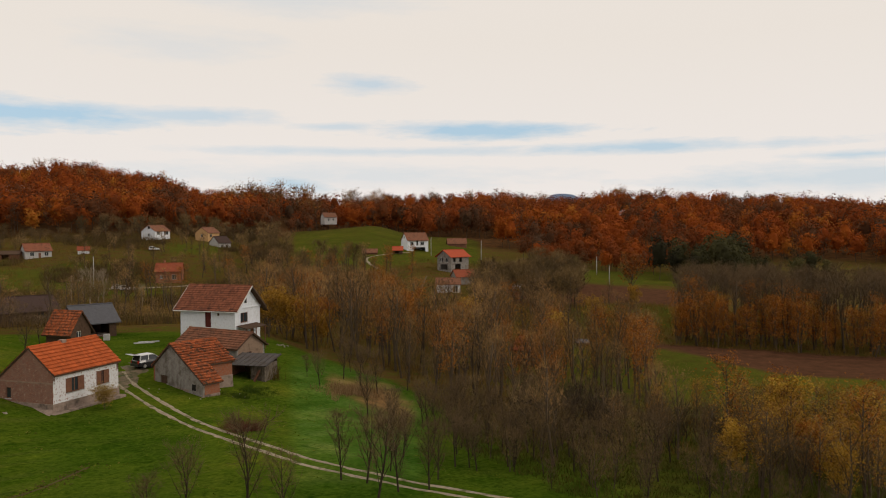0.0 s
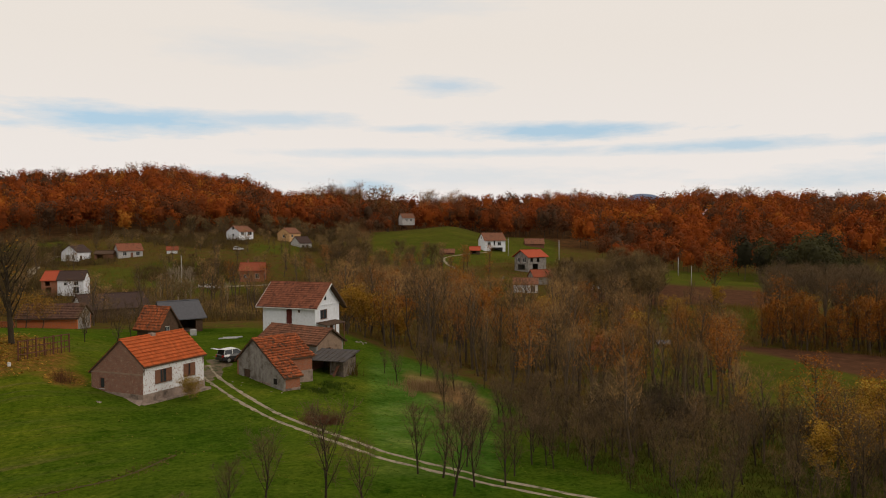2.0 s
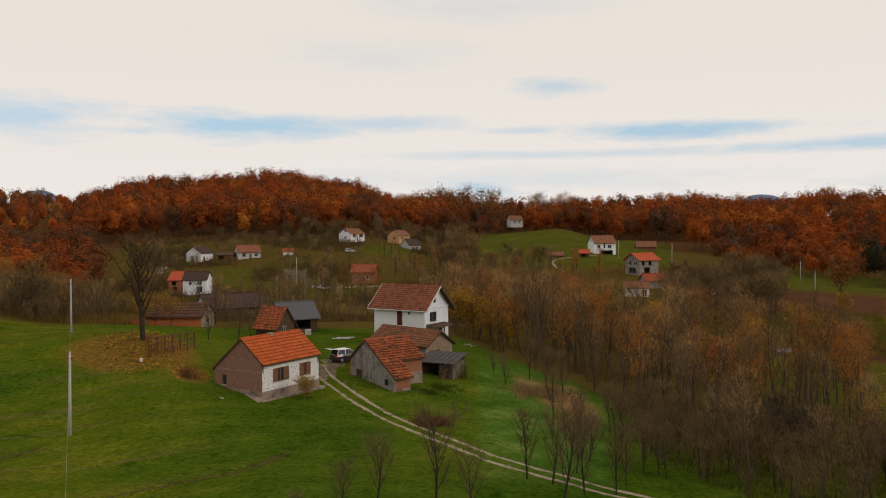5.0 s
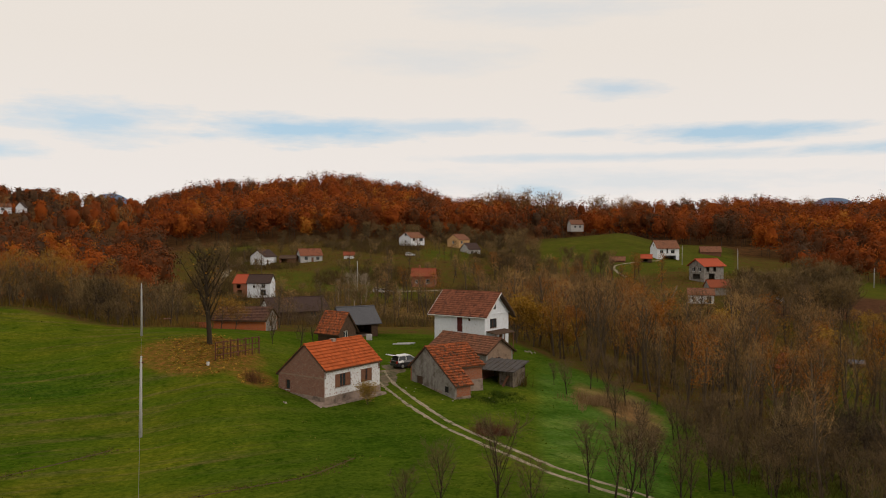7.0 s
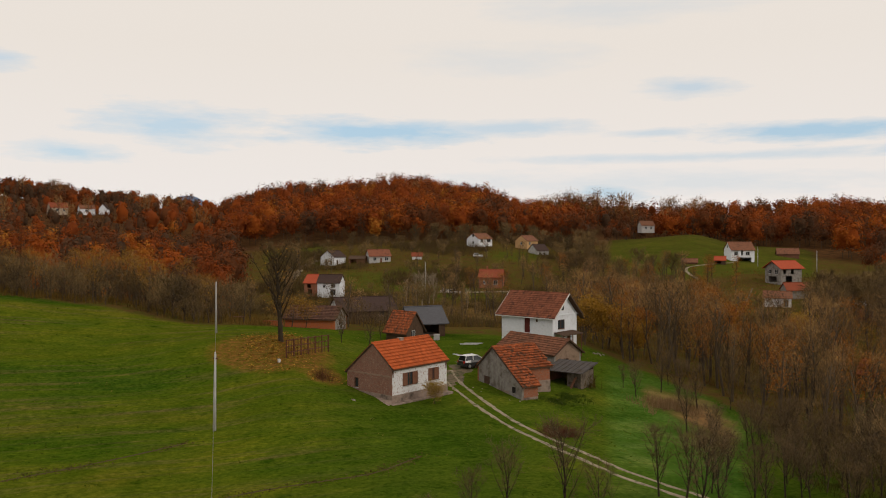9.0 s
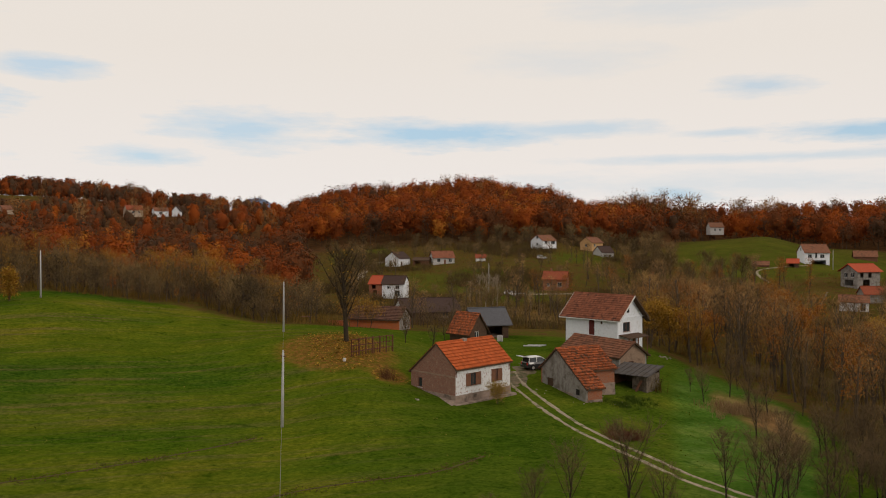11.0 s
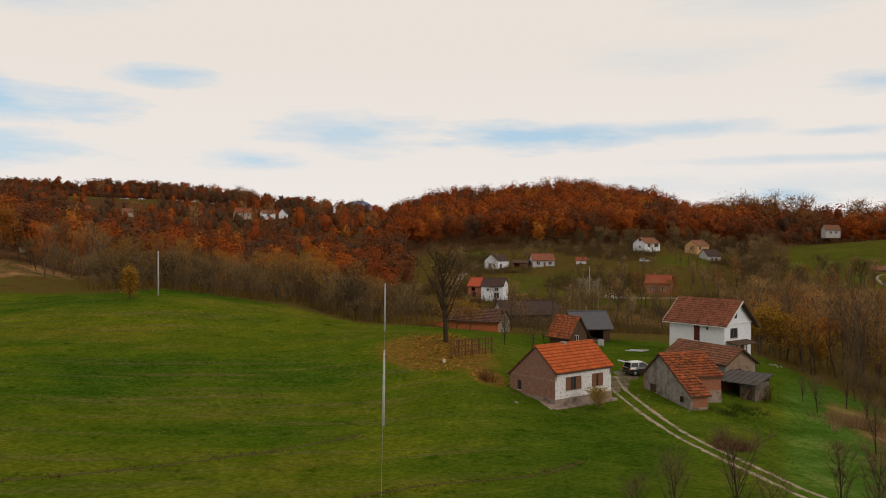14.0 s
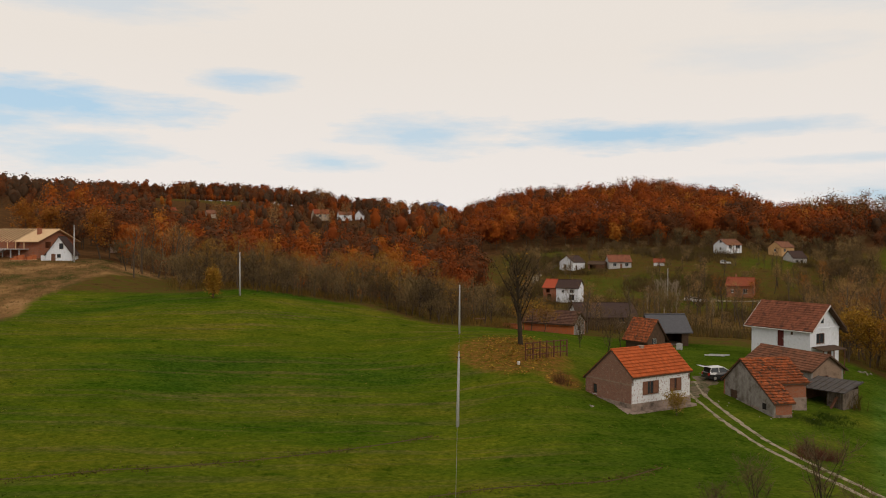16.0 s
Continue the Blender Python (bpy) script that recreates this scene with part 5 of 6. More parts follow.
# ---------- farm track ----------


def draped(name, label, line, half, mat, lift=0.05, seed=0, step=0.7, category="road", kind="structure"):
    """A strip of ground cover along bearings and distances, laid on the land."""
    rng = random.Random(seed)
    pts = [spot(*q) for q in line]
    dense = []
    for i in range(len(pts) - 1):
        p0, p1, p2, p3 = pts[max(i - 1, 0)], pts[i], pts[i + 1], pts[min(i + 2, len(pts) - 1)]
        n = max(1, int((p2 - p1).length / step))
        for k in range(n):
            t = k / n
            dense.append(0.5 * ((2 * p1) + (p2 - p0) * t + (2 * p0 - 5 * p1 + 4 * p2 - p3) * t * t + (3 * p1 - p0 - 3 * p2 + p3) * t**3))
    s = Shape()
    rows = []
    for i, p in enumerate(dense):
        d = (dense[min(i + 1, len(dense) - 1)] - dense[max(i - 1, 0)])
        side = Vector((-d.y, d.x, 0)).normalized()
        row = []
        for u in (-1, -0.33, 0.33, 1):
            w = half * u * (1 + (rng.uniform(-0.55, 0.45) if abs(u) == 1 else 0))
            q = p + side * w
            row.append((q.x, q.y, float(land(q.x, q.y)) + (lift if abs(u) < 1 else -0.03)))
        rows.append(row)
    s.v = [q for r in rows for q in r]
    s.f = [(4 * i + k, 4 * i + k + 1, 4 * i + k + 5, 4 * i + k + 4) for i in range(len(rows) - 1) for k in range(3)]
    return tagged(new(name, s.mesh(name, M[mat], True)), label, category, kind=kind)


def shifted(line, off):
    """The same line moved sideways by off metres."""
    pts = [spot(*q) for q in line]
    out = []
    for i, p in enumerate(pts):
        d = pts[min(i + 1, len(pts) - 1)] - pts[max(i - 1, 0)]
        q = p + Vector((-d.y, d.x, 0)).normalized() * off
        out.append((math.degrees(math.atan2(-q.x, q.y)), math.hypot(q.x, q.y)))
    return out


TRACK = [(22.0, 93.5), (21.5, 89.0), (20.16, 82.6), (17.7, 73.6), (15.1, 67.5), (12.06, 62.2), (8.95, 58.4), (4.2, 55.2), (-0.6, 53.2), (-6.0, 51.0), (-12, 49)]
for off, sd in ((-0.72, 1), (0.72, 2)):
    draped("track_rut", "pale stony wheel rut of the farm track", shifted(TRACK, off), 0.3, "dirt", 0.05, sd)
draped("yard_dirt", "bare trodden earth in the farmyard", [(22.0, 87), (21.4, 91), (20.8, 95), (20.2, 99)], 1.7, "earth", 0.04, 4)
draped("village_lane", "pale gravel lane in the village", [(32.6, 300), (32.0, 330), (31.0, 345), (30.2, 352)], 1.6, "dirt", 0.12, 5, 2.0)
draped("hill_lane", "pale lane curving up the green hill", [(4.6, 290), (5.2, 300), (5.4, 312), (4.2, 320), (2.2, 330)], 0.55, "dirt", 0.15, 6, 2.0)
draped("woodland_path", "pale path between the trees", [(2.1, 215), (1.9, 228), (1.5, 245), (1.2, 262)], 0.25, "earth", 0.12, 7, 2.0)

WORN = ([(68, 58.3), (59.4, 57.8), (50.9, 58.8), (44.6, 61.3), (39.5, 65.3)], [(40, 50.5), (35.9, 52.3), (30.3, 53.8), (26.8, 55.4), (23.5, 60)])
for k, line in enumerate(WORN):
    draped("worn_line", "faint worn line of bare earth across the meadow", line, 0.16, "worn", 0.03, 30 + k)

# ---------- trees ----------


def grow(rng, h, spread, lean=0.05, limbs=12, first=0.25, up=0.6, sub=4, twigs=420, twig_len=0.7, twig_w=0.03, fork=0.75, r0=None, near=False):
    """Wood of a bare tree: trunk and limbs as tapered tubes, fine twigs as slender blades. Returns two shapes and the twig tips."""
    wood, fine, tips = Shape(), Shape(), []
    r0 = r0 or h * 0.014
    top = Vector((rng.normal(0, lean * h), rng.normal(0, lean * h), h * fork))
    mid = top * 0.5 + Vector((rng.normal(0, 0.03 * h), rng.normal(0, 0.03 * h), 0))
    wood.tube([(0, 0, -0.4), (0, 0, 0.02 * h), mid, top], [r0 * 1.5, r0 * 1.1, r0 * 0.75, r0 * 0.3], 6)
    segs = [(mid, top)]

    def stem(t):
        return mid * (t / 0.5) if t < 0.5 else mid.lerp(top, (t - 0.5) / 0.5)
    for k in range(limbs):
        t = first + (1 - first) * (k + rng.uniform(0, 1)) / limbs
        a = k * 2.4 + rng.uniform(-0.5, 0.5)
        p = stem(min(t, 1.0))
        reach = spread * h * (0.55 + 0.6 * math.sin(math.pi * min(1, (t - first) / (1 - first) * 0.8 + 0.2))) * rng.uniform(0.75, 1.2)
        rise = reach * up * rng.uniform(0.8, 1.5) + (1 - t) * h * 0.2
        e = p + Vector((math.cos(a) * reach, math.sin(a) * reach, rise))
        e.z = min(e.z, h * rng.uniform(0.9, 1.0))
        m = p.lerp(e, 0.5) + Vector((0, 0, -0.08 * reach))
        r = r0 * 0.42 * (1.2 - t * 0.6)
        wood.tube([p, m, e], [r, r * 0.6, r * 0.15], 3, cap=False)
        segs += [(m, e), (p.lerp(m, 0.5), m)]
        for _ in range(sub):
            q = p.lerp(m, rng.uniform(0.4, 1)) if rng.random() < 0.4 else m.lerp(e, rng.uniform(0, 0.9))
            f = q + Vector((rng.normal(0, 0.5), rng.normal(0, 0.5), rng.uniform(0.2, 1.0))) * reach * 0.5
            f.z = min(f.z, h)
            if near:
                wood.tube([q, f], [r * 0.35, r * 0.08], 3, cap=False)
            else:
                w = (f - q).cross(Vector(rng.normal(0, 1, 3))).normalized() * r * 0.35
                wood.add([q - w, q + w, f], [(0, 1, 2)])
            segs.append((q, f))
    for _ in range(twigs):
        s0, s1 = segs[rng.integers(len(segs))]
        p = s0.lerp(s1, rng.uniform(0.15, 1.0))
        d = ((s1 - s0).normalized() * 0.8 + Vector(rng.normal(0, 0.6, 3)) + Vector((0, 0, 0.35))).normalized()
        ln = twig_len * rng.uniform(0.5, 1.4)
        e = p + d * ln
        w = d.cross(Vector(rng.normal(0, 1, 3))).normalized() * twig_w * 0.5
        fine.add([p - w, p + w, e], [(0, 1, 2)])
        side = p.lerp(e, 0.5)
        e2 = side + (d + Vector(rng.normal(0, 0.7, 3))).normalized() * ln * 0.6
        fine.add([side - w * 0.7, side + w * 0.7, e2], [(0, 1, 2)])
        tips += [e, e2, side]
    return wood, fine, tips


def make_tree(name, m, label, seed, h, leaves=0, leaf_mat="leaf_gold", leaf_size=0.14, hue=0.5, hue_spread=0.2, group="", category="tree", low=0.0, twig_mat="twig", wood_mat="bark", **kw):
    rng = np.random.default_rng(seed)
    wood, fine, tips = grow(rng, h, **kw)
    ob = thing(name, m, label, category, group)
    part("trunk", wood, wood_mat, ob, smooth=True)
    part("crown", fine, twig_mat, ob, kind="stuff")
    if leaves:
        tip = np.array([tuple(t) for t in tips])
        tip = tip[tip[:, 2] > low * h]
        c = tip[rng.integers(len(tip), size=leaves)] + rng.normal(0, leaf_size * 2.0, (leaves, 3))
        part("foliage", soup("foliage", c, leaf_size, M[leaf_mat], np.clip(rng.normal(hue, hue_spread, leaves), 0, 0.9), rng), None, ob, kind="stuff")
    return ob


def put(ob, az, dist, scale, turn, used):
    """Stands a tree at a bearing and distance: the first time the tree itself, then copies."""
    p = spot(az, dist)
    m = pose(p.x, p.y, p.z - 0.1, 0, 0, turn)
    if ob in used:
        c = copy_thing(ob, m)
    else:
        used.add(ob)
        ob.matrix_basis = m
        c = ob
    c.scale = (scale, scale, scale)
    return c


USED = set()
O = pose(0, 0, 0)
slim = [make_tree("bare_tree", O, "slender leafless tree with grey-brown twigs", 20 + i, 11, limbs=16, first=0.3, spread=0.15, up=1.2, sub=3, twigs=310, twig_len=1.0, twig_w=0.03, fork=0.9, group="leafless trees of the copse") for i in range(5)]
rusty = [make_tree("rust_leaved_tree", O, "slender tree with the last rust-brown leaves", 40 + i, 10, limbs=14, first=0.3, spread=0.16, up=1.0, sub=3, twigs=260, twig_len=0.9, twig_w=0.024, fork=0.9, leaves=1000, leaf_mat="leaf_rust", leaf_size=0.095, hue=0.6, group="leafy trees of the copse") for i in range(3)]
golden = [make_tree("golden_tree", O, "slender tree with sparse golden-yellow leaves", 50 + i, 8, limbs=14, first=0.2, spread=0.18, up=1.0, sub=2, twigs=240, twig_len=0.8, twig_w=0.024, fork=0.9, leaves=1000, leaf_mat="leaf_gold", leaf_size=0.072, hue=0.42, group="leafy trees of the copse") for i in range(3)]
bushy = [make_tree("bare_thicket_tree", O, "low leafless thicket tree with dense dark twigs", 60 + i, 6, limbs=16, first=0.06, spread=0.33, up=0.75, sub=3, twigs=360, twig_len=0.85, twig_w=0.03, fork=0.8, r0=0.065, twig_mat="twig_dark", group="thicket trees") for i in range(4)]
hedge = [make_tree("hedgerow_shrub", O, "rounded leafless hedgerow shrub among the village gardens", 160 + i, 5.5, limbs=18, first=0.05, spread=0.36, up=0.7, sub=3, twigs=230, twig_len=1.1, twig_w=0.075, fork=0.75, r0=0.07, twig_mat="twig_dark", group="village hedges") for i in range(3)]
ridge = [make_tree("ridge_tree", O, "thin half-bare tree standing out on the skyline", 170 + i, 17, limbs=16, first=0.35, spread=0.2, up=0.9, sub=3, twigs=120, twig_len=2.2, twig_w=0.2, fork=0.9, r0=0.22, leaves=120, leaf_mat="leaf_rust", leaf_size=0.4, hue=0.4, group="skyline trees") for i in range(3)]
orchard = [make_tree("orchard_tree", O, "small leafless fruit tree with a dark forked trunk", 70 + i, 4.6, limbs=13, first=0.16, spread=0.21, up=1.5, sub=6, lean=0.08, near=True, wood_mat="bark_dark", twigs=620, twig_len=0.6, twig_w=0.016, fork=0.8, r0=0.06, twig_mat="twig_grey", group="orchard trees") for i in range(4)]
tall = [make_tree("tall_bare_tree", O, "tall leafless forest tree with a long straight trunk", 80 + i, 16, limbs=16, first=0.5, spread=0.15, up=1.1, sub=3, twigs=520, twig_len=1.2, twig_w=0.045, fork=0.92, twig_mat="twig_grey", group="trees of the grove") for i in range(4)]
tall_rust = [make_tree("orange_grove_tree", O, "forest tree with orange autumn leaves on its lower boughs", 90 + i, 13, limbs=18, first=0.05, spread=0.17, up=0.5, twigs=200, twig_len=1.0, fork=0.9, leaves=1900, leaf_mat="leaf_rust", leaf_size=0.16, hue=0.62, group="trees of the grove") for i in range(3)]

TR = random.Random(11)
GLADES = ((-6.6, -4.5, 98, 127), (-10.3, -8.4, 116, 150))   # openings through which the sheds in the copse show


def scatter(kinds, n, a0, a1, r0, r1, h0, h1, rule=None, near=2.2):
    """n trees of the kinds in a sector of the land; h0, h1: scale range."""
    placed = []
    tries = 0
    while len(placed) < n and tries < n * 30:
        tries += 1
        az, r = TR.uniform(a0, a1), math.sqrt(TR.uniform(r0 * r0, r1 * r1))
        if rule and not rule(az, r) or any(a0 < az < a1 and r0 < r < r1 for a0, a1, r0, r1 in GLADES):
            continue
        x, y = -math.sin(radians(az)) * r, math.cos(radians(az)) * r
        if any((x - q[0]) ** 2 + (y - q[1]) ** 2 < near * near for q in placed):
            continue
        if any((x - q[0]) ** 2 + (y - q[1]) ** 2 < (q[2] + 1.5) ** 2 for q in HOUSES):
            continue
        placed.append((x, y))
        put(TR.choice(kinds), az, r, TR.uniform(h0, h1), TR.uniform(0, 360), USED)


edge_of = lambda az: float(bands(az, GRASS_EDGE))
# dark twigs, with the deep shade of the thicket painted into their near-black colour
murky = [make_tree("dark_thicket_tree", O, "low leafless thicket tree, dark twigs painted nearly black for deep shade", 64 + i, 6, limbs=18, first=0.04, spread=0.34, up=0.7, sub=3, twigs=420, twig_len=0.85, twig_w=0.04, fork=0.8, r0=0.08, twig_mat="bark_dark", wood_mat="bark_dark", group="thicket trees") for i in range(2)]
scatter(murky, 22, -11.5, -5.5, 72, 88, 0.6, 0.85, near=2.4)
scatter(murky, 16, -26, -12, 66, 90, 0.5, 0.75, near=3)
scatter(murky, 22, 36, 58, 116, 165, 0.7, 1.0, lambda a, r: edge_of(a) + 4 < r < edge_of(a) + 30, near=3)
# the copse in the valley behind and beside the farm
scatter(slim * 3 + rusty + golden * 2, 160, -8, 13.5, 105, 215, 0.85, 1.2, lambda a, r: r > edge_of(a) + 5 and not (-2.4 < a < 1.4 and r > 138) and not (-9 < a < 3 and r > 158))
scatter(tall, 14, -8.6, -2.0, 178, 215, 0.6, 0.75, near=3)
domed = [make_tree("domed_bare_tree", O, "broad leafless tree with a dense dark domed crown", 200 + i, 11, limbs=20, first=0.28, spread=0.27, up=0.75, sub=4, twigs=640, twig_len=1.3, twig_w=0.095, fork=0.82, r0=0.16, twig_mat="twig_dark", group="domed trees below the hill") for i in range(3)]
scatter(domed, 30, -9.4, -2.4, 196, 226, 0.9, 1.12, near=3.6)
scatter(domed, 9, -9.2, -6.2, 234, 256, 0.85, 1.05, near=5)
scatter(domed, 10, 6.0, 12.0, 250, 330, 0.7, 0.95, near=6)
scatter(domed, 14, 7.5, 13.5, 165, 250, 0.65, 0.9, near=5)
scatter(tall, 10, 6.2, 9.5, 190, 240, 0.6, 0.8, near=4)
scatter(bushy + slim + rusty, 70, -8, 12, 60, 125, 0.75, 1.0, lambda a, r: r > edge_of(a) + 3)
scatter(bushy * 2 + slim + golden, 44, -29, -6, 62, 92, 0.5, 0.8, lambda a, r: r > edge_of(a) + 6)
scatter(orchard, 40, -24, 0, 54, 80, 0.8, 1.25, lambda a, r: r > edge_of(a) - 2, near=3)
scatter(golden * 3 + rusty, 26, -29, -19, 58, 80, 0.7, 0.95)
scatter(bushy, 26, -29, -6, 50, 78, 0.45, 0.7, lambda a, r: r > edge_of(a) - 3)
scatter(bushy, 24, -8.5, -1.5, 170, 232, 0.8, 1.1)
scatter(slim + rusty, 40, 7, 22, 180, 300, 0.7, 1.1, lambda a, r: not (16 < a < 21 and r > 240))
scatter(slim, 34, 5, 13, 210, 290, 0.8, 1.1)
scatter(ridge, 30, -30, 4, 585, 640, 0.9, 1.15, near=9)
scatter(ridge, 22, 12, 37, 560, 640, 0.9, 1.15, near=9)
scatter(ridge, 30, 4.5, 15, 500, 640, 1.05, 1.4, lambda a, r: abs(a - 7.9) > 0.8, near=8)
scatter(ridge, 24, 36, 57, 400, 800, 0.85, 1.1, near=9)
dense = [make_tree("bright_autumn_tree", O, "full tree in bright orange and gold leaf", 180 + i, 8.5, limbs=18, first=0.15, spread=0.24, up=0.8, twigs=160, twig_len=0.7, fork=0.9, leaves=3200, leaf_mat=("leaf_gold", "leaf_rust")[i % 2], leaf_size=0.14, hue=0.68, group="bright autumn trees") for i in range(2)]
for i, (az, d, s) in enumerate([(-8.0, 117, 1.0), (2.8, 140, 1.15), (-22.7, 72, 0.85), (-27.5, 71, 0.8), (-13.2, 205, 0.7), (-24.5, 66, 0.6), (-19.5, 62, 0.55), (-5.8, 116, 0.7), (0.4, 132, 0.75), (8.2, 134, 0.85), (-10.5, 170, 0.8), (5.4, 165, 1.0), (-26.0, 60, 0.5), (11.0, 190, 1.0), (-1.8, 150, 1.0)]):
    put(dense[i % 2 if i not in (2, 3) else 0], az, d, s, 63 * i, USED)
for i, (az, d, s) in enumerate([(61.9, 205, 1.35), (66.3, 250, 1.6), (65.0, 262, 1.5), (57.2, 235, 1.3)]):
    put(dense[1], az, d, s, 40 + 71 * i, USED)
# orchard on the slope below the farm
scatter(orchard[:2] + bushy[:2], 46, -14, 3, 52, 84, 0.45, 0.8, lambda a, r: r > edge_of(a) - 7, near=2.4)
scatter(orchard, 16, -5, 4, 56, 82, 0.6, 0.95, lambda a, r: r < edge_of(a) + 6, near=3.5)
scatter(golden * 3 + rusty * 2 + slim * 2, 62, -14.5, -6.5, 92, 138, 0.7, 1.05, near=2.4)
scatter(slim + bushy + golden, 20, -13, -8, 160, 204, 0.5, 0.8, near=3)
scatter(orchard, 9, -3, 9, 60, 108, 0.75, 1.15, lambda a, r: edge_of(a) - 26 < r < edge_of(a) + 4, near=4)
def clear_of(az, r):
    """True where a tree stands in front of no house close by."""
    for hx, hy, hr in HOUSES:
        ha, hd = math.degrees(math.atan2(-hx, hy)), math.hypot(hx, hy)
        if -6 < hd - r < 70 and abs(az - ha) < math.degrees(hr / hd) + 0.7:
            return False
    return True


# dark leafless trees between the village gardens
scatter(slim + bushy, 16, 24.2, 29.4, 131, 146, 0.5, 0.85, near=2)
scatter(domed + hedge, 42, 11.5, 15.5, 285, 372, 0.5, 0.9, clear_of, near=5)
scatter(domed + hedge * 2, 60, 15, 33, 285, 400, 0.35, 0.65, clear_of, near=5)
scatter(domed + hedge * 2, 40, 19, 33, 170, 262, 0.4, 0.7, clear_of, near=5)
scatter(domed, 22, 11, 25, 376, 400, 0.6, 0.95, clear_of, near=6)
pale = [make_tree("pale_bare_tree", O, "slender leafless tree with pale grey stems", 220 + i, 10, limbs=16, first=0.12, spread=0.14, up=1.6, sub=3, twigs=380, twig_len=1.0, twig_w=0.045, fork=0.9, twig_mat="twig_pale", wood_mat="twig_pale", group="pale trees of the village") for i in range(2)]
for i, (az, d, k) in enumerate([(24.0, 231, 0.9), (23.6, 226, 1.0), (23.1, 233, 0.85), (22.8, 228, 0.95), (24.7, 236, 0.7), (20.4, 222, 0.6)]):
    put(pale[i % 2], az, d, k, 50 * i, USED)
birch = make_tree("thin_golden_tree", O, "thin pale-gold tree standing on the skyline", 230, 13, limbs=16, first=0.3, spread=0.17, up=1.0, sub=3, twigs=160, twig_len=1.6, twig_w=0.12, fork=0.9, r0=0.16, leaves=420, leaf_mat="leaf_gold", leaf_size=0.26, hue=0.4, group="skyline trees")
for i, az in enumerate((8.3, 8.6, 9.0, 9.3, 9.7, 10.9, 11.3, 5.8)):
    put(birch, az, 612 + 11 * (i % 3), 0.85 + 0.08 * (i % 4), 63 * i, USED)
# the grove by the ploughed field
scatter(tall, 130, -31, -16.2, 156, 205, 0.70, 0.88, near=2.5)
scatter(tall_rust, 34, -31, -16.0, 153, 166, 0.45, 0.8, near=3)
scatter(golden + rusty, 24, -31, -16.0, 153, 162, 0.7, 1.25, near=2.5)
# thicket along the far edge of the meadow
scatter(hedge + bushy * 2 + golden, 150, 35.5, 57.5, 110, 175, 0.8, 1.15, lambda a, r: edge_of(a) + 3 < r < edge_of(a) + 34, near=2.0)
scatter(bushy, 60, 37, 57, 112, 150, 0.4, 0.7, lambda a, r: edge_of(a) < r < edge_of(a) + 9, near=1.8)
scatter(hedge + bushy + slim, 46, 54.5, 60.8, 182, 244, 0.8, 1.3, near=4)
scatter(slim + rusty, 26, 36, 60, 150, 240, 0.8, 1.1, lambda a, r: r > edge_of(a) + 25)
# gardens and hedges of the village
scatter(hedge * 3 + slim, 80, 14, 36, 150, 330, 0.5, 0.95, lambda a, r: not (15 < a < 21 and 240 < r < 283) and not (28 < a < 33 and 190 < r < 250))
scatter(hedge, 46, 12, 33, 338, 405, 0.6, 1.0, lambda a, r: not (14.5 < a < 20.5 and r < 378))
scatter(hedge + slim, 34, 13, 25, 285, 338, 0.5, 0.8)
scatter(hedge + rusty, 45, -3, 11, 225, 300, 0.5, 0.9, lambda a, r: not (-2.6 < a < 2.2))

for i, (az, d, s) in enumerate([(13.7, 47, 1.35), (7.25, 54.5, 1.05), (5.45, 54, 1.15), (4.7, 50, 1.4), (3.25, 52.5, 1.1), (1.07, 53.5, 1.0), (17.9, 46.5, 1.0), (20.4, 45, 0.75), (11.0, 46, 0.9), (-1.4, 83, 0.95),
                                (-3.55, 77, 0.95), (-5.1, 78, 0.9), (4.7, 91.5, 1.1), (2.6, 95.5, 0.9), (6.6, 104.5, 0.8), (5.7, 106, 0.8), (-0.8, 108, 1.1), (23.5, 44, 0.45), (26.5, 115, 0.9), (29.2, 116, 0.9),
                                (27.4, 104, 1.0), (29.3, 103, 0.8), (-2.3, 60, 0.8), (-4.5, 62, 0.9), (-1.2, 68, 0.8), (9.6, 97, 0.6)]):
    put(orchard[i % 4], az, d, s, 77 * i, USED)

big = spot(33.47, 95)
make_tree("walnut_tree", pose(big.x, big.y, big.z - 0.1), "large leafless walnut tree with a stout dark trunk over fallen leaves", 5, 11.6, limbs=26, first=0.24, spread=0.2, up=1.25, sub=9, near=True, twigs=2300, twig_len=0.75, twig_w=0.024, fork=0.9, r0=0.27, lean=0.03, twig_mat="twig_dark", wood_mat="bark_dark", leaves=110, leaf_mat="leaf_gold", leaf_size=0.12, hue=0.4)
lone = spot(6.57, 600)
make_tree("lone_tree", pose(lone.x, lone.y, lone.z - 0.5), "tall lone tree with thin foliage on the skyline", 6, 27, limbs=22, first=0.38, spread=0.15, up=0.8, twigs=420, twig_len=1.6, twig_w=0.1, r0=0.4, leaves=1100, leaf_mat="leaf_gold", leaf_size=0.28, hue=0.2)
fld = spot(-13.0, 212)
make_tree("field_tree", pose(fld.x, fld.y, fld.z - 0.2), "single tree with rusty crown and bare trunk in the field", 14, 15, limbs=20, first=0.45, spread=0.2, up=0.8, twigs=500, twig_len=1.2, twig_w=0.06, r0=0.28, leaves=700, leaf_mat="leaf_rust", leaf_size=0.3, hue=0.3, low=0.5)
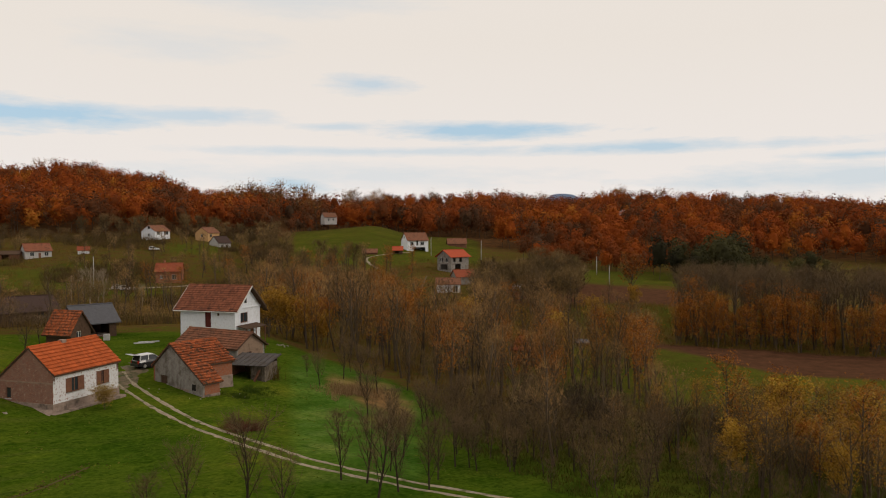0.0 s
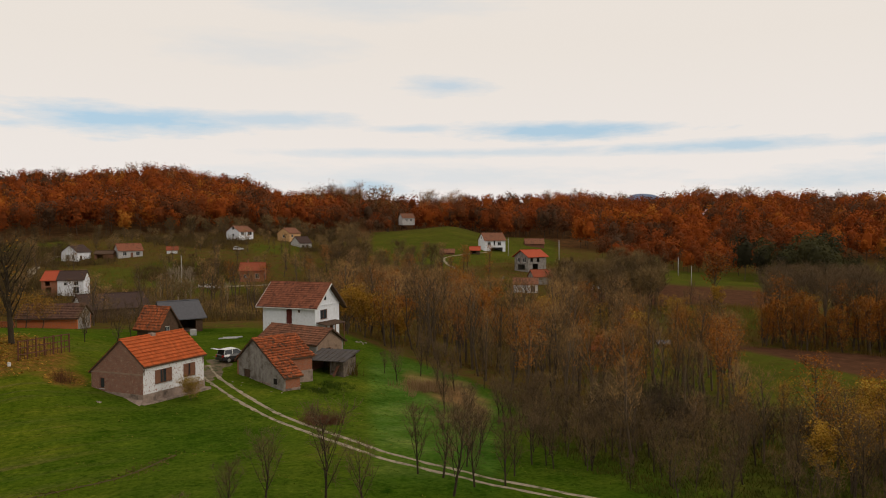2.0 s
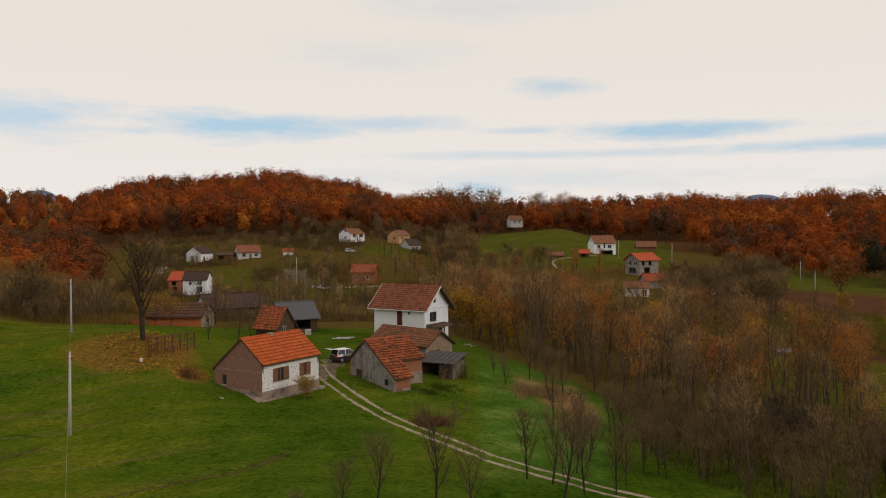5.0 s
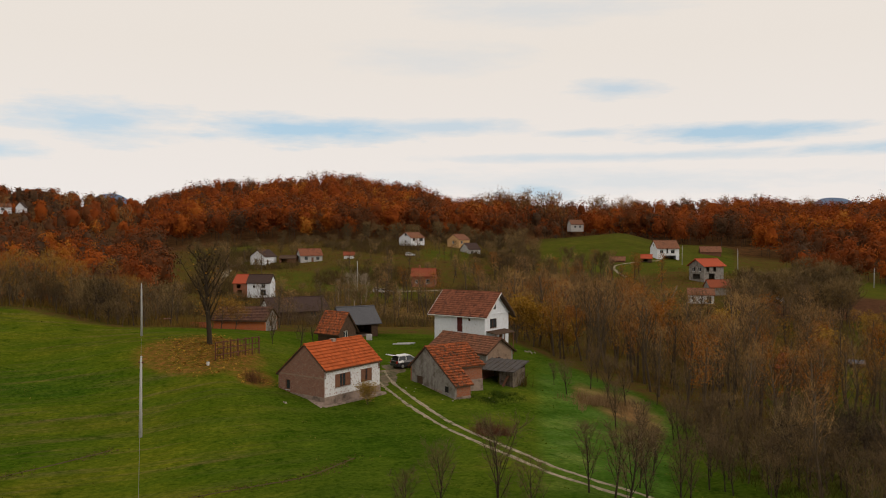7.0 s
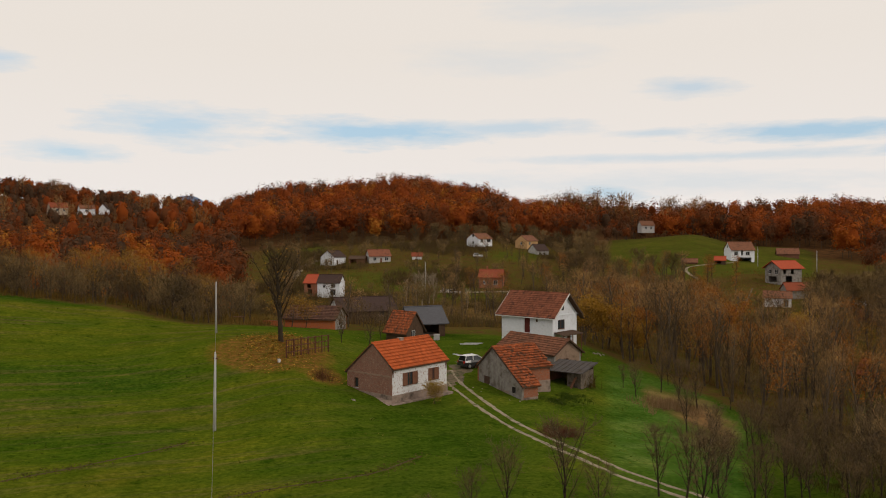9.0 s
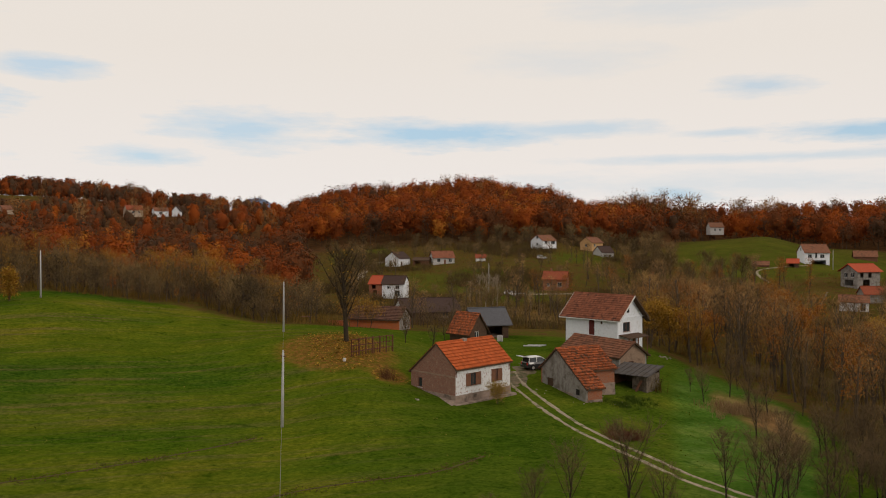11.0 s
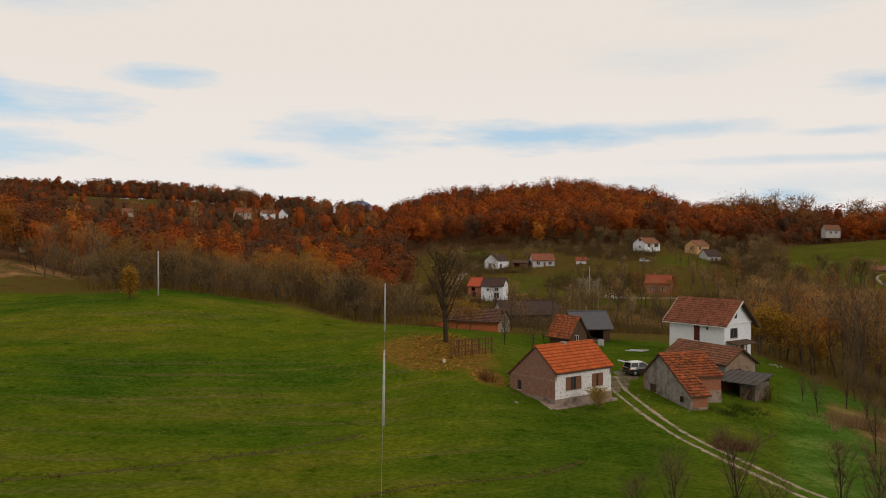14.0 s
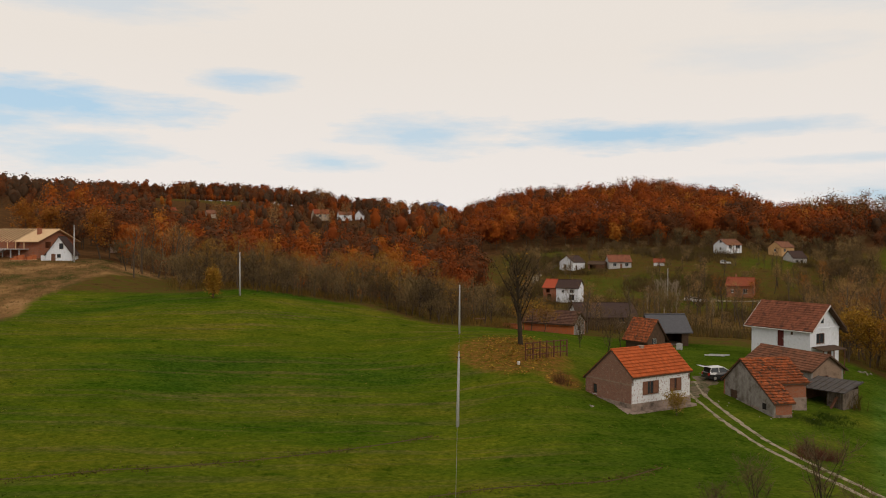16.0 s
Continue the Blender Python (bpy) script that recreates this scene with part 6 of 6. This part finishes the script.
for k, (az, d, s) in enumerate([(12.2, 128, 1.0), (11.0, 130, 1.0), (9.7, 134, 0.9), (8.6, 131, 0.7)]):
    p = spot(az, d)
    make_tree("yellow_tree", pose(p.x, p.y, p.z - 0.1, 0, 0, 50 * k), "dense golden-yellow tree behind the white house", 30 + k, 8.0 * s, limbs=18, first=0.12, spread=0.26, up=0.8, twigs=200, leaves=4200, leaf_mat="leaf_gold", leaf_size=0.115, hue=0.55, group="golden trees behind the house")
for k, (az, d, h) in enumerate(((31.75, 123, 4.6), (32.7, 124, 5.2), (33.3, 126, 4.4))):
    p = spot(az, d)
    make_tree("garden_tree", pose(p.x, p.y, p.z - 0.1), "small garden tree with sparse golden leaves before the shed", 34 + 200 * k, h, limbs=14, first=0.2, spread=0.38, up=0.45, twigs=260, leaves=1000, leaf_mat="leaf_gold", leaf_size=0.085, hue=0.45, group="garden trees")
p = spot(54.85, 122)
make_tree("golden_shrub", pose(p.x, p.y, p.z - 0.1), "upright golden shrub at the field edge", 33, 4.9, limbs=26, first=0.0, spread=0.12, up=0.8, twigs=300, leaves=3600, leaf_mat="leaf_gold", leaf_size=0.12, hue=0.45, category="shrub")
far_woods("dark_firs", "clump of dark green trees before the forest", [(-20.2, -15.2, 285, 330, 8.0, 15, 0.4, 0.15), (-25, -20.2, 300, 330, 9.0, 11, 0.7, 0.15)], "leaf_green", G)

# ---------- vehicles ----------


def paint(name, colour, rough=0.35):
    m = material(name, colour, rough=rough, vary=0.06, bump=0)
    m.node_tree.nodes["Principled BSDF"].inputs["Coat Weight"].default_value = 0.4
    return m


M["silver_paint"] = paint("silver_paint", (0.55, 0.55, 0.54))
M["black_paint"] = paint("black_paint", (0.02, 0.02, 0.022))
M["white_paint"] = paint("white_paint", (0.72, 0.72, 0.72))
M["rubber"] = material("rubber", (0.018, 0.018, 0.018), bump=0)
M["steel"] = material("steel", (0.5, 0.5, 0.5), rough=0.4, metal=0.8, bump=0)
M["lamp_red"] = material("lamp_red", (0.35, 0.02, 0.015), rough=0.3, bump=0)


def car(name, m, label, body_paint, tailgate=False, bonnet=False, group="", top=None):
    """A hatchback, 4.1 m long: lofted body, glazed cabin, wheels, lamps; tail at x = 0."""
    ob = thing(name, m, label, "car", group)
    secs = [(0.0, 0.62, 0.45, 0.86), (0.15, 0.80, 0.28, 0.95), (0.9, 0.84, 0.22, 0.96), (2.9, 0.84, 0.22, 0.94), (3.7, 0.80, 0.24, 0.86), (4.05, 0.66, 0.34, 0.70)]
    s = Shape()
    for x, w, z0, z1 in secs:
        s.v += [(x, -w, z0), (x, -w * 1.0, z1 * 0.75), (x, -w * 0.9, z1), (x, w * 0.9, z1), (x, w, z1 * 0.75), (x, w, z0)]
    for i in range(len(secs) - 1):
        for k in range(6):
            a, b = i * 6 + k, i * 6 + (k + 1) % 6
            s.f.append((a, a + 6, b + 6, b))
    s.f += [tuple(range(6)), tuple(range(len(s.v) - 6, len(s.v)))[::-1]]
    body = part("body", s, body_paint, ob)
    cab = [(0.12, 0.74, 0.95), (0.35, 0.60, 1.46), (1.9, 0.60, 1.50), (2.85, 0.74, 0.95)]
    part("roof", Shape().hexa([(0.33, -0.62, 1.43), (1.95, -0.62, 1.46), (1.95, 0.62, 1.46), (0.33, 0.62, 1.43), (0.38, -0.56, 1.5), (1.88, -0.56, 1.53), (1.88, 0.56, 1.53), (0.38, 0.56, 1.5)]), top or body_paint, ob)
    for y in (-1, 1):
        g = Shape().hexa([(0.3, y * 0.70, 0.95), (2.65, y * 0.70, 0.95), (2.65, y * 0.74, 0.95), (0.3, y * 0.74, 0.95), (0.42, y * 0.56, 1.43), (1.9, y * 0.56, 1.45), (1.9, y * 0.61, 1.45), (0.42, y * 0.61, 1.43)])
        part("side_window", g, "glass", ob)
        for xa, xb in ((0.2, 0.36), (1.25, 1.3), (2.75, 1.93)):
            part("pillar", Shape().beam((xa, y * 0.745, 0.95), (xb if xa != 1.25 else 1.27, y * 0.625, 1.46), 0.07), top or body_paint, ob)
        part("mirror", Shape().box(2.4, y * 0.86 - 0.08, 0.95, 2.55, y * 0.86 + 0.08, 1.08), "black_paint", ob)
        part("tail_light", Shape().box(-0.02, y * 0.62 - 0.1, 0.62, 0.12, y * 0.62 + 0.1, 0.9), "lamp_red", ob)
        part("headlight", Shape().box(3.85, y * 0.58 - 0.14, 0.55, 4.06, y * 0.58 + 0.14, 0.68), "glass", ob)
    part("windscreen", Shape().hexa([(2.82, -0.68, 0.95), (2.86, -0.68, 0.95), (2.86, 0.68, 0.95), (2.82, 0.68, 0.95), (1.9, -0.56, 1.46), (1.94, -0.56, 1.46), (1.94, 0.56, 1.46), (1.9, 0.56, 1.46)]), "glass", ob)
    part("bumper", Shape().box(-0.08, -0.72, 0.3, 0.08, 0.72, 0.55), "black_paint", ob)
    part("bumper", Shape().box(3.98, -0.68, 0.26, 4.12, 0.68, 0.5), "black_paint", ob)
    if tailgate:
        # near-black panel painted as the shaded inside of the open boot
        part("boot_opening", Shape().hexa([(0.03, -0.6, 0.6), (0.08, -0.6, 0.6), (0.08, 0.6, 0.6), (0.03, 0.6, 0.6), (0.2, -0.52, 1.42), (0.3, -0.52, 1.42), (0.3, 0.52, 1.42), (0.2, 0.52, 1.42)]), "dark_void", ob)
        gate = part("tailgate", Shape().hexa([(-0.75, -0.58, 1.62), (0.35, -0.58, 1.5), (0.35, 0.58, 1.5), (-0.75, 0.58, 1.62), (-0.75, -0.55, 1.69), (0.35, -0.55, 1.56), (0.35, 0.55, 1.56), (-0.75, 0.55, 1.69)]), "white_paint", ob)
        part("rear_window", Shape().hexa([(-0.3, -0.45, 1.645), (0.25, -0.45, 1.58), (0.25, 0.45, 1.58), (-0.3, 0.45, 1.645), (-0.3, -0.45, 1.655), (0.25, -0.45, 1.59), (0.25, 0.45, 1.59), (-0.3, 0.45, 1.655)]), "glass", gate)
    else:
        part("rear_window", Shape().hexa([(0.1, -0.66, 0.97), (0.14, -0.66, 0.97), (0.14, 0.66, 0.97), (0.1, 0.66, 0.97), (0.3, -0.55, 1.43), (0.34, -0.55, 1.43), (0.34, 0.55, 1.43), (0.3, 0.55, 1.43)]), "glass", ob)
    if bonnet:
        part("bonnet", Shape().hexa([(2.85, -0.66, 0.97), (3.6, -0.62, 1.7), (3.6, 0.62, 1.7), (2.85, 0.66, 0.97), (2.8, -0.66, 1.02), (3.55, -0.62, 1.74), (3.55, 0.62, 1.74), (2.8, 0.66, 1.02)]), body_paint, ob)
    for x in (0.72, 3.3):
        for y in (-0.76, 0.76):
            w = part("wheel", Shape().tube([(x, y - 0.1, 0.31), (x, y - 0.07, 0.31), (x, y + 0.07, 0.31), (x, y + 0.1, 0.31)], [0.27, 0.31, 0.31, 0.27], 14), "rubber", ob)
            part("rim", Shape().tube([(x, y - 0.11, 0.31), (x, y + 0.11, 0.31)], [0.19, 0.19], 10), "steel", w)
    return ob


def parked(az, dist, turn):
    p = spot(az, dist)
    return pose(p.x, p.y, p.z + 0.04, 0, 0, turn)


car("hatchback", parked(20.9, 94.6, 52), "black and silver hatchback with its tailgate raised in the yard", "black_paint", tailgate=True, top="silver_paint")
car("dark_car", parked(16.7, 98.6, 197), "dark car with its bonnet up behind the barn", "black_paint", bonnet=True)
car("white_car", parked(21.75, 262.0, 10), "white car parked on the village lane", "white_paint", group="cars in the village")
car("white_car", parked(22.3, 264.0, 15), "white car parked on the village lane", "white_paint", group="cars in the village")
car("grey_car", parked(20.0, 330.0, 20), "pale car parked below the white house", "silver_paint", group="cars in the village")
draped("village_road", "pale concrete road before the brick house", [(22.6, 265), (21.0, 267), (19.8, 269), (18.2, 270), (17.0, 272)], 1.6, "dirt", 0.12, 8, 2.0)

# ---------- trellis, bench, planks and garden clutter ----------
a, b = spot(33.1, 88.5), spot(30.2, 94.0)
tr = thing("vine_trellis", pose(a.x, a.y, a.z), "rusty iron trellis fence beside the walnut tree", "fence")
d = b - a
for k in range(7):
    q = d * (k / 6)
    z = float(land(a.x + q.x, a.y + q.y)) - a.z
    part("post", Shape().beam((q.x, q.y, z - 0.4), (q.x, q.y, z + 1.95), 0.1), "rust", tr)
for h in (0.6, 1.25, 1.9):
    part("rail", Shape().beam((0, 0, h), (d.x, d.y, d.z + h), 0.09), "rust", tr)
for k in range(14):
    q = d * ((k + 0.5) / 14)
    part("bar", Shape().beam((q.x, q.y, d.z * (k + 0.5) / 14 + 0.1), (q.x + 0.1, q.y, d.z * (k + 0.5) / 14 + 1.9), 0.035), "rust", tr)
p = spot(33.6, 87.2)
part("pail", Shape().tube([(0, 0, 0), (0, 0, 0.35)], [0.14, 0.17], 10), "white_trim", thing("pail", pose(p.x, p.y, p.z), "white pail standing in the grass by the trellis", "bucket"))
p = spot(36.29, 126.5)
bn = thing("garden_table", pose(p.x, p.y, p.z, 0, 0, 30), "weathered dark wooden table at the meadow edge", "table")
part("tabletop", Shape().box(-0.9, -0.4, 0.7, 0.9, 0.4, 0.78), "wood_brown", bn)
for x in (-0.7, 0.7):
    for y in (-0.3, 0.3):
        part("leg", Shape().box(x - 0.05, y - 0.05, -0.2, x + 0.05, y + 0.05, 0.7), "wood_dark", bn)
for az, d0, turn in ((20.3, 114, 20), (20.0, 115, 24)):
    p = spot(az, d0)
    pl = thing("plank", pose(p.x, p.y, p.z + 0.02, 0, 0, turn), "pale sawn plank lying on the grass", "plank", "planks")
    part("board", Shape().box(-1.3, -0.15, 0, 1.3, 0.15, 0.12), "concrete", pl)
RK = random.Random(4)
M["pale_stone"] = material("pale_stone", (0.26, 0.22, 0.17), vary=0.25)


def rubble(az, dist, n, spread, size, label, name="rubble_stone", mat="pale_stone", group="rubble"):
    for _ in range(n):
        p = spot(az, dist) + Vector((RK.gauss(0, spread), RK.gauss(0, spread), 0))
        z = float(land(p.x, p.y))
        r = size * RK.uniform(0.6, 1.4)
        s = Shape().hexa([(-r, -r * 0.7, -r * 0.3), (r * RK.uniform(0.7, 1), -r * 0.8, -r * 0.3), (r, r * RK.uniform(0.6, 0.9), -r * 0.3), (-r * 0.8, r * 0.8, -r * 0.3), (-r * 0.6, -r * 0.4, r * 0.6), (r * 0.6, -r * 0.5, r * RK.uniform(0.4, 0.7)), (r * 0.55, r * 0.5, r * 0.6), (-r * 0.5, r * 0.5, r * 0.5)])
        ob = new(name, s.mesh(name, M[mat]))
        ob.matrix_world = pose(p.x, p.y, z + r * 0.15, 0, 0, RK.uniform(0, 360))
        tagged(ob, label, "stone", group)


rubble(11.2, 119, 7, 0.6, 0.17, "white stone in the grass beside the house")
rubble(16.4, 82.6, 4, 0.7, 0.09, "broken stone at the foot of the barn wall")
rubble(14.6, 84.6, 4, 0.8, 0.09, "broken stone at the foot of the barn wall")
rubble(19.6, 86, 4, 1.0, 0.10, "stone beside the farm track")
rubble(28.6, 77, 2, 0.3, 0.13, "pale stone beside the cottage")
p = spot(22.6, 118.5)
part("block", Shape().box(-0.4, -0.3, -0.2, 0.4, 0.3, 0.8), "concrete", thing("concrete_block", pose(p.x, p.y, p.z, 0, 0, 15), "concrete block standing beside the open barn", "block"))
# low wall and pale sheeting beyond the outbuilding
a, b = spot(-3.2, 238), spot(-5.8, 243)
for k in range(7):
    q0, q1 = a.lerp(b, k / 7), a.lerp(b, (k + 0.85) / 7)
    sh = thing("white_sheet_stack", pose(q0.x, q0.y, float(land(q0.x, q0.y))), "stack of white sheets beside the outbuilding", "stack", "white stacks")
    part("pile", Shape().beam((0, 0, 0.6), (q1.x - q0.x, q1.y - q0.y, 0.6), 0.9, 1.3), "white_plaster", sh)
p = spot(-9.3, 149)
sh = thing("blue_roofed_hut", pose(p.x, p.y, p.z, 0, 0, -8), "low hut with a bluish sheet roof by the field", "hut")
part("wall", Shape().box(0, 0, -0.5, 2.2, 2.0, 0.7), "wood_dark", sh)
part("roof", Shape().hexa([(-0.2, -0.3, 0.7), (2.4, -0.3, 0.7), (2.4, 2.3, 1.0), (-0.2, 2.3, 1.0), (-0.2, -0.3, 0.78), (2.4, -0.3, 0.78), (2.4, 2.3, 1.08), (-0.2, 2.3, 1.08)]), "sheet_blue", sh)

# ---------- low growth: tufts, dead stems, reeds ----------


def blades(name, label, places, height, width, colours, rng, per=9, spread=0.25, category="grass", bend=0.5):
    """Clumps of upright blades as one object of stuff; places: n x 2."""
    n = len(places)
    base = np.repeat(np.column_stack([places, land(places[:, 0], places[:, 1]) - 0.03]), per, 0)
    hh = np.repeat(height * rng.uniform(0.6, 1.4, n), per) * rng.uniform(0.6, 1.2, n * per)
    base[:, :2] += rng.normal(0, spread, (n * per, 2)) * np.minimum(1, hh / height)[:, None]
    a = rng.uniform(0, 2 * np.pi, n * per)
    side = np.column_stack([np.cos(a), np.sin(a), 0 * a]) * width / 2
    tip = base + np.column_stack([rng.normal(0, bend * 0.5, n * per) * hh, rng.normal(0, bend * 0.5, n * per) * hh, hh])
    v = np.stack([base - side, base + side, tip], 1).reshape(-1, 3)
    me = bpy.data.meshes.new(name)
    me.vertices.add(len(v))
    me.vertices.foreach_set("co", v.astype(np.float32).ravel())
    me.loops.add(len(v))
    me.loops.foreach_set("vertex_index", np.arange(len(v), dtype=np.int32))
    me.polygons.add(len(v) // 3)
    me.polygons.foreach_set("loop_start", np.arange(0, len(v), 3, dtype=np.int32))
    me.attributes.new("hue", "FLOAT", "POINT").data.foreach_set("value", np.repeat(np.repeat(rng.uniform(0, 0.9, n), per), 3).astype(np.float32))
    me.materials.append(leaf_material(name + "_blades", colours))
    me.update(calc_edges=True)
    return tagged(new(name, me), label, category, kind="stuff")


def sector(rng, n, a0, a1, r0, r1, rule=None):
    az, r = rng.uniform(a0, a1, n), np.sqrt(rng.uniform(r0 * r0, r1 * r1, n))
    if rule is not None:
        keep = rule(az, r)
        az, r = az[keep], r[keep]
    return np.column_stack([-np.sin(np.radians(az)) * r, np.cos(np.radians(az)) * r])


B = np.random.default_rng(3)
edges = lambda az: bands(az, GRASS_EDGE)
blades("grass_tufts", "tufts of longer dark and straw grass in the meadow", np.concatenate([
    sector(B, 2600, -4, 70, 36, 130, lambda a, r: r < edges(a) - 1)]), 0.09, 0.16, [(0.05, 0.085, 0.006), (0.07, 0.105, 0.007), (0.10, 0.12, 0.010), (0.16, 0.14, 0.025)], B, 6, 0.4, bend=2.2)
blades("undergrowth", "brown dead stems and scrub on the woodland floor", np.concatenate([
    sector(B, 4800, -30, 13, 72, 215, lambda a, r: (r > edges(a) + 8) & ~((a < -8) & (r > 100) & (r < 152))),
    sector(B, 2400, 34, 57.5, 110, 190, lambda a, r: (r > edges(a) + 1) & (r < edges(a) + 40)),
    sector(B, 3000, 12, 36, 140, 400), sector(B, 900, -5, 12, 200, 300)]), 1.3, 0.07, [(0.08, 0.050, 0.014), (0.14, 0.085, 0.022), (0.20, 0.115, 0.026), (0.125, 0.10, 0.018)], B, 10, 0.7, "scrub")
blades("low_scrub", "low olive and brown scrub under the small trees", sector(B, 2600, -31, 4, 46, 80, lambda a, r: r > edges(a) - 3), 0.4, 0.09, [(0.045, 0.050, 0.008), (0.075, 0.070, 0.012), (0.06, 0.080, 0.010), (0.11, 0.085, 0.020)], B, 10, 0.5, "scrub", 1.0)
vs = sector(B, 5200, 11, 37, 150, 405)
vs = vs[(np.sin(vs[:, 0] * 0.09 + 1.7 * np.sin(vs[:, 1] * 0.06)) + np.sin(vs[:, 1] * 0.11 + vs[:, 0] * 0.03) > 0.35)]
far_off = np.ones(len(vs), bool)
for hx, hy, hr in HOUSES:
    far_off &= np.hypot(vs[:, 0] - hx, vs[:, 1] - hy) > hr + 2.5
blades("thicket", "dark brown leafless thickets between the village gardens", vs[far_off], 2.6, 0.11, [(0.05, 0.035, 0.016), (0.085, 0.056, 0.024), (0.11, 0.07, 0.03), (0.09, 0.08, 0.022)], B, 26, 1.3, "thicket", 0.5)
blades("dry_reeds", "clump of tall pale dry reeds on the slope", np.concatenate([
    spot(6.7, 90.5).xy[:] + B.normal(0, 1.4, (110, 2)), spot(5.2, 91.5).xy[:] + B.normal(0, 1.2, (18, 2))]), 0.85, 0.05, [(0.17, 0.10, 0.045), (0.27, 0.17, 0.08), (0.34, 0.23, 0.12)], B, 14, 0.3, "reeds", 0.4)
blades("brush_heap", "heap of reddish brushwood above the track", spot(13.8, 70).xy[:] + B.normal(0, 0.8, (60, 2)), 0.8, 0.04, [(0.08, 0.03, 0.02), (0.13, 0.05, 0.03), (0.10, 0.06, 0.03)], B, 16, 0.35, "brushwood", 1.2)
blades("pruned_bush", "reddish-brown leafless bush in fallen leaves", spot(30.6, 83).xy[:] + B.normal(0, 0.4, (14, 2)), 1.2, 0.04, [(0.09, 0.04, 0.02), (0.15, 0.07, 0.03), (0.2, 0.12, 0.03)], B, 14, 0.3, "bush", 0.6)
p = spot(22.75, 78.4)
make_tree("yellow_bush", pose(p.x, p.y, p.z - 0.05), "round yellow-olive bush against the cottage wall", 210, 2.1, limbs=30, first=0.0, spread=0.42, up=0.7, sub=5, near=True, twigs=900, twig_len=0.45, twig_w=0.014, fork=0.7, r0=0.02, leaves=2300, leaf_mat="leaf_olive", leaf_size=0.05, hue=0.35, category="bush")
worn_places = []
for line in WORN:
    pts = [spot(*q) for q in line]
    for p, q in zip(pts, pts[1:]):
        for _ in range(int((q - p).length * 9)):
            c = p.lerp(q, B.uniform())
            if noise.noise((c.x * 0.25, c.y * 0.25, 2)) > -0.15:
                worn_places.append((c.x + B.normal(0, 0.35), c.y + B.normal(0, 0.35)))
blades("dead_grass", "dead brown and straw grass along the worn lines", np.array(worn_places), 0.1, 0.14, [(0.05, 0.035, 0.012), (0.09, 0.065, 0.02), (0.13, 0.10, 0.03), (0.05, 0.06, 0.01)], B, 6, 0.3, "grass", 2.0)
blades("stubble", "dry tan stubble grass of the fallow field", sector(B, 2600, 56, 70, 95, 200, lambda a, r: r > bands(a, DRY_EDGE)), 0.25, 0.12, [(0.09, 0.06, 0.02), (0.19, 0.11, 0.045), (0.28, 0.17, 0.075), (0.12, 0.10, 0.025)], B, 6, 0.5, "grass", 1.2)
FL = np.random.default_rng(12)
c = np.concatenate([sector(FL, 5200, 30.8, 37.2, 82, 106, lambda a, r: np.hypot((a - 33.9) / 3.0, (r - 93) / 10.0) < FL.uniform(0.2, 1.05, len(a))), spot(30.4, 84).xy[:] + FL.normal(0, 0.9, (160, 2))])
fallen = np.column_stack([c, land(c[:, 0], c[:, 1]) + 0.05])
tagged(new("fallen_leaves", soup("fallen_leaves", fallen, 0.13, M["leaf_gold"], FL.uniform(0.0, 0.75, len(fallen)), FL, 2.5)), "scattered yellow fallen leaves under the walnut tree", "leaves", kind="stuff")

part("tie_band", Shape().box(-0.03, 0.02, 2.47, 0.0, 6.25, 2.6), "brown_render", small)
for y0, y1, top in ((-0.004, 0.26, 3.3), (6.04, 6.304, 2.46)):
    part("brick_facing", Shape().box(-0.014, y0, 0.75, -0.002, y1, top), "patchy_brick", small)

blades("nettles", "dark green nettles and weeds below the barn", np.concatenate([spot(14.3, 84.3).xy[:] + B.normal(0, 0.8, (26, 2)), spot(13.0, 87).xy[:] + B.normal(0, 1.0, (26, 2))]), 0.3, 0.045, [(0.03, 0.055, 0.006), (0.045, 0.075, 0.008), (0.07, 0.09, 0.012)], B, 40, 0.4, "weeds", 1.6)
blades("garden_bush", "brownish-green bush beside the grey shed", spot(12.5, 93).xy[:] + B.normal(0, 0.6, (40, 2)), 1.5, 0.06, [(0.06, 0.05, 0.012), (0.12, 0.08, 0.02), (0.10, 0.09, 0.02)], B, 20, 0.3, "bush", 0.6)

# ---------- far mountains ----------


def mountain(az, width, height, label, dist=4400, base=20):
    """A far ridge, a long rounded body standing beyond the hills; its blue is painted haze."""
    s = Shape()
    n = 40
    rows = []
    for k in range(n + 1):
        u = k / n * 2 - 1
        a = az + u * width
        h = base + height * math.cos(u * math.pi / 2) ** 1.5 * (1 + 0.12 * noise.noise((u * 3, az, 0))) + 8 * noise.noise((u * 7, az, 4))
        ax = radians(a)
        for r, z in ((dist - 120, -60), (dist, h), (dist + 120, -60)):
            rows.append((-math.sin(ax) * r, math.cos(ax) * r, z))
    s.v = rows
    s.f = [(3 * k + j, 3 * k + j + 1, 3 * k + j + 4, 3 * k + j + 3) for k in range(n) for j in range(2)]
    return tagged(new("mountain", s.mesh("mountain", M["hazy_hill"], True)), label, "mountain", kind="structure")


# the blue of this base colour is distance haze painted onto the ridges
M["hazy_hill"] = material("hazy_hill", (0.16, 0.22, 0.33), vary=0.12, scale=0.004, fine_scale=0.03, bump=0)
mountain(39.5, 3.2, 204, "far mountain beyond the wooded hills, blue haze painted on")
mountain(15.6, 2.6, 160, "far mountain beyond the wooded hills, blue haze painted on")
mountain(-8.5, 4.0, 175, "far mountain beyond the wooded hills, blue haze painted on")
